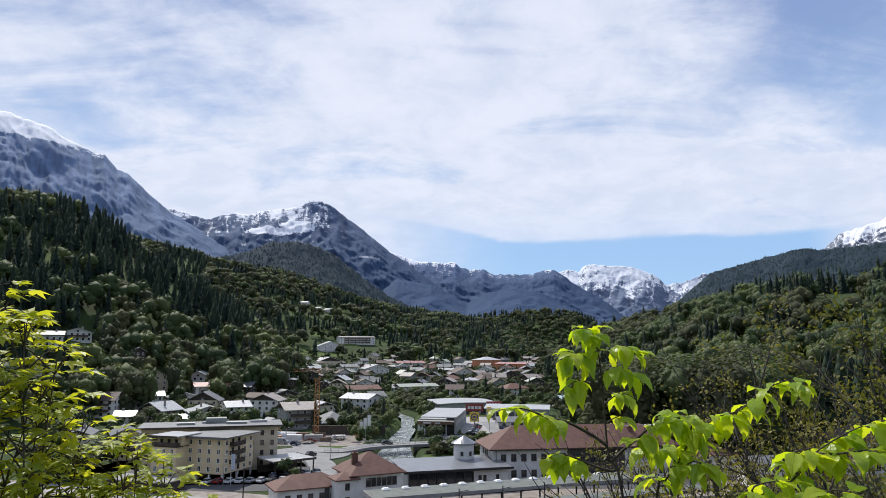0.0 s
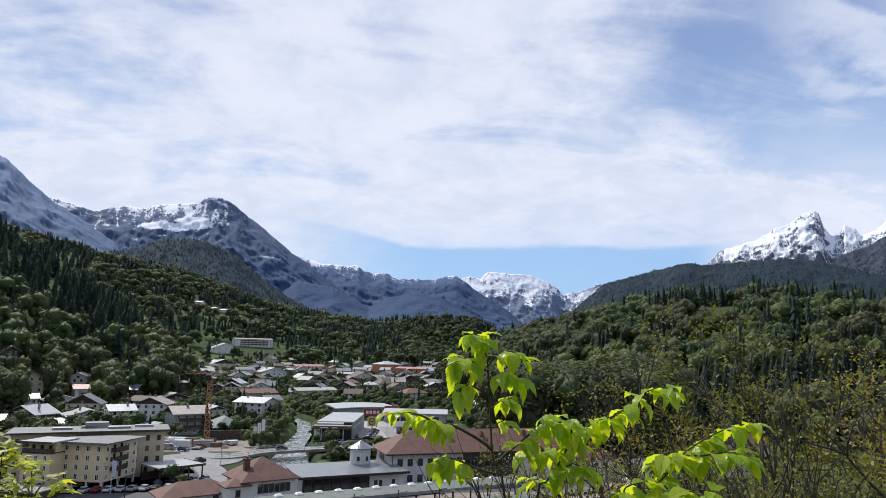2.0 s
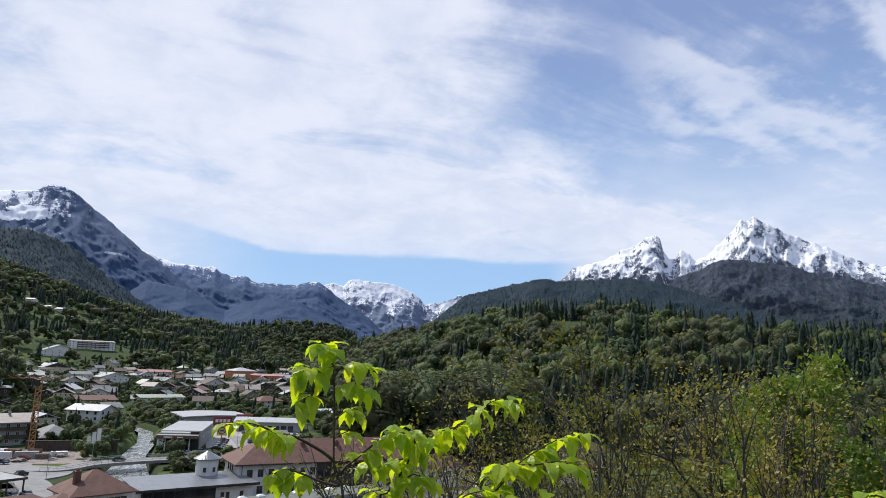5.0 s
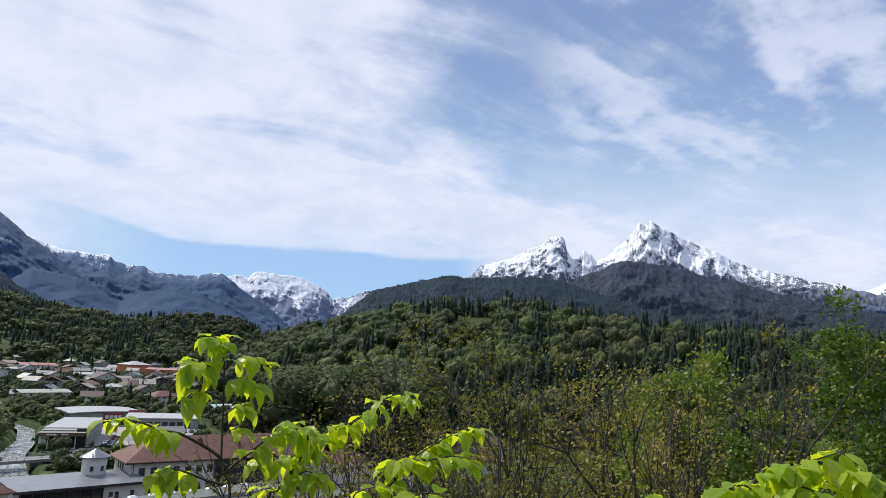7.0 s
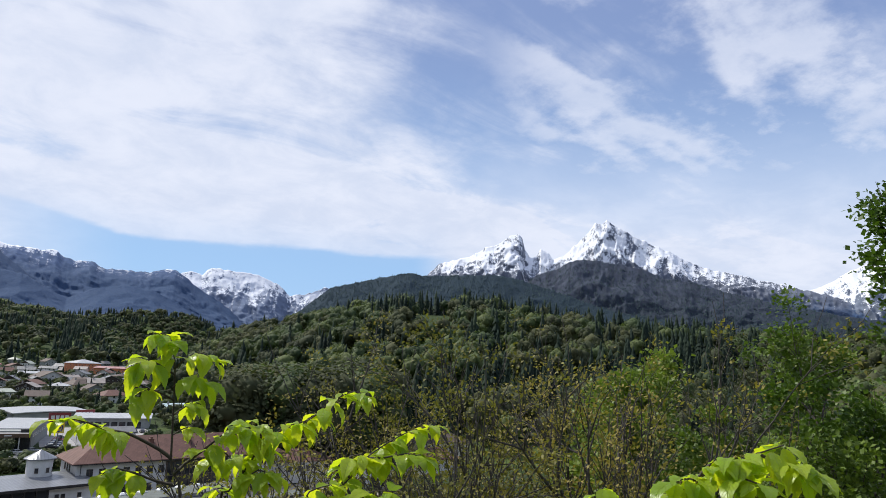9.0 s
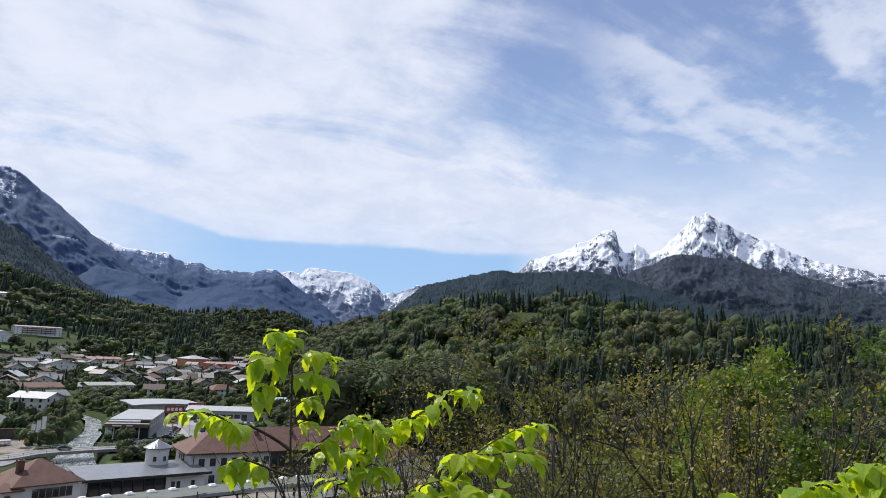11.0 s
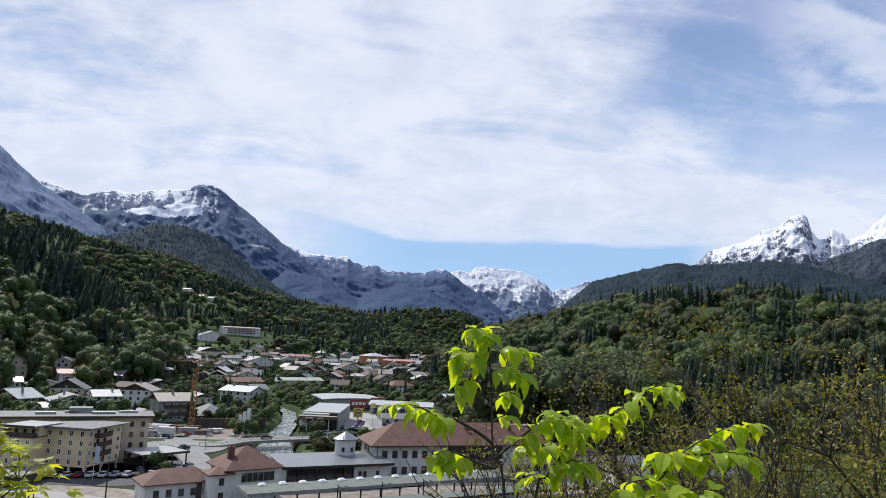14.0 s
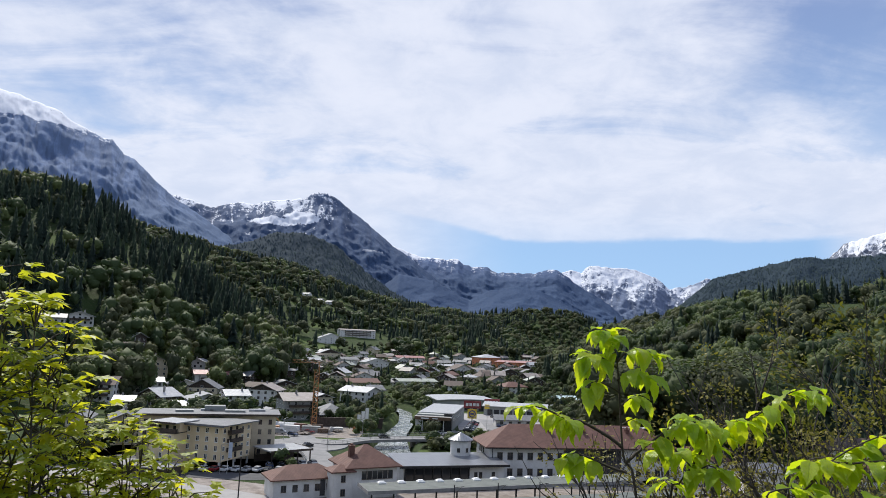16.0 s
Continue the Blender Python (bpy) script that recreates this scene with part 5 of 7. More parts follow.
    s1 = Shape().box(-3.6, 3.6, -0.3, 0.3, 9.6, 12.6).part("sign_board", red, pylon, "dark red board with pale bars")
    Shape().box(-2.8, -1.7, -0.36, -0.3, 10.5, 11.7).box(-1.3, -0.2, -0.36, -0.3, 10.5, 11.7).box(0.2, 1.3, -0.36, -0.3, 10.5, 11.7).box(1.7, 2.8, -0.36, -0.3, 10.5, 11.7).part("sign_bar", FRAME_WHITE, s1)
    s2 = Shape().box(-1.9, 1.9, -0.3, 0.3, 5.4, 9.2).part("sign_board", yellow, pylon, "yellow square board with a blue ring")
    ring = Shape()
    for k in range(20):
        a, b = 6.28319 * k / 20, 6.28319 * (k + 1) / 20
        ring.add([(1.5 * math.cos(a), -0.36, 7.3 + 1.5 * math.sin(a)), (1.5 * math.cos(b), -0.36, 7.3 + 1.5 * math.sin(b)), (1.1 * math.cos(b), -0.36, 7.3 + 1.1 * math.sin(b)), (1.1 * math.cos(a), -0.36, 7.3 + 1.1 * math.sin(a))], [(0, 1, 2, 3)])
    ring.box(-0.8, 0.8, -0.36, -0.3, 7.0, 7.6)
    ring.part("sign_ring", blue, s2)


shops()


# ---- buildings past the station ----
def east_yard():
    one = base("depot", 119.0, 206.0, -2, 0, "white depot with a red-brown hipped roof past the station", "station building")
    shell(20, 11, 5.0).part("wall", WHITE, one)
    hipped(20, 11, 5.0, 0.5, 0.9).part("roof", RUST, one)
    for k in range(6):
        window(one, 1.3, 1.6, pose(-8 + 3.2 * k, -5.5, 1.8), FRAME_DARK, 1)
    two = base("arcade_building", 88.0, 189.0, -6, 0, "white building with round arches and a grey roof edge", "station building")
    shell(15, 10, 6.0).part("wall", WHITE, two)
    hipped(15, 10, 6.0, 0.3, 0.9).part("roof", GREY, two)
    for k in range(4):
        u = -5.4 + 3.6 * k
        s = Shape()
        pts = [(u + 1.2 * math.cos(math.pi * i / 8), -5.04, 2.4 + 1.2 * math.sin(math.pi * i / 8)) for i in range(9)] + [(u - 1.2, -5.04, 0.2), (u + 1.2, -5.04, 0.2)]
        s.add(pts, [tuple(range(11))[::-1]])
        s.part("arch", GLASS, two)
    for k in range(5):
        window(two, 1.1, 1.3, pose(-5.6 + 2.8 * k, -5.0, 4.2), FRAME_DARK, 1)
    three = base("town_house", 138.0, 232.0, -8, 0, "white house with a dark red roof behind bare shrubs", "house")
    shell(22, 12, 7.0).part("wall", WHITE, three)
    hipped(22, 12, 7.0, 0.5, 0.9).part("roof", BROWNROOF, three)
    chimney(three, 4, 0, 8, 11.2, 1.0, RUST)
    for f in (1.2, 4.4):
        for k in range(6):
            window(three, 1.2, 1.5, pose(-8.5 + 3.4 * k, -6, f), FRAME_DARK, 1)
    link = base("hall_wing", 74.5, 205.5, 8, 0, "lower white wing at the end of the station hall", "station building")
    shell(16, 12, 6.2).part("wall", WHITE, link)
    hipped(16, 12, 6.2, 0.45, 0.9).part("roof", RUST, link)
    for k in range(5):
        window(link, 1.3, 1.6, pose(-6 + 3 * k, -6, 3.2), FRAME_DARK, 1)


east_yard()


# ---- roads, stream, bridge ----
def smooth_line(points, step=2.0):
    """A smooth way through the points, evenly stepped."""
    p = [Vector(q) for q in points]
    p = [p[0] * 2 - p[1], *p, p[-1] * 2 - p[-2]]
    out = []
    for k in range(1, len(p) - 2):
        n = max(2, int((p[k + 1] - p[k]).length / step))
        for i in range(n):
            t = i / n
            out.append(0.5 * (2 * p[k] + (p[k + 1] - p[k - 1]) * t + (2 * p[k - 1] - 5 * p[k] + 4 * p[k + 1] - p[k + 2]) * t * t
                              + (3 * p[k] - p[k - 1] - 3 * p[k + 1] + p[k + 2]) * t ** 3))
    out.append(p[-2])
    return out


def sides_of(line):
    for k, p in enumerate(line):
        d = line[min(k + 1, len(line) - 1)] - line[max(k - 1, 0)]
        yield p, Vector((d.y, -d.x, 0)).normalized()


def strip(points, width, mat, thick=0.12, lift=0.05):
    """A road or path laid on the ground, as a slab with edges."""
    s, line = Shape(), smooth_line(points)
    for p, side in sides_of(line):
        a, b = p - side * width / 2, p + side * width / 2
        s.v += [(a.x, a.y, p.z + lift), (b.x, b.y, p.z + lift), (a.x, a.y, p.z + lift - thick), (b.x, b.y, p.z + lift - thick)]
    for k in range(len(line) - 1):
        i, j = 4 * k, 4 * k + 4
        s.f += [(i + 1, i, j, j + 1), (i + 2, i, j, j + 2)[::-1], (i + 1, i + 3, j + 3, j + 1)[::-1]]
    return s


def railing(points, height, name, label, spacing=2.0, mat=None):
    top = tagged(new(name), label, "railing")
    line = smooth_line(points, spacing)
    rail = Shape()
    for a, b in zip(line, line[1:]):
        for z in (height, height * 0.55):
            rail.beam(a + Vector((0, 0, z)), b + Vector((0, 0, z)), 0.09)
    rail.part("rail", mat or STEEL, top)
    posts = Shape().box(-0.05, 0.05, -0.05, 0.05, 0, height).mesh("post", mat or STEEL)
    for p in line:
        ob = new("post", posts)
        ob.parent, ob.matrix_basis = top, Matrix.Translation(p)
    return top


def foam_material():
    m, n = material("fast_stream_water")
    at = n.add("ShaderNodeNewGeometry").outputs["Position"]
    flow = n.add("ShaderNodeMapping", {"Vector": at, "Scale": (1.0, 0.35, 1.0)}).outputs[0]
    v = n.math("ADD", n.math("MULTIPLY", n.noise(flow, 0.5, 5.0, 0.7, 0.6), 0.6), n.math("MULTIPLY", n.noise(flow, 2.4, 4.0, 0.7), 0.4))
    col = n.mix(n.step(v, 0.44, 0.64), (0.10, 0.125, 0.11), (0.55, 0.57, 0.57))
    finish(n, col, 0.25, bump=v, strength=0.7, distance=0.3)
    return m


def make_stream():
    ys = np.arange(118, 412, 2.5)
    xs = river_x(ys)
    cols = np.linspace(-7.5, 7.5, 10)
    x = xs[:, None] + cols[None, :] * np.interp(ys, (200, 240, 275, 350), (1.0, 0.95, 0.62, 0.45))[:, None]
    y = np.repeat(ys[:, None], len(cols), 1)
    z = -1.75 + 0.35 * (fbm(x / 2.2, y / 3.0, 3, 77) - 0.5)
    verts = np.stack([x, y, z], -1).reshape(-1, 3)
    tagged(mesh_object("water", verts, grid_faces(len(ys), len(cols)), foam_material(), True), "pale fast stream with white water", "river", kind="structure")


make_stream()
tagged(strip([(-120, 186, 0.02), (-80, 176, 0.02), (-52, 163.5, 0.02), (-30, 153, 0.02), (-6, 143, 0.02)], 8.5, PAVING).part("road", PAVING), "pale station road along the railway", "road", kind="structure")
tagged(strip([(-95, 205, 0), (-70, 186, 0), (-46, 183, 0), (-38, 196, 0), (-40, 214, 0)], 9, DARKASPHALT, lift=0.09).part("parking_area", DARKASPHALT), "dark asphalt parking area before the yellow hotel", "parking", kind="structure")
tagged(strip([(-31, 186, 0.0), (-34, 204, 0.15), (-39, 221, 0.3), (-47, 236, 0.3), (-50, 256, 0.1), (-62, 272, 0), (-80, 286, 0), (-92, 310, 0)], 9.0, ASPHALT).part("road", ASPHALT), "worn pale road sloping past the building site", "road", kind="structure")
tagged(Shape().tube(-46, 238, 0.0, 0.36, 15.0, 15.0, 40).part("junction", ASPHALT), "broad pale road junction", "road", kind="structure")
tagged(strip([(-44, 246, 0.25), (-36, 243, 0.6), (-28, 249, 1.2), (-17, 254.5, 1.3), (-4, 259, 1.3), (9, 265, 1.0), (22, 280, 0.3), (24, 304, 0.1), (22, 340, 0)], 8.0, ASPHALT, 0.9, 0.1).part("bridge", ASPHALT), "concrete road bridge curving over the stream", "bridge", kind="structure")
tagged(Shape().box(8, 52, 296, 366, -0.2, 0.10).part("parking_lot", PAVING), "pale parking lot before the shops", "parking", kind="structure")
tagged(Shape().box(-84, -30, 258, 292, -0.3, 0.06).part("building_site", GRAVEL), "brown gravel building site", "building site", kind="structure")
tagged(Shape().box(-10, 75, 183, 192, -0.3, 0.04).part("forecourt", DARKASPHALT), "dark asphalt before the station hall", "pavement", kind="structure")
railing([(-44, 222, 0.4), (-38.5, 205, 0.3), (-35.5, 187, 0.1)], 1.1, "road_railing", "steel railing along the sloping road")
railing([(-40, 239, 0.6), (-33, 238.6, 0.9), (-26, 244.6, 1.3), (-16, 249.8, 1.4), (-3, 254.5, 1.4), (11, 260.5, 1.1)], 1.1, "bridge_railing", "steel railing on the near side of the bridge")
railing([(-30, 253.6, 1.3), (-18, 259, 1.4), (-5, 263.4, 1.4), (7, 269, 1.1)], 1.1, "bridge_railing", "steel railing on the far side of the bridge")
pier = base("bridge_pier", -9.0, 257.2, 22, -4, "concrete pier under the road bridge", "bridge pier")
Shape().box(-0.8, 0.8, -3.2, 3.2, -1, 4.3).part("shaft", CONCRETE, pier)
abut = base("bridge_abutment", -31.5, 247.0, 40, -4, "concrete abutment under the road bridge", "bridge pier")
Shape().box(-1.6, 1.6, -3.6, 3.6, -1, 4.2).part("shaft", CONCRETE, abut)
tagged(strip([(-125, 170, 0), (-62, 156, 0), (-22, 145, 0), (28, 158, 0), (90, 180, 0)], 46, GRAVEL, 0.1, 0.02).part("rail_yard", GRAVEL), "dark brown ballast of the rail yard", "rail yard", kind="structure")
tagged(strip([(-104, 212, 0), (-60, 206, 0), (-20, 198, 0), (20, 190, 0), (90, 200, 0)], 36, DARKASPHALT, 0.1, 0.0).part("yard", DARKASPHALT), "dark paved yards between hotel and station", "pavement", kind="structure")
for k in range(3):
    x0, y0, x1, y1 = -90, 159 - 4.2 * k, 70, 168 - 4.2 * k
    track = tagged(new("railway_track"), "pair of steel rails on a dark ballast bed", "railway track", "tracks", "structure")
    Shape().beam((x0, y0, 0.12), (-20, 149.5 - 4.2 * k, 0.12), 2.6, 0.3).beam((-20, 149.5 - 4.2 * k, 0.12), (x1, y1 + 6, 0.12), 2.6, 0.3).part("ballast", DARKASPHALT, track)
    for q in (-0.72, 0.72):
        Shape().beam((x0, y0 + q, 0.34), (-20, 149.5 - 4.2 * k + q, 0.34), 0.09).beam((-20, 149.5 - 4.2 * k + q, 0.34), (x1, y1 + 6 + q, 0.34), 0.09).part("rail", STEEL, track)


# ---- vehicles ----
def paint(name, rgb):
    m, n = material(name)
    finish(n, rgb, 0.25, 0.1, specular=0.6)
    return m


PAINTS = {"white": paint("white_car_paint", (0.6, 0.6, 0.6)), "silver": paint("silver_car_paint", (0.34, 0.35, 0.36)), "black": paint("black_car_paint", (0.012, 0.012, 0.014)),
          "dark blue": paint("blue_car_paint", (0.02, 0.035, 0.08)), "red": paint("red_car_paint", (0.25, 0.02, 0.02)), "grey": paint("grey_car_paint", (0.09, 0.09, 0.1)),
          "yellow": paint("yellow_car_paint", (0.6, 0.5, 0.08))}


def loft(sections):
    """A closed body through cross-sections: (x, half width, low, high)."""
    s = Shape()
    for x, hw, z0, z1 in sections:
        c = 0.12
        s.v += [(x, -hw + c, z0), (x, hw - c, z0), (x, hw, z0 + c), (x, hw, z1 - c), (x, hw - c, z1), (x, -hw + c, z1), (x, -hw, z1 - c), (x, -hw, z0 + c)]
    n = len(sections)
    for k in range(n - 1):
        for i in range(8):
            j = (i + 1) % 8
            s.f.append((8 * k + i, 8 * k + 8 + i, 8 * k + 8 + j, 8 * k + j))
    s.f += [tuple(range(8)), tuple(range(8 * n - 1, 8 * n - 9, -1))]
    return s


CARS = {}


def car(colour, x, y, yaw, z=None, van=False):
    key = (colour, van)
    zz = (float(ground(x, y)) + 0.12) if z is None else z
    if key in CARS:
        return copy_thing(CARS[key], pose(x, y, zz, 0, 0, yaw))
    kind = "van" if van else "car"
    top = base(kind, x, y, yaw, zz, f"{colour} parked {kind} with dark windows", kind, "parked vehicles")
    if van:
        loft([(-2.5, 0.85, 0.4, 1.9), (-2.4, 0.95, 0.3, 2.1), (1.2, 0.95, 0.3, 2.1), (1.9, 0.92, 0.3, 1.3), (2.5, 0.8, 0.35, 0.95)]).part("body", PAINTS[colour], top)
        loft([(0.6, 0.97, 1.15, 1.8), (1.15, 0.97, 1.15, 1.8), (1.7, 0.93, 1.1, 1.45)]).part("window_band", GLASS, top)
    else:
        loft([(-2.2, 0.72, 0.4, 0.85), (-2.0, 0.86, 0.28, 0.98), (-0.5, 0.89, 0.25, 0.96), (1.0, 0.88, 0.25, 0.92), (1.9, 0.82, 0.28, 0.78), (2.2, 0.66, 0.36, 0.62)]).part("body", PAINTS[colour], top)
        loft([(-1.95, 0.66, 0.94, 1.05), (-1.35, 0.74, 0.92, 1.36), (0.1, 0.74, 0.92, 1.38), (0.95, 0.70, 0.9, 0.98)]).part("window_band", GLASS, top)
        loft([(-1.35, 0.66, 1.32, 1.45), (-0.5, 0.68, 1.34, 1.48), (0.15, 0.64, 1.32, 1.42)]).part("roof", PAINTS[colour], top)
    tyre = Shape().tube(0, 0, -0.11, 0.11, 0.33, 0.33, 14)
    for px in (-1.35, 1.35):
        for py in (-0.8, 0.8):
            w = new("wheel", bpy.data.meshes.get("wheel") or tyre.mesh("wheel", RUBBER))
            w.parent, w.matrix_basis = top, pose(px, py, 0.33, 90, 0, 0)
    CARS[key] = top
    return top


def park_cars():
    rng = random.Random(9)
    tints = ["white", "silver", "black", "dark blue", "red", "grey", "silver", "white", "black"]
    for k in range(9):
        car(rng.choice(tints), -62 + 2.75 * k, 187.5 + 0.4 * k, 75 + rng.uniform(-4, 4))
    car("yellow", -67, 186.0, 10, van=True)
    for k in range(5):
        car(rng.choice(tints), -47 + 2.7 * k, 196 + 1.6 * k, 118 + rng.uniform(-4, 4))
    for row, (x0, y0) in enumerate(((26, 312), (26, 326), (34, 338), (30, 352))):
        for k in range(7):
            if rng.random() < 0.8:
                car(rng.choice(tints), x0 + 2.9 * k - 4 * (row == 3), y0 + 0.3 * k, 90 + rng.uniform(-5, 5), 0.12)
    for k in range(11):
        car(rng.choice(tints), 11.6 + 0.42 * k, 290 + 3.0 * k, 8 + rng.uniform(-4, 4), 0.14)
    car("silver", 6, 283, 20, 0.1)
    car("white", 1.5, 279, 24, 0.1)
    car("black", -43.5, 233, 60, 0.4)
    car("dark blue", -54, 258, -30, 0.3)
    car("black", -20, 252.5, 22, 1.42)
    car("grey", 3, 262, 24, 1.42)
    car("silver", -60, 263, -10, 0.15, True)
    car("red", -50, 268, 5, 0.1)


park_cars()


# ---- building site ----
def site():
    crane = base("tower_crane", -51.5, 285.5, 12, 0, "orange lattice tower crane on the building site", "crane")
    mast = Shape()
    for px in (-0.9, 0.9):
        for py in (-0.9, 0.9):
            mast.box(px - 0.13, px + 0.13, py - 0.13, py + 0.13, 0, 26)
    for k in range(13):
        z = 2 * k
        for px in (-0.9, 0.9):
            mast.beam((px, -0.9, z), (px, 0.9, z + 2), 0.14).beam((-0.9, px, z), (0.9, px, z + 2), 0.14)
            mast.beam((px, -0.9, z + 2), (px, 0.9, z + 2), 0.12).beam((-0.9, px, z + 2), (0.9, px, z + 2), 0.12)
    mast.part("mast", CRANE_PAINT, crane)
    Shape().box(-2.6, 2.6, -2.6, 2.6, 0, 0.9).part("ballast", CONCRETE, crane)
    Shape().box(-1.5, 0.2, -2.1, -0.9, 23.6, 25.6).part("cab", GLASS, crane)
    jib = Shape()
    for k in range(5):
        a, b = Vector((0, 1.5 - 2.6 * k, 26.2)), Vector((0, 1.5 - 2.6 * (k + 1), 26.2))
        turn = Matrix.Rotation(radians(-62), 3, "Z")
        for off in ((-0.5, 0), (0.5, 0), (0, 1.0)):
            o = Vector((off[0], 0, off[1]))
            jib.beam(turn @ (a + o), turn @ (b + o), 0.12)
        jib.beam(turn @ (a + Vector((-0.5, 0, 0))), turn @ (b + Vector((0, 0, 1.0))), 0.09).beam(turn @ (a + Vector((0.5, 0, 0))), turn @ (b + Vector((0, 0, 1.0))), 0.09)
    jib.part("jib", CRANE_PAINT, crane)
    tarp = base("tarpaulin_shelter", -62, 277, 15, 0, "pale arched tarpaulin shelter on the building site", "shelter")
    s = Shape()
    n = 12
    for k in range(n):
        a, b = math.pi * k / n, math.pi * (k + 1) / n
        s.add([(-5, 3.4 * math.cos(a), 3.2 * math.sin(a)), (-5, 3.4 * math.cos(b), 3.2 * math.sin(b)), (5, 3.0 * math.cos(b), 2.6 * math.sin(b)), (5, 3.0 * math.cos(a), 2.6 * math.sin(a))], [(0, 1, 2, 3)])
    s.part("sheet", PALE, tarp)
    rng = random.Random(3)
    tones = (("rust-brown", RUST), ("orange", CRANE_PAINT), ("white", WHITE), ("grey", GREYWALL), ("brown", WOOD_WALL))
    for k, (x, y, w, d, h) in enumerate(((-70, 270, 4, 2.4, 2.6), (-64, 268, 5, 2.4, 2.4), (-57, 269, 6, 2.5, 2.6), (-50, 272, 7, 2.5, 2.2), (-45, 270, 4, 2, 1.6), (-55, 276, 5, 2, 2.5), (-71, 281, 6, 2.5, 2.6), (-41, 277, 5, 2.5, 1.5), (-76, 264, 3, 2, 2.5), (-49, 280, 4, 2, 2))):
        name, mat = tones[k % 5]
        c = base("site_container", x, y, rng.uniform(-20, 20), 0.06, f"{name} container on the building site", "container", "site containers")
        Shape().box(-w / 2, w / 2, -d / 2, d / 2, 0, h).part("box", mat, c)
        ribs = Shape()
        for q in range(int(w / 0.6)):
            ribs.box(-w / 2 + 0.2 + 0.6 * q, -w / 2 + 0.4 + 0.6 * q, -d / 2 - 0.06, -d / 2, 0.15, h - 0.15)
        ribs.part("ribs", mat, c)
    dig = base("excavator", -68, 274, 30, 0.06, "orange excavator with raised arm", "excavator")
    Shape().box(-1.8, 1.8, -1.3, -0.7, 0, 0.8).part("crawler", RUBBER, dig)
    Shape().box(-1.8, 1.8, 0.7, 1.3, 0, 0.8).part("crawler", RUBBER, dig)
    Shape().box(-1.9, 1.2, -1.2, 1.2, 0.9, 1.9).box(-0.1, 1.2, -1.2, 0.0, 1.9, 3.0).part("cab", CRANE_PAINT, dig)
    Shape().beam((1.0, 0.4, 1.6), (3.4, 0.4, 5.0), 0.5).beam((3.4, 0.4, 5.0), (5.4, 0.4, 2.6), 0.4).box(5.0, 6.0, 0.0, 0.8, 1.6, 2.6).part("arm", CRANE_PAINT, dig)
    for k in range(6):
        x, y = rng.uniform(-74, -40), rng.uniform(262, 288)
        pile = base("rubble_pile", x, y, 0, 0.0, "heap of brown rubble and soil", "rubble", "rubble piles")
        v, f = leafy_shape(random.Random(k), 60, 0.35)
        v = v * np.array([6.5, 6.5, 2.2]) - np.array([0, 0, 0.9])
        Shape().add(v.tolist(), f.tolist()).part("heap", GRAVEL, pile)
    for k in range(10):
        f = base("site_fence_panel", -60 + 2.6 * k, 262.5 + 1.0 * k, 21, 0.1, "pale mesh fence panel round the site", "fence", "site fence")
        s = Shape().box(-1.2, 1.2, -0.03, 0.03, 0.1, 0.16).box(-1.2, 1.2, -0.03, 0.03, 1.9, 1.96)
        for q in range(13):
            s.box(-1.2 + 0.2 * q - 0.012, -1.2 + 0.2 * q + 0.012, -0.015, 0.015, 0.16, 1.9)
        s.part("mesh", STEEL, f)
    for k in range(3):
        b = base("banner", -33.5 + 1.4 * k, 282 + 1.6 * k, 20, 0, "tall white banner on a pole", "banner", "white banners")
        Shape().tube(0, 0, 0, 6.4 + 1.2 * k, 0.06, 0.05, 8).part("pole", STEEL, b)
        Shape().box(0.08, 1.4, -0.02, 0.02, 1.8 + 1.2 * k, 6.2 + 1.2 * k).part("cloth", FRAME_WHITE, b)
    orange = base("orange_barrier", -32.0, 281, 20, 0.1, "orange-red barrier below the banners", "barrier")
    Shape().box(-3, 3, -0.3, 0.3, 0, 1.5).box(-3.2, 3.2, -0.5, 0.5, 0, 0.25).part("board", CRANE_PAINT, orange)
    wall = base("retaining_wall", -40, 291, 6, 0, "dark retaining wall behind the building site", "wall", kind="structure")
    Shape().box(-14, 16, -0.3, 0.3, -0.5, 3.6).box(-14.2, 16.2, -0.45, 0.45, 3.6, 3.8).part("wall", DARKWOOD, wall)
    ramp = base("white_garage", -78, 283, 40, 0, "white garage with a sloping dark roof edge", "garage")
    Shape().add([(-9, -3, 0), (9, -3, 0), (9, 3, 0), (-9, 3, 0), (-9, -3, 2.2), (9, -3, 6.5), (9, 3, 6.5), (-9, 3, 2.2)], [(3, 2, 1, 0), (0, 1, 5, 4), (1, 2, 6, 5), (2, 3, 7, 6), (3, 0, 4, 7)]).part("wall", WHITE, ramp)
    Shape().add([(-9.6, -3.6, 2.15), (9.5, -3.6, 6.75), (9.5, 3.6, 6.75), (-9.6, 3.6, 2.15), (-9.6, -3.6, 2.5), (9.5, -3.6, 7.1), (9.5, 3.6, 7.1), (-9.6, 3.6, 2.5)], [(3, 2, 1, 0), (4, 5, 6, 7), (0, 1, 5, 4), (1, 2, 6, 5), (2, 3, 7, 6), (3, 0, 4, 7)]).part("roof", GREY, ramp)


site()


# ---- poles along the railway ----
def pole(x, y, h, label, arm=0.0, mat=None):
    p = base("railway_pole", x, y, 20, None, label, "pole", "railway poles")
    Shape().tube(0, 0, -0.5, h, 0.16, 0.11, 10).part("post", mat or DARKMETAL, p)
    if arm:
        Shape().beam((0, 0, h - 0.6), (arm, 0, h - 0.4), 0.1).beam((0, 0, h - 1.8), (arm * 0.8, 0, h - 0.5), 0.07).part("arm", mat or DARKMETAL, p)


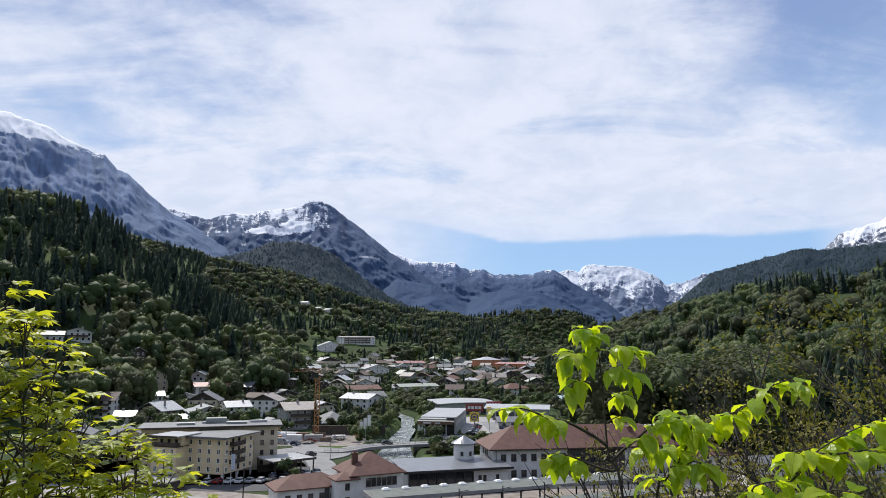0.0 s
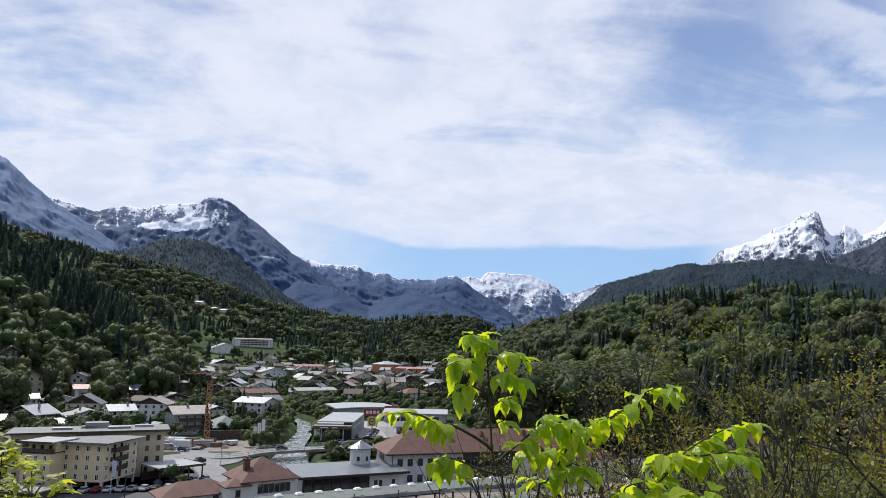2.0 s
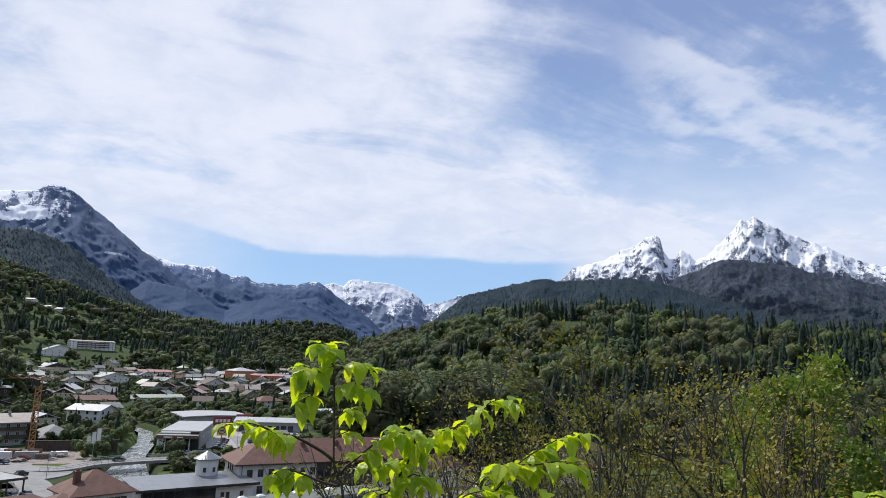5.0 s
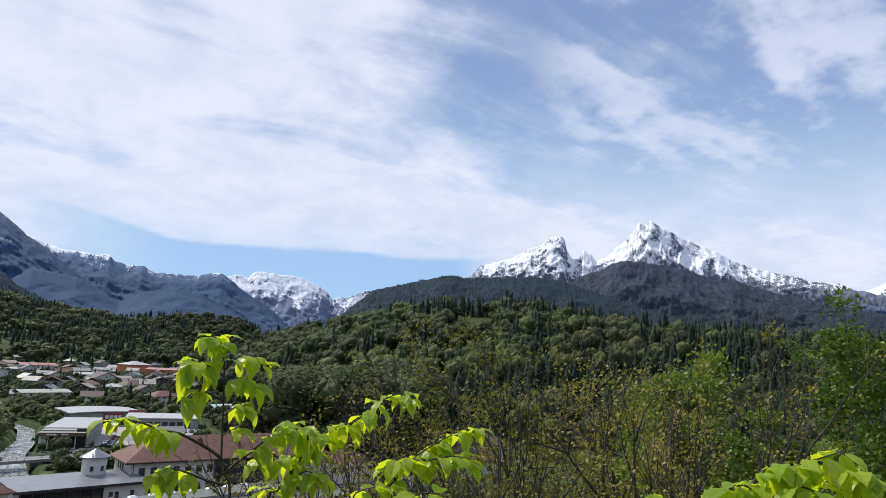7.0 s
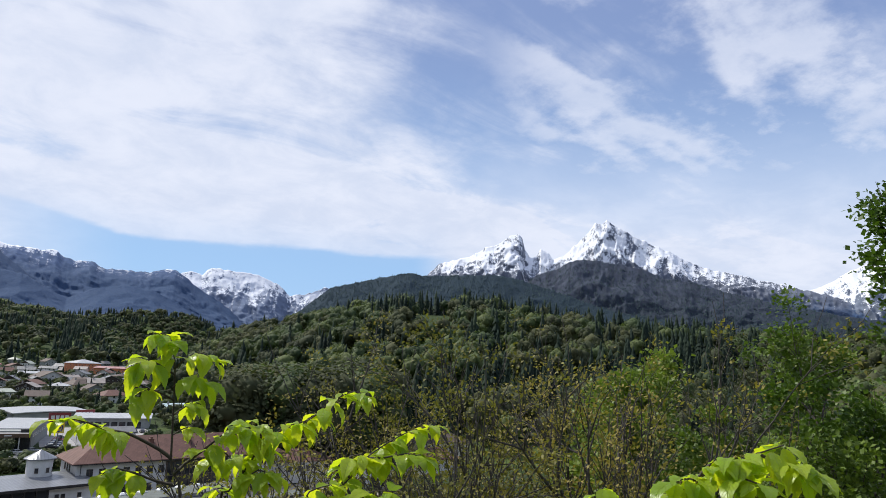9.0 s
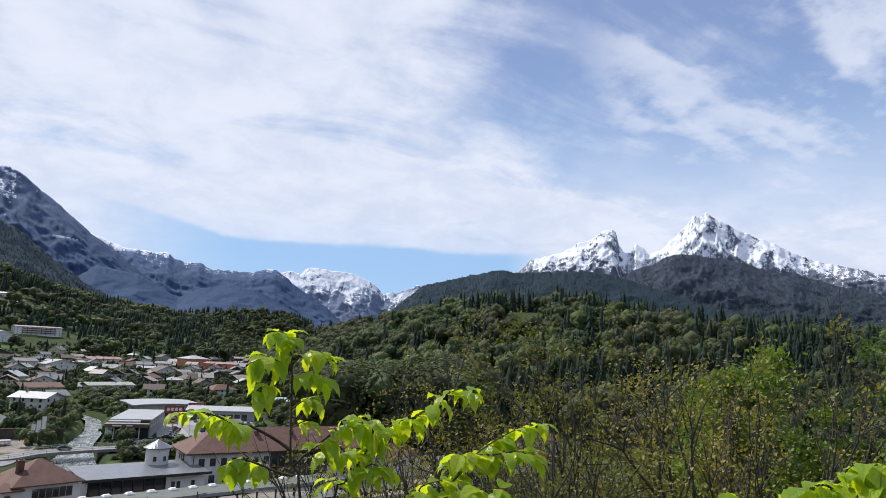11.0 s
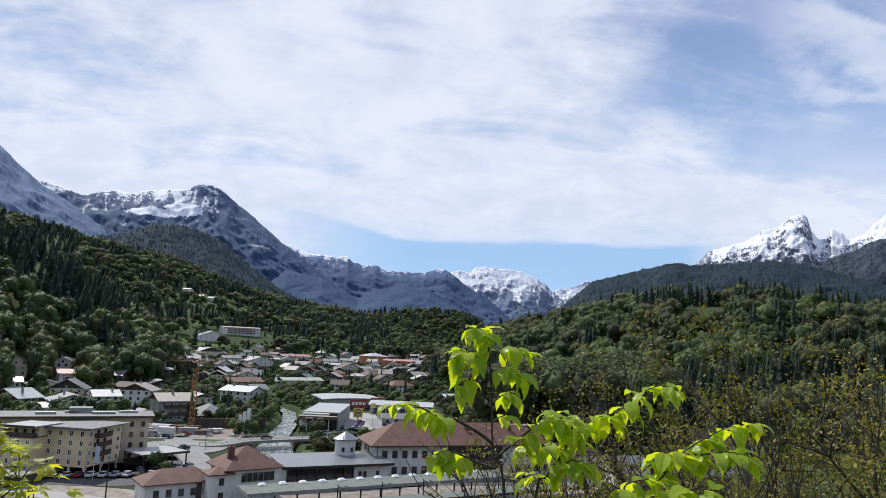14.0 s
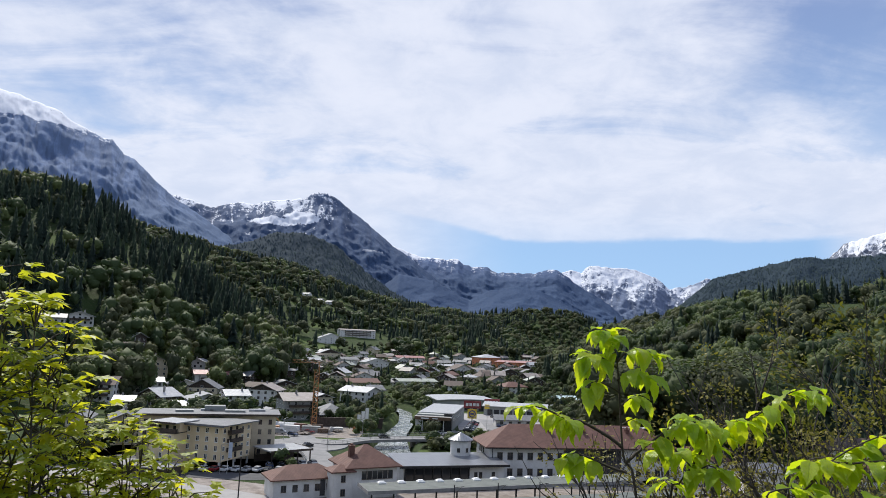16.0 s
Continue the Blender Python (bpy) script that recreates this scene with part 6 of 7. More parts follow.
pole(-44.5, 158.5, 9.0, "thick dark pole beside the station road")
for k in range(7):
    pole(-6 + 9.5 * k, 145.5 + 3.6 * k, 6.6, "dark overhead line pole beside the tracks", 2.2)
for k, (x, y) in enumerate(((-57, 184), (-36, 226), (-55, 247), (-28, 254), (14, 275), (20, 300))):
    lamp = base("street_lamp", x, y, 30 * k, None, "slim grey street lamp", "street lamp", "street lamps")
    Shape().tube(0, 0, 0, 7.5, 0.09, 0.06, 8).part("post", STEEL, lamp)
    Shape().beam((0, 0, 7.5), (1.3, 0, 7.8), 0.08).box(1.0, 1.7, -0.14, 0.14, 7.7, 7.85).part("head", STEEL, lamp)
flag = base("flag_pole", -55.5, 185.5, 0, 0, "white flag pole before the yellow hotel", "flag pole")
Shape().tube(0, 0, 0, 8.5, 0.08, 0.05, 8).part("pole", FRAME_WHITE, flag)
Shape().box(0.08, 1.0, -0.02, 0.02, 4.0, 8.0).part("cloth", plain("pale_blue_cloth", (0.35, 0.42, 0.55), (0.5, 0.55, 0.65), 2.0, 0.9), flag)


# ---- trees and shrubs close by ----
def leaf_cloud(points, away, size, rng, droop=0.5, slim=0.6):
    """Small folded leaves at the points, facing roughly away from the twigs."""
    p = np.asarray(points, float)
    k = len(p)
    g = np.random.RandomState(rng.randrange(10 ** 6))
    d = np.asarray(away, float) + g.normal(0, 0.55, (k, 3)) - np.array([0, 0, droop])
    d /= np.linalg.norm(d, axis=1, keepdims=True) + 1e-9
    s = np.cross(d, g.normal(0, 0.55, (k, 3)) + np.array([0, 0, 1.0]))
    s /= np.linalg.norm(s, axis=1, keepdims=True) + 1e-9
    n = np.cross(s, d)
    L = (size * g.uniform(0.6, 1.25, k))[:, None]
    w = L * slim * 0.5
    mid = p + d * L * 0.5 + n * L * 0.12
    v = np.stack([p, mid + s * w - n * L * 0.1, p + d * L - n * L * 0.12, mid - s * w - n * L * 0.1], 1).reshape(-1, 3)
    i = np.arange(k)[:, None] * 4
    f = np.concatenate([i + [[0, 1, 2]], i + [[0, 2, 3]]], 0)
    return v, f


class Limbs:
    """Tapered round branches gathered into one mesh."""

    def __init__(self, sides=6):
        self.v, self.f, self.sides = [], [], sides

    def limb(self, line, r0, r1):
        n, k = self.sides, len(line)
        start = len(self.v)
        for i, p in enumerate(line):
            d = (line[min(i + 1, k - 1)] - line[max(i - 1, 0)]).normalized()
            u = d.orthogonal().normalized()
            w = d.cross(u)
            r = r0 + (r1 - r0) * i / (k - 1)
            for j in range(n):
                a = 6.28319 * j / n
                self.v.append(tuple(p + (u * math.cos(a) + w * math.sin(a)) * r))
        for i in range(k - 1):
            for j in range(n):
                q = start + i * n
                self.f.append((q + j, q + (j + 1) % n, q + n + (j + 1) % n, q + n + j))

    def part(self, name, mat, parent):
        return mesh_object(name, np.array(self.v), np.array(self.f), mat, True, parent)


def grow(limbs, tips, rng, p, d, length, radius, level, lift, spread, forks=(3, 4)):
    """One limb with its side branches; the twigs end in tips."""
    line, q, h = [p.copy()], p.copy(), d.copy()
    steps = 5
    for _ in range(steps):
        h = (h + Vector((rng.gauss(0, 0.13), rng.gauss(0, 0.13), rng.gauss(lift, 0.08)))).normalized()
        q = q + h * (length / steps)
        line.append(q.copy())
    limbs.limb(line, radius, max(radius * 0.35, 0.004))
    if level == 0:
        for a in line[1:]:
            tips.append((a, h))
        return
    for k in range(rng.randint(*forks)):
        t = rng.uniform(0.35, 1.0)
        i = min(int(t * steps), steps - 1)
        at = line[i].lerp(line[i + 1], t * steps - i)
        side = (h.orthogonal().normalized() * math.cos(k * 2.4 + rng.uniform(0, 1)) + h.cross(h.orthogonal()).normalized() * math.sin(k * 2.4 + rng.uniform(0, 1)))
        grow(limbs, tips, rng, at, (h + side * spread * rng.uniform(0.7, 1.3)).normalized(), length * rng.uniform(0.5, 0.72), radius * 0.5, level - 1, lift, spread, forks)
    grow(limbs, tips, rng, q, h, length * 0.6, radius * 0.35, level - 1, lift, spread, forks)


def tree(name, label, x, y, h, leaf_mat, leaves, size, seed, stems=1, spread=0.8, lift=0.06, levels=3, scatter_r=0.35, droop=0.4, z=None, lean=(0, 0), slim=0.6, category="tree", bark=None, tufted=0.4, thick=1.0):
    """A broadleaf tree or shrub: forked trunk and limbs, and a crown of single leaves at the twigs."""
    rng = random.Random(seed)
    top = base(name, x, y, 0, z, label, category)
    limbs, tips = Limbs(6 if levels < 4 else 5), []
    for k in range(stems):
        a = 6.283 * k / stems + rng.uniform(0, 1)
        d = Vector((math.cos(a) * (0.28 if stems > 1 else 0.05) + lean[0], math.sin(a) * (0.28 if stems > 1 else 0.05) + lean[1], 1)).normalized()
        p = Vector((math.cos(a), math.sin(a), 0)) * (0.25 if stems > 1 else 0) - Vector((0, 0, 0.3))
        grow(limbs, tips, rng, p, d, h * (0.48 if stems > 1 else 0.5), h * thick * (0.0105 if stems > 1 else 0.014), levels, lift, spread)
    high = max(t[0].z for t in tips)
    fit = h / high
    limbs.v = [(a, b, c * fit) for a, b, c in limbs.v]
    limbs.part("trunk", bark or M_BARK, top)
    pts, away = [], []
    tufts = rng.sample(tips, max(12, int(len(tips) * tufted)))
    for _ in range(leaves):
        p, d = tufts[rng.randrange(len(tufts))]
        o = Vector((rng.gauss(0, 1), rng.gauss(0, 1), rng.gauss(0, 0.8))) * scatter_r
        pts.append((p.x + o.x, p.y + o.y, p.z * fit + o.z))
        away.append(tuple((d + o.normalized() * 0.6).normalized()))
    v, f = leaf_cloud(pts, away, size, rng, droop, slim)
    tri_object("crown", v, f, leaf_mat, top)
    return top


M_FRESH = foliage("fresh_leaves", (0.060, 0.112, 0.016), (0.13, 0.205, 0.030), (0.175, 0.235, 0.042), 0.32, 0.5, 0.35)
M_BROWNBUD = foliage("brown_buds", (0.13, 0.13, 0.03), (0.26, 0.235, 0.05), (0.32, 0.255, 0.065), 0.35, 0.6, 0.8)
M_TWIG = plain("grey_twigs", (0.032, 0.027, 0.022), (0.11, 0.096, 0.082), 9.0, 0.9, bump=0.5)


def slope_trees():
    # small bare trees just breaking leaf, on the slope below the viewpoint
    for k, (x, y, zt) in enumerate(((8.5, 9.9, 37.4), (7.5, 10.6, 36.9), (7.0, 12.2, 36.2), (6.0, 12.8, 35.6), (9.4, 9.0, 36.2), (4.9, 13.6, 34.9))):
        g = float(ground(x, y))
        tree("budding_tree", "slender half-bare tree with brownish opening leaves", x, y, zt - g, M_BROWNBUD, 6500, 0.078, 40 + k, stems=3, spread=0.62, lift=0.05, levels=3, scatter_r=0.13, droop=0.3, tufted=0.2, bark=M_TWIG, thick=1.3)
    for k, (x, y, zt) in enumerate(((18.8, 18.1, 37.0), (21.5, 18.0, 34.6))):
        g = float(ground(x, y))
        tree("maple_tree", "fresh green maple in young leaf on the slope", x, y, zt - g, M_FRESH, 20000, 0.15, 60 + k, stems=1, spread=0.7, lift=0.06, levels=3, scatter_r=0.28, tufted=0.14, slim=0.95, droop=0.2)
    tree("budding_tree", "tall half-bare tree with fine brown twigs", 48.8, 34.9, 40.0 - float(ground(48.8, 34.9)), M_OLIVE, 7000, 0.26, 71, stems=2, spread=0.7, levels=4, scatter_r=0.5, bark=M_TWIG)
    tree("maple_tree", "tall green maple at the edge of the slope", 25.7, 15.5, 39.2 - float(ground(25.7, 15.5)), M_FRESH, 16000, 0.16, 72, stems=1, spread=0.6, levels=3, scatter_r=0.28, slim=0.95, tufted=0.25, droop=0.2)
    tree("maple_tree", "tall dark green maple close to the viewpoint", 11.75, 3.6, 40.5 - float(ground(11.75, 3.6)), M_FRESH, 12000, 0.085, 73, stems=1, spread=0.48, levels=3, scatter_r=0.14, slim=0.95, tufted=0.3, droop=0.2)
    rng = random.Random(21)
    for k in range(26):
        az, r = rng.uniform(44, 68), rng.uniform(60, 150)
        x, y = r * math.sin(radians(az)), r * math.cos(radians(az))
        g = float(ground(x, y))
        lim = EYE + r * math.tan(radians(rng.uniform(-4.5, 0.5) + (az - 53) * 0.08)) - g
        h = min(rng.uniform(7, 15), max(lim, 3.0))
        mat, words = rng.choice(((M_FRESH, "fresh green broadleaf tree on the slope"), (M_BEECH, "green broadleaf tree on the slope"), (M_OLIVE, "olive budding tree on the slope"), (M_OLIVE, "olive budding tree on the slope")))
        tree("broadleaf_tree", words, x, y, h, mat, 4200, 0.24 + r * 0.0022, 100 + k, stems=rng.choice((1, 2)), spread=0.75, levels=3, scatter_r=h * 0.045, slim=0.95, tufted=0.25)
    # undergrowth that closes the slope between them
    for k in range(46):
        az, r = rng.uniform(25, 67), rng.uniform(17, 58)
        x, y = r * math.sin(radians(az)), r * math.cos(radians(az))
        g = float(ground(x, y))
        peak = float(np.interp(az, (25, 32, 40, 50, 66), (-12.0, -10.5, -8.5, -8.0, -4.5))) + rng.uniform(-6.0, 0.0)
        h = min(EYE + r * math.tan(radians(peak)) - g, 9.0)
        if h < 1.5:
            continue
        mat, words = rng.choice(((M_BROWNBUD, "twiggy brown-green bush in bud"), (M_OLIVE, "olive budding bush on the slope"), (M_FRESH if az > 42 else M_OLIVE, "leafy green bush on the slope")))
        tree("bush", words, x, y, h, mat, 2600, 0.07 + r * 0.0035, 200 + k, stems=3, spread=0.7, levels=2, scatter_r=0.12 + h * 0.03, slim=0.8, category="bush", bark=M_TWIG, tufted=0.22)
    # the group of tall broad crowns behind the station
    for k in range(22):
        az, r = 13.0 + 0.62 * k + rng.uniform(-0.5, 0.5), rng.uniform(232, 300)
        x, y = r * math.sin(radians(az)), r * math.cos(radians(az))
        g = float(ground(x, y))
        peak = float(np.interp(az, (12, 16, 19, 21, 23.5, 27), (-1.6, 0.2, 1.6, 1.7, 0.6, -0.6))) + rng.uniform(-0.7, 0.2)
        h = max(12.0, EYE + r * math.tan(radians(peak)) - g)
        h = min(h, 34)
        top = base("broadleaf_tree", x, y, 0, None, "tall broad olive-green tree in young leaf behind the station", "tree")
        limbs, tips = Limbs(6), []
        grow(limbs, tips, rng, Vector((0, 0, -0.5)), Vector((0, 0, 1)), h * 0.5, h * 0.015, 2, 0.06, 0.6)
        limbs.part("trunk", M_BARK, top)
        v, f = leafy_shape(rng, 1500, 0.046, 0.40, 12, 0.74)
        tri_object("crown", v * h, f, rng.choice((M_OLIVE, M_BEECH, M_OLIVE)), top)


slope_trees()


def garden_trees():
    rng = random.Random(33)
    crowns = [leafy_shape(rng, 110, 0.13, 0.42, 4) for _ in range(6)]
    spruces = [spruce_shape(rng) for _ in range(4)]
    homes = [(o.matrix_basis.translation.x, o.matrix_basis.translation.y) for o in scene.objects if o.parent is None and o.type == "EMPTY" and 130 < o.matrix_basis.translation.y]
    hx = np.array(homes)
    green, olive, dark = [], [], []
    for _ in range(5400):
        az = rng.uniform(-30, 11)
        r = rng.uniform(215, 1300)
        x, y = r * math.sin(radians(az)), r * math.cos(radians(az))
        if np.min(np.hypot(hx[:, 0] - x, hx[:, 1] - y)) < 9.0 or abs(x - float(river_x(y))) < 10.5 and y < 500:
            continue
        if (-60 < x < 75 and y < 300) or (-95 < x <= -60 and y < 226) or (-92 < x < -28 and 256 < y < 296) or (-15 < x < 62 and y < 425) or float(ground(x, y)) > 30:
            continue
        q = rng.random()
        (green if q < 0.47 else olive if q < 0.94 else dark).append((x, y, float(ground(x, y))))
    for y in np.arange(266, 480, 2.6):
        for side in (-1, 1):
            x = float(river_x(y)) + side * float(np.interp(y, (262, 300, 480), (9.5, 6.5, 6.0)) + rng.uniform(0, 9))
            if abs(y - 258) > 8 and not (x > -6 and y > 282):
                (green if rng.random() < 0.6 else olive).append((x, float(y), float(ground(x, y))))
    for _ in range(420):
        az, r = rng.uniform(8.5, 24), rng.uniform(235, 430)
        x, y = r * math.sin(radians(az)), r * math.cos(radians(az))
        if not (x < 64 and y > 290) and np.min(np.hypot(hx[:, 0] - x, hx[:, 1] - y)) > 11:
            (green if rng.random() < 0.4 else olive).append((x, y, float(ground(x, y))))
    for _ in range(22):
        x, y = rng.uniform(-6, 22), rng.uniform(236, 256)
        (green if rng.random() < 0.5 else olive).append((x, y, float(ground(x, y)) - 2.0))
    for x, y in ((-62, 205), (-44, 196), (-40, 191), (-30, 262), (-27, 296), (-31, 300), (-29, 288), (3, 246), (8, 250), (-3, 243), (14, 252)):
        green.append((x, y, float(ground(x, y))))
    scatter("garden_trees", "fresh green garden trees and bushes between the houses", green, [rng.uniform(3.5, 9) for _ in green], crowns, M_BEECH, rng)
    scatter("garden_trees", "olive budding garden trees between the houses", olive, [rng.uniform(3.5, 9) for _ in olive], crowns, M_OLIVE, rng)
    scatter("garden_spruces", "dark spruces between the houses", dark, [rng.uniform(8, 15) for _ in dark], spruces, M_CONIFER, rng)


garden_trees()


def slope_shrubs():
    """Low thickets that cover the slope below the viewpoint and the foot of the western hill."""
    rng = random.Random(51)
    crowns = [leafy_shape(rng, 130, 0.12, 0.5, 4) for _ in range(5)]
    green, olive = [], []
    for _ in range(900):
        az, r = rng.uniform(22, 70), rng.uniform(55, 245)
        x, y = r * math.sin(radians(az)), r * math.cos(radians(az))
        if y > 165 and x < 155:
            continue
        (green if rng.random() < 0.4 else olive).append((x, y, float(ground(x, y))))
    scatter("slope_shrubs", "green thicket on the slope below the viewpoint", green, [rng.uniform(2.5, 6.5) for _ in green], crowns, M_BEECH, rng)
    scatter("slope_shrubs", "olive budding thicket on the slope below the viewpoint", olive, [rng.uniform(2.5, 6.5) for _ in olive], crowns, M_OLIVE, rng)


slope_shrubs()


# ---- the sapling and bushes at the viewpoint ----
def lime_leaf_material():
    m, n = material("young_lime_leaf")
    uv = n.add("ShaderNodeUVMap").outputs[0]
    xyz = n.add("ShaderNodeSeparateXYZ", {0: uv})
    across, along = xyz.outputs[0], xyz.outputs[1]
    u = n.math("ABSOLUTE", n.math("SUBTRACT", across, 0.5))
    rib = n.math("FRACT", n.math("MULTIPLY", n.math("SUBTRACT", along, n.math("MULTIPLY", u, 0.55)), 9.0))
    vein = n.step(n.math("ABSOLUTE", n.math("SUBTRACT", rib, 0.5)), 0.40, 0.5)
    mid = n.step(u, 0.035, 0.0)
    line = n.math("MAXIMUM", vein, mid)
    rnd = n.add("ShaderNodeObjectInfo").outputs["Random"]
    spot = n.noise(n.add("ShaderNodeTexCoord").outputs["Object"], 60.0, 3.0, 0.6)
    col = n.mix(rnd, (0.24, 0.36, 0.025), (0.46, 0.55, 0.04))
    col = n.mix(n.math("MULTIPLY", spot, 0.5), col, (0.22, 0.33, 0.03))
    col = n.mix(n.math("MULTIPLY", line, 0.35), col, (0.34, 0.44, 0.08))
    glow = n.mix(n.math("MULTIPLY", line, 0.45), n.mix(rnd, (0.58, 0.80, 0.015), (0.92, 0.96, 0.03)), (0.46, 0.62, 0.015))
    finish(n, col, 0.36, bump=n.math("SUBTRACT", 1.0, line), strength=0.7, distance=0.004, through_light=(glow, 0.52), specular=0.5)
    return m


def leaf_mesh(name, rng, length, width, bend, fold, mat, rows=12):
    """One toothed, drooping leaf along +y, its face towards +z."""
    verts, faces, uvs = [], [], []
    y = z = 0.0
    for i in range(rows + 1):
        t = i / rows
        ang = -bend * t * t
        if i:
            y += length / rows * math.cos(ang)
            z += length / rows * math.sin(ang)
        half = width / 2 * (math.sin(math.pi * (t * 0.97 + 0.03) ** 0.72) ** 1.1) * (1 + (0.06 if i % 2 else -0.06))
        if i == rows:
            half = 0.0006
        for q in (-1, -0.5, 0, 0.5, 1):
            verts.append((q * half, y, z + abs(q) * half * fold - (abs(q) == 1) * half * 0.12 + 0.0016 * math.sin(i * 2.2 + q * 2)))
            uvs.append((0.5 + q / 2, t))
    for i in range(rows):
        for j in range(4):
            a = i * 5 + j
            faces.append((a, a + 1, a + 6, a + 5))
    me = bpy.data.meshes.new(name)
    me.from_pydata(verts, [], faces)
    layer = me.uv_layers.new(name="UVMap")
    for loop in me.loops:
        layer.data[loop.index].uv = uvs[loop.vertex_index]
    me.polygons.foreach_set("use_smooth", [True] * len(me.polygons))
    me.materials.append(mat)
    return me


def leaf_pose(p, d, n):
    """Base at p, blade along d, upper face towards n."""
    y = d.normalized()
    z = (n - y * n.dot(y)).normalized()
    x = y.cross(z)
    return Matrix(((x.x, y.x, z.x, p.x), (x.y, y.y, z.y, p.y), (x.z, y.z, z.z, p.z), (0, 0, 0, 1)))


LIME = lime_leaf_material()
LIME_LEAVES = [leaf_mesh("leaf", random.Random(k), 0.086 + 0.004 * k, 0.043 + 0.002 * (k % 3), 0.5 + 0.28 * k, 0.42 - 0.05 * k, LIME) for k in range(5)]
GREEN_TWIG = plain("young_bark", (0.03, 0.022, 0.015), (0.075, 0.055, 0.035), 60.0, 0.7, bump=0.4)


def sapling(label, root, lines, seed, scale=0.66):
    """A young tree: its branches, and single drooping leaves in twos and threes along the outer part of each."""
    rng = random.Random(seed)
    top = base("sapling", root[0], root[1], 0, None, label, "sapling")
    origin = top.matrix_basis.translation
    for points, r0, bare, gap in lines:
        line = smooth_line([Vector(p) - origin for p in points], 0.02)
        limbs = Limbs(6)
        limbs.limb(line, r0, 0.0012)
        limbs.part("branch", GREEN_TWIG, top)
        total = sum((b - a).length for a, b in zip(line, line[1:]))
        went, nextleaf, side = 0.0, total * bare, 1
        for k in range(len(line) - 1):
            a, b = line[k], line[k + 1]
            went += (b - a).length
            last = k == len(line) - 2
            if went < nextleaf and not last:
                continue
            nextleaf = went + gap * rng.uniform(0.36, 0.66)
            d = (b - a).normalized()
            flat = Vector((d.x, d.y, 0)).normalized() if abs(d.z) < 0.95 else Vector((1, 0, 0))
            across = Vector((-flat.y, flat.x, 0))
            for q in range(4 if last else rng.choice((3, 4, 4))):
                side = -side
                out = (across * side * rng.uniform(0.35, 1.1) + flat * rng.uniform(-0.6, 1.0) + Vector((0, 0, rng.uniform(-1.0, 0.2)))).normalized()
                face = Vector((out.x * 0.5 + rng.uniform(-0.3, 0.3), out.y * 0.5 + rng.uniform(-0.3, 0.3), 1.0))
                ob = new("leaf", rng.choice(LIME_LEAVES))
                ob.parent = top
                ob.matrix_basis = leaf_pose(b + out * 0.006, out, face) @ Matrix.Scale(scale * rng.uniform(0.68, 1.12), 4)
    return top


g1 = float(ground(0.46, 1.6))
sapling("young lime sapling with bright yellow-green drooping leaves", (0.46, 1.6), [
    ([(0.46, 1.6, g1), (0.42, 1.57, 35.2), (0.396, 1.563, 35.680), (0.376, 1.580, 35.751), (0.371, 1.585, 35.781), (0.369, 1.593, 35.843), (0.366, 1.599, 35.916), (0.363, 1.602, 35.972), (0.355, 1.604, 36.014), (0.344, 1.605, 36.041), (0.326, 1.608, 36.045)], 0.010, 0.955, 0.022),
    ([(0.371, 1.585, 35.781), (0.344, 1.593, 35.801), (0.282, 1.605, 35.833), (0.244, 1.611, 35.839), (0.203, 1.616, 35.856), (0.172, 1.619, 35.862), (0.148, 1.620, 35.858)], 0.0045, 0.40, 0.030),
    ([(0.379, 1.575, 35.728), (0.343, 1.583, 35.737), (0.288, 1.595, 35.758), (0.259, 1.599, 35.761), (0.241, 1.600, 35.752)], 0.0035, 0.5, 0.026),
    ([(0.376, 1.569, 35.750), (0.397, 1.568, 35.771), (0.432, 1.565, 35.799), (0.482, 1.558, 35.840), (0.517, 1.549, 35.847)], 0.004, 0.35, 0.032),
    ([(0.365, 1.605, 35.972), (0.383, 1.61, 35.992), (0.406, 1.614, 36.005), (0.429, 1.610, 36.004), (0.445, 1.606, 35.988)], 0.0025, 0.5, 0.028),
    ([(0.362, 1.598, 35.929), (0.379, 1.588, 35.947), (0.402, 1.578, 35.958), (0.420, 1.572, 35.944)], 0.0025, 0.5, 0.03),
    ([(0.364, 1.60, 35.957), (0.334, 1.592, 35.975), (0.305, 1.591, 35.987), (0.280, 1.595, 35.978)], 0.0025, 0.55, 0.03),
    ([(0.366, 1.598, 35.903), (0.339, 1.588, 35.917), (0.311, 1.589, 35.926), (0.293, 1.590, 35.909)], 0.0025, 0.55, 0.03),
    ([(0.369, 1.596, 35.872), (0.394, 1.610, 35.888), (0.410, 1.610, 35.897)], 0.002, 0.8, 0.03),
    ([(0.370, 1.593, 35.829), (0.390, 1.605, 35.839), (0.404, 1.607, 35.844)], 0.002, 0.95, 0.03),
], 5)
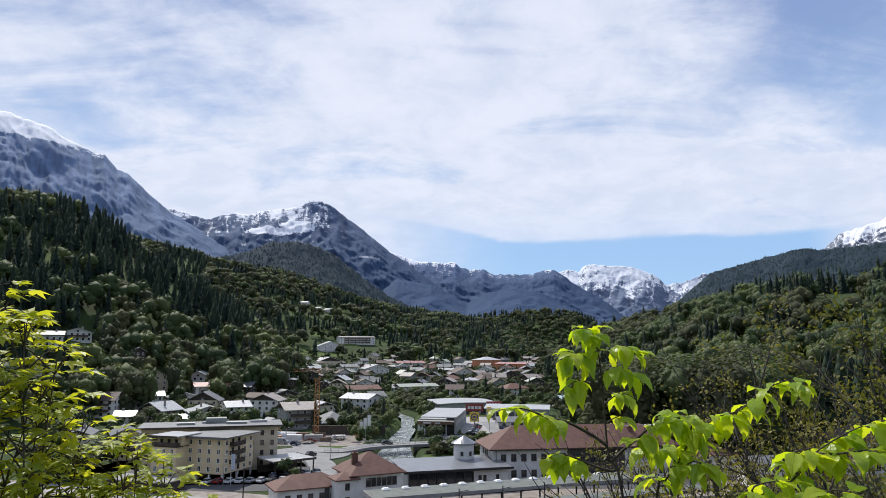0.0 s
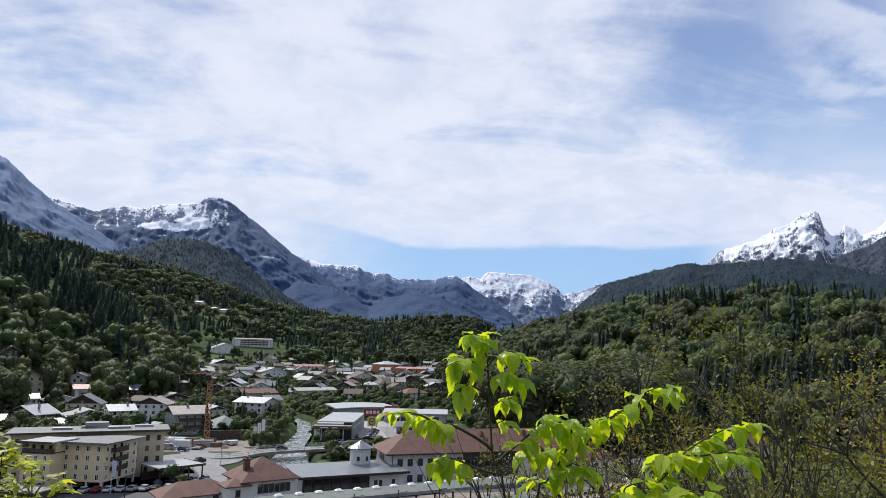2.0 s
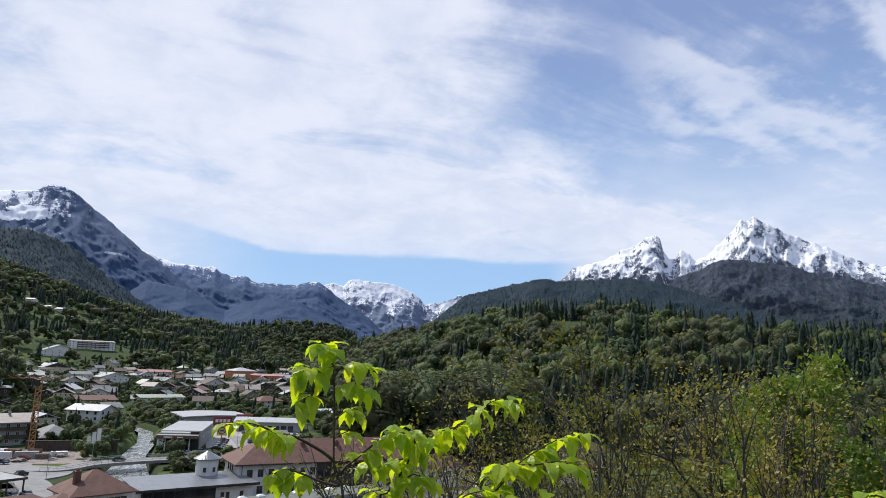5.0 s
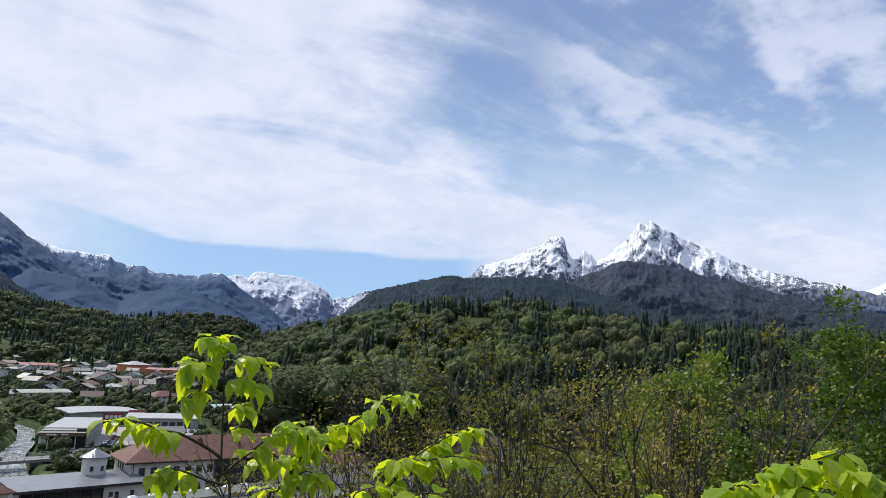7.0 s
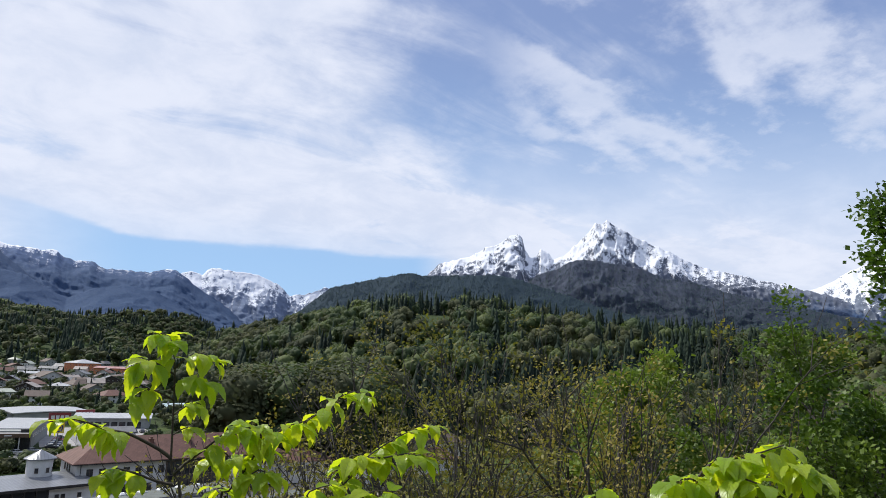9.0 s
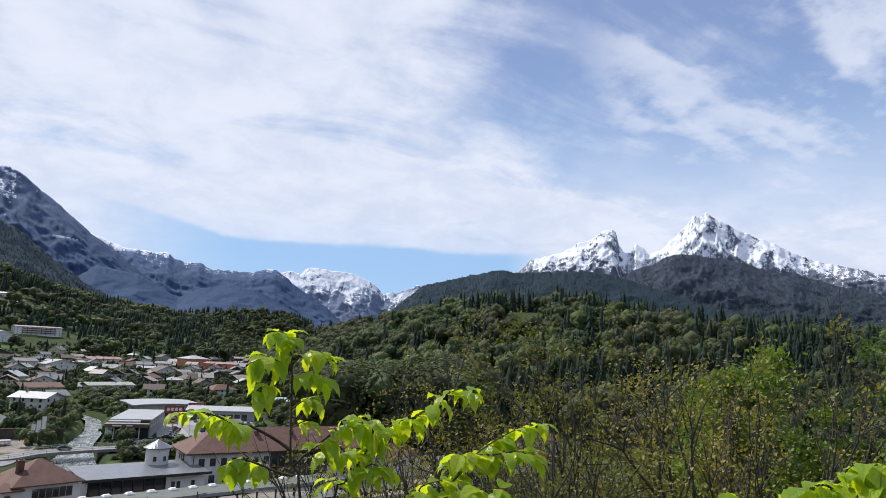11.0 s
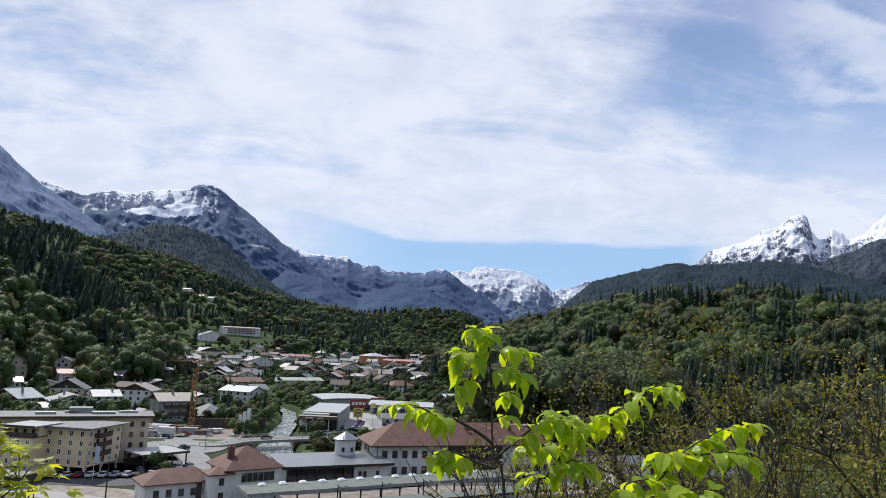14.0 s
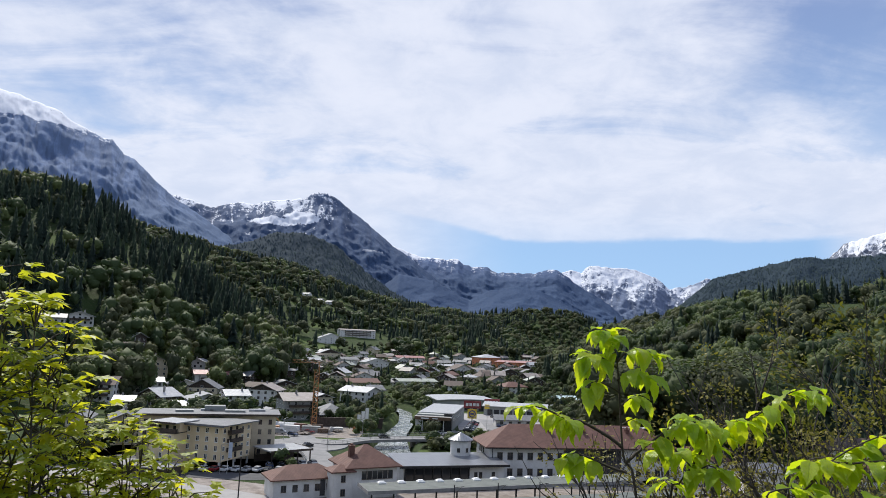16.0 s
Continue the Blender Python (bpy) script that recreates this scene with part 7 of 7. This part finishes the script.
sapling("lime sapling branch with clusters of bright drooping leaves", (0.6, 1.62), [
    ([(0.6, 1.62, float(ground(0.6, 1.62))), (0.50, 1.61, 35.3), (0.482, 1.602, 35.662), (0.505, 1.604, 35.703), (0.540, 1.603, 35.752), (0.579, 1.619, 35.800), (0.640, 1.636, 35.840), (0.702, 1.647, 35.856), (0.755, 1.651, 35.898), (0.807, 1.630, 35.925), (0.838, 1.62, 35.915)], 0.009, 0.80, 0.030),
    ([(0.534, 1.603, 35.742), (0.508, 1.615, 35.770), (0.487, 1.623, 35.788), (0.465, 1.626, 35.773)], 0.003, 0.4, 0.028),
    ([(0.564, 1.606, 35.785), (0.569, 1.604, 35.821), (0.555, 1.610, 35.843), (0.536, 1.617, 35.850)], 0.003, 0.4, 0.026),
    ([(0.517, 1.60, 35.724), (0.536, 1.578, 35.735), (0.560, 1.573, 35.751), (0.585, 1.567, 35.740)], 0.003, 0.35, 0.028),
    ([(0.50, 1.61, 35.69), (0.49, 1.66, 35.70), (0.528, 1.70, 35.690)], 0.003, 0.4, 0.028),
], 6, 0.72)
sapling("leafy lime sapling with bright drooping leaves", (0.7, 1.5), [
    ([(0.7, 1.5, float(ground(0.7, 1.5))), (0.68, 1.49, 35.3), (0.682, 1.486, 35.673), (0.708, 1.482, 35.709), (0.746, 1.483, 35.738), (0.781, 1.495, 35.773), (0.829, 1.498, 35.804), (0.893, 1.491, 35.837), (0.958, 1.480, 35.854)], 0.009, 0.84, 0.028),
    ([(0.746, 1.483, 35.738), (0.734, 1.492, 35.762), (0.746, 1.490, 35.785), (0.770, 1.480, 35.791)], 0.003, 0.3, 0.026),
    ([(0.788, 1.495, 35.780), (0.826, 1.474, 35.782), (0.873, 1.450, 35.793), (0.902, 1.433, 35.785)], 0.003, 0.3, 0.03),
    ([(0.682, 1.486, 35.673), (0.635, 1.457, 35.711), (0.652, 1.453, 35.725), (0.681, 1.443, 35.733)], 0.003, 0.3, 0.026),
    ([(0.70, 1.48, 35.69), (0.743, 1.412, 35.712), (0.772, 1.400, 35.724), (0.799, 1.386, 35.722)], 0.003, 0.3, 0.026),
], 7, 0.72)
sapling("lime branch with large bright leaves close to the viewpoint", (0.98, 0.85), [
    ([(0.98, 0.85, float(ground(0.98, 0.85))), (0.98, 0.82, 35.4), (0.989, 0.807, 35.770), (1.017, 0.785, 35.807), (1.042, 0.762, 35.837), (1.072, 0.728, 35.862), (1.116, 0.704, 35.881), (1.164, 0.689, 35.895)], 0.008, 0.76, 0.024),
    ([(1.042, 0.762, 35.837), (1.055, 0.750, 35.859), (1.068, 0.734, 35.872), (1.080, 0.718, 35.869)], 0.003, 0.3, 0.024),
    ([(0.994, 0.80, 35.79), (0.997, 0.767, 35.832), (1.008, 0.755, 35.840), (1.018, 0.743, 35.835)], 0.003, 0.4, 0.024),
    ([(1.116, 0.704, 35.881), (1.153, 0.690, 35.867), (1.169, 0.675, 35.866), (1.182, 0.653, 35.857)], 0.003, 0.3, 0.024),
    ([(1.06, 0.74, 35.85), (1.061, 0.70, 35.848), (1.073, 0.668, 35.840)], 0.003, 0.3, 0.024),
    ([(0.989, 0.807, 35.74), (1.02, 0.93, 35.755), (1.03, 0.98, 35.775), (1.041, 0.977, 35.787)], 0.003, 0.6, 0.026),
], 8, 0.72)


def maple_leaf_mesh(name, size, mat, bend):
    """A five-lobed leaf along +y on a short stalk."""
    out = []
    lobes = ((-125, 0.45), (-95, 0.28), (-62, 0.82), (-35, 0.42), (0, 1.0), (35, 0.42), (62, 0.82), (95, 0.28), (125, 0.45))
    c = (0.0, 0.42 * size, 0.0)
    for a, r in lobes:
        q = r * 0.6 * size
        x, y = q * math.sin(radians(a)), c[1] + q * math.cos(radians(a))
        out.append((x, y, -bend * (x * x + (y - c[1]) ** 2) / size))
    verts = [c, *out, (0, 0.2 * size, -0.01), (0.008 * size, 0, 0), (-0.008 * size, 0, 0)]
    faces = [(0, i + 1, i) for i in range(1, 9)] + [(0, 1, 10), (0, 10, 9), (10, 11, 12)]
    me = bpy.data.meshes.new(name)
    me.from_pydata(verts, [], faces)
    me.materials.append(mat)
    return me


def maple_leaf_material():
    m, n = material("young_maple_leaf")
    rnd = n.math("FRACT", n.math("ADD", n.add("ShaderNodeObjectInfo").outputs["Random"], n.add("ShaderNodeNewGeometry").outputs["Random Per Island"]))
    spot = n.noise(n.add("ShaderNodeTexCoord").outputs["Object"], 30.0, 3.0, 0.6)
    col = n.mix(rnd, (0.17, 0.24, 0.025), (0.42, 0.46, 0.05))
    col = n.mix(n.math("MULTIPLY", spot, 0.4), col, (0.18, 0.22, 0.03))
    glow = n.mix(rnd, (0.56, 0.62, 0.02), (0.92, 0.86, 0.05))
    finish(n, col, 0.5, bump=spot, strength=0.3, distance=0.004, through_light=(glow, 0.5), specular=0.45)
    return m


MAPLE_LEAF = maple_leaf_material()
MAPLE_LEAVES = [maple_leaf_mesh("leaf", 0.13 + 0.012 * k, MAPLE_LEAF, 0.25 + 0.18 * k) for k in range(4)]


def maple_bush(label, x, y, tips_wanted, seed, spread):
    """Upright thin stems with lobed leaves in tufts."""
    rng = random.Random(seed)
    top = base("maple_bush", x, y, 0, None, label, "bush")
    o = top.matrix_basis.translation
    count, rest_v, rest_f = 0, [], []
    for tx, ty, tz in tips_wanted:
        tip = Vector((tx, ty, tz)) - o
        foot = Vector((rng.uniform(-0.3, 0.3), rng.uniform(-0.3, 0.3), -0.1))
        mid = foot.lerp(tip, 0.5) + Vector((rng.uniform(-0.2, 0.2), rng.uniform(-0.2, 0.2), 0.1))
        line = smooth_line([foot, mid, tip], 0.15)
        limbs = Limbs(5)
        limbs.limb(line, 0.016, 0.003)
        ends = [(line[-1], (line[-1] - line[-3]).normalized())]
        for k in range(len(line) // 3, len(line) - 1):
            for _ in range(3):
                d = Vector((rng.gauss(0, 1), rng.gauss(0, 1), rng.uniform(0.1, 1.0))).normalized()
                e = line[k] + d * spread * rng.uniform(0.4, 1.0)
                limbs.limb([line[k], line[k].lerp(e, 0.5) + Vector((0, 0, 0.03)), e], 0.006, 0.002)
                ends.append((e, d))
        limbs.part("stem", M_BARK, top)
        for e, d in ends:
            if e.z + o.z < 34.6:
                continue
            for _ in range(rng.choice((4, 5, 6))):
                out = (Vector((rng.gauss(0, 1), rng.gauss(0, 1), rng.uniform(-0.5, 0.25))) + d * 0.4).normalized()
                m = leaf_pose(e + out * 0.02, out, Vector((rng.uniform(-0.5, 0.5), rng.uniform(-0.5, 0.5), 1))) @ Matrix.Scale(rng.uniform(0.5, 1.0), 4)
                shape = rng.choice(MAPLE_LEAVES)
                if count < 280:
                    ob = new("leaf", shape)
                    ob.parent, ob.matrix_basis = top, m
                else:
                    k = len(rest_v)
                    rest_v.extend(tuple(m @ v.co) for v in shape.vertices)
                    rest_f.extend(tuple(i + k for i in p.vertices) for p in shape.polygons)
                count += 1
    if rest_f:
        tagged(mesh_object("foliage", rest_v, rest_f, MAPLE_LEAF, False, top), kind="stuff")


maple_bush("young maple bush with yellow-green lobed leaves", -2.6, 3.9, [(-2.45, 3.75, 36.15), (-2.6, 3.7, 35.95), (-2.25, 3.9, 35.85), (-2.75, 3.6, 35.7), (-2.3, 3.85, 35.55), (-2.55, 3.75, 35.4), (-2.85, 3.6, 36.1), (-2.15, 3.95, 35.4), (-2.6, 3.75, 36.4), (-2.48, 3.8, 36.28), (-2.2, 3.95, 36.0), (-2.32, 3.8, 36.15), (-2.4, 3.9, 35.6), (-2.2, 3.9, 35.25), (-2.7, 3.7, 36.25), (-2.75, 3.6, 35.2), (-2.6, 3.7, 35.05), (-2.9, 3.55, 35.5), (-2.45, 3.8, 35.1)], 3, 0.34)
maple_bush("lower maple bush with small yellow-green leaves", -2.0, 4.2, [(-2.1, 4.1, 35.62), (-1.95, 4.2, 35.5), (-1.82, 4.2, 35.38), (-1.7, 4.3, 35.3), (-2.05, 4.1, 35.25), (-1.85, 4.15, 35.15), (-1.6, 4.3, 35.12), (-2.2, 4.05, 35.2), (-1.75, 4.2, 35.2), (-1.9, 4.25, 35.45), (-1.5, 4.35, 35.0), (-2.15, 4.15, 35.4)], 4, 0.26)
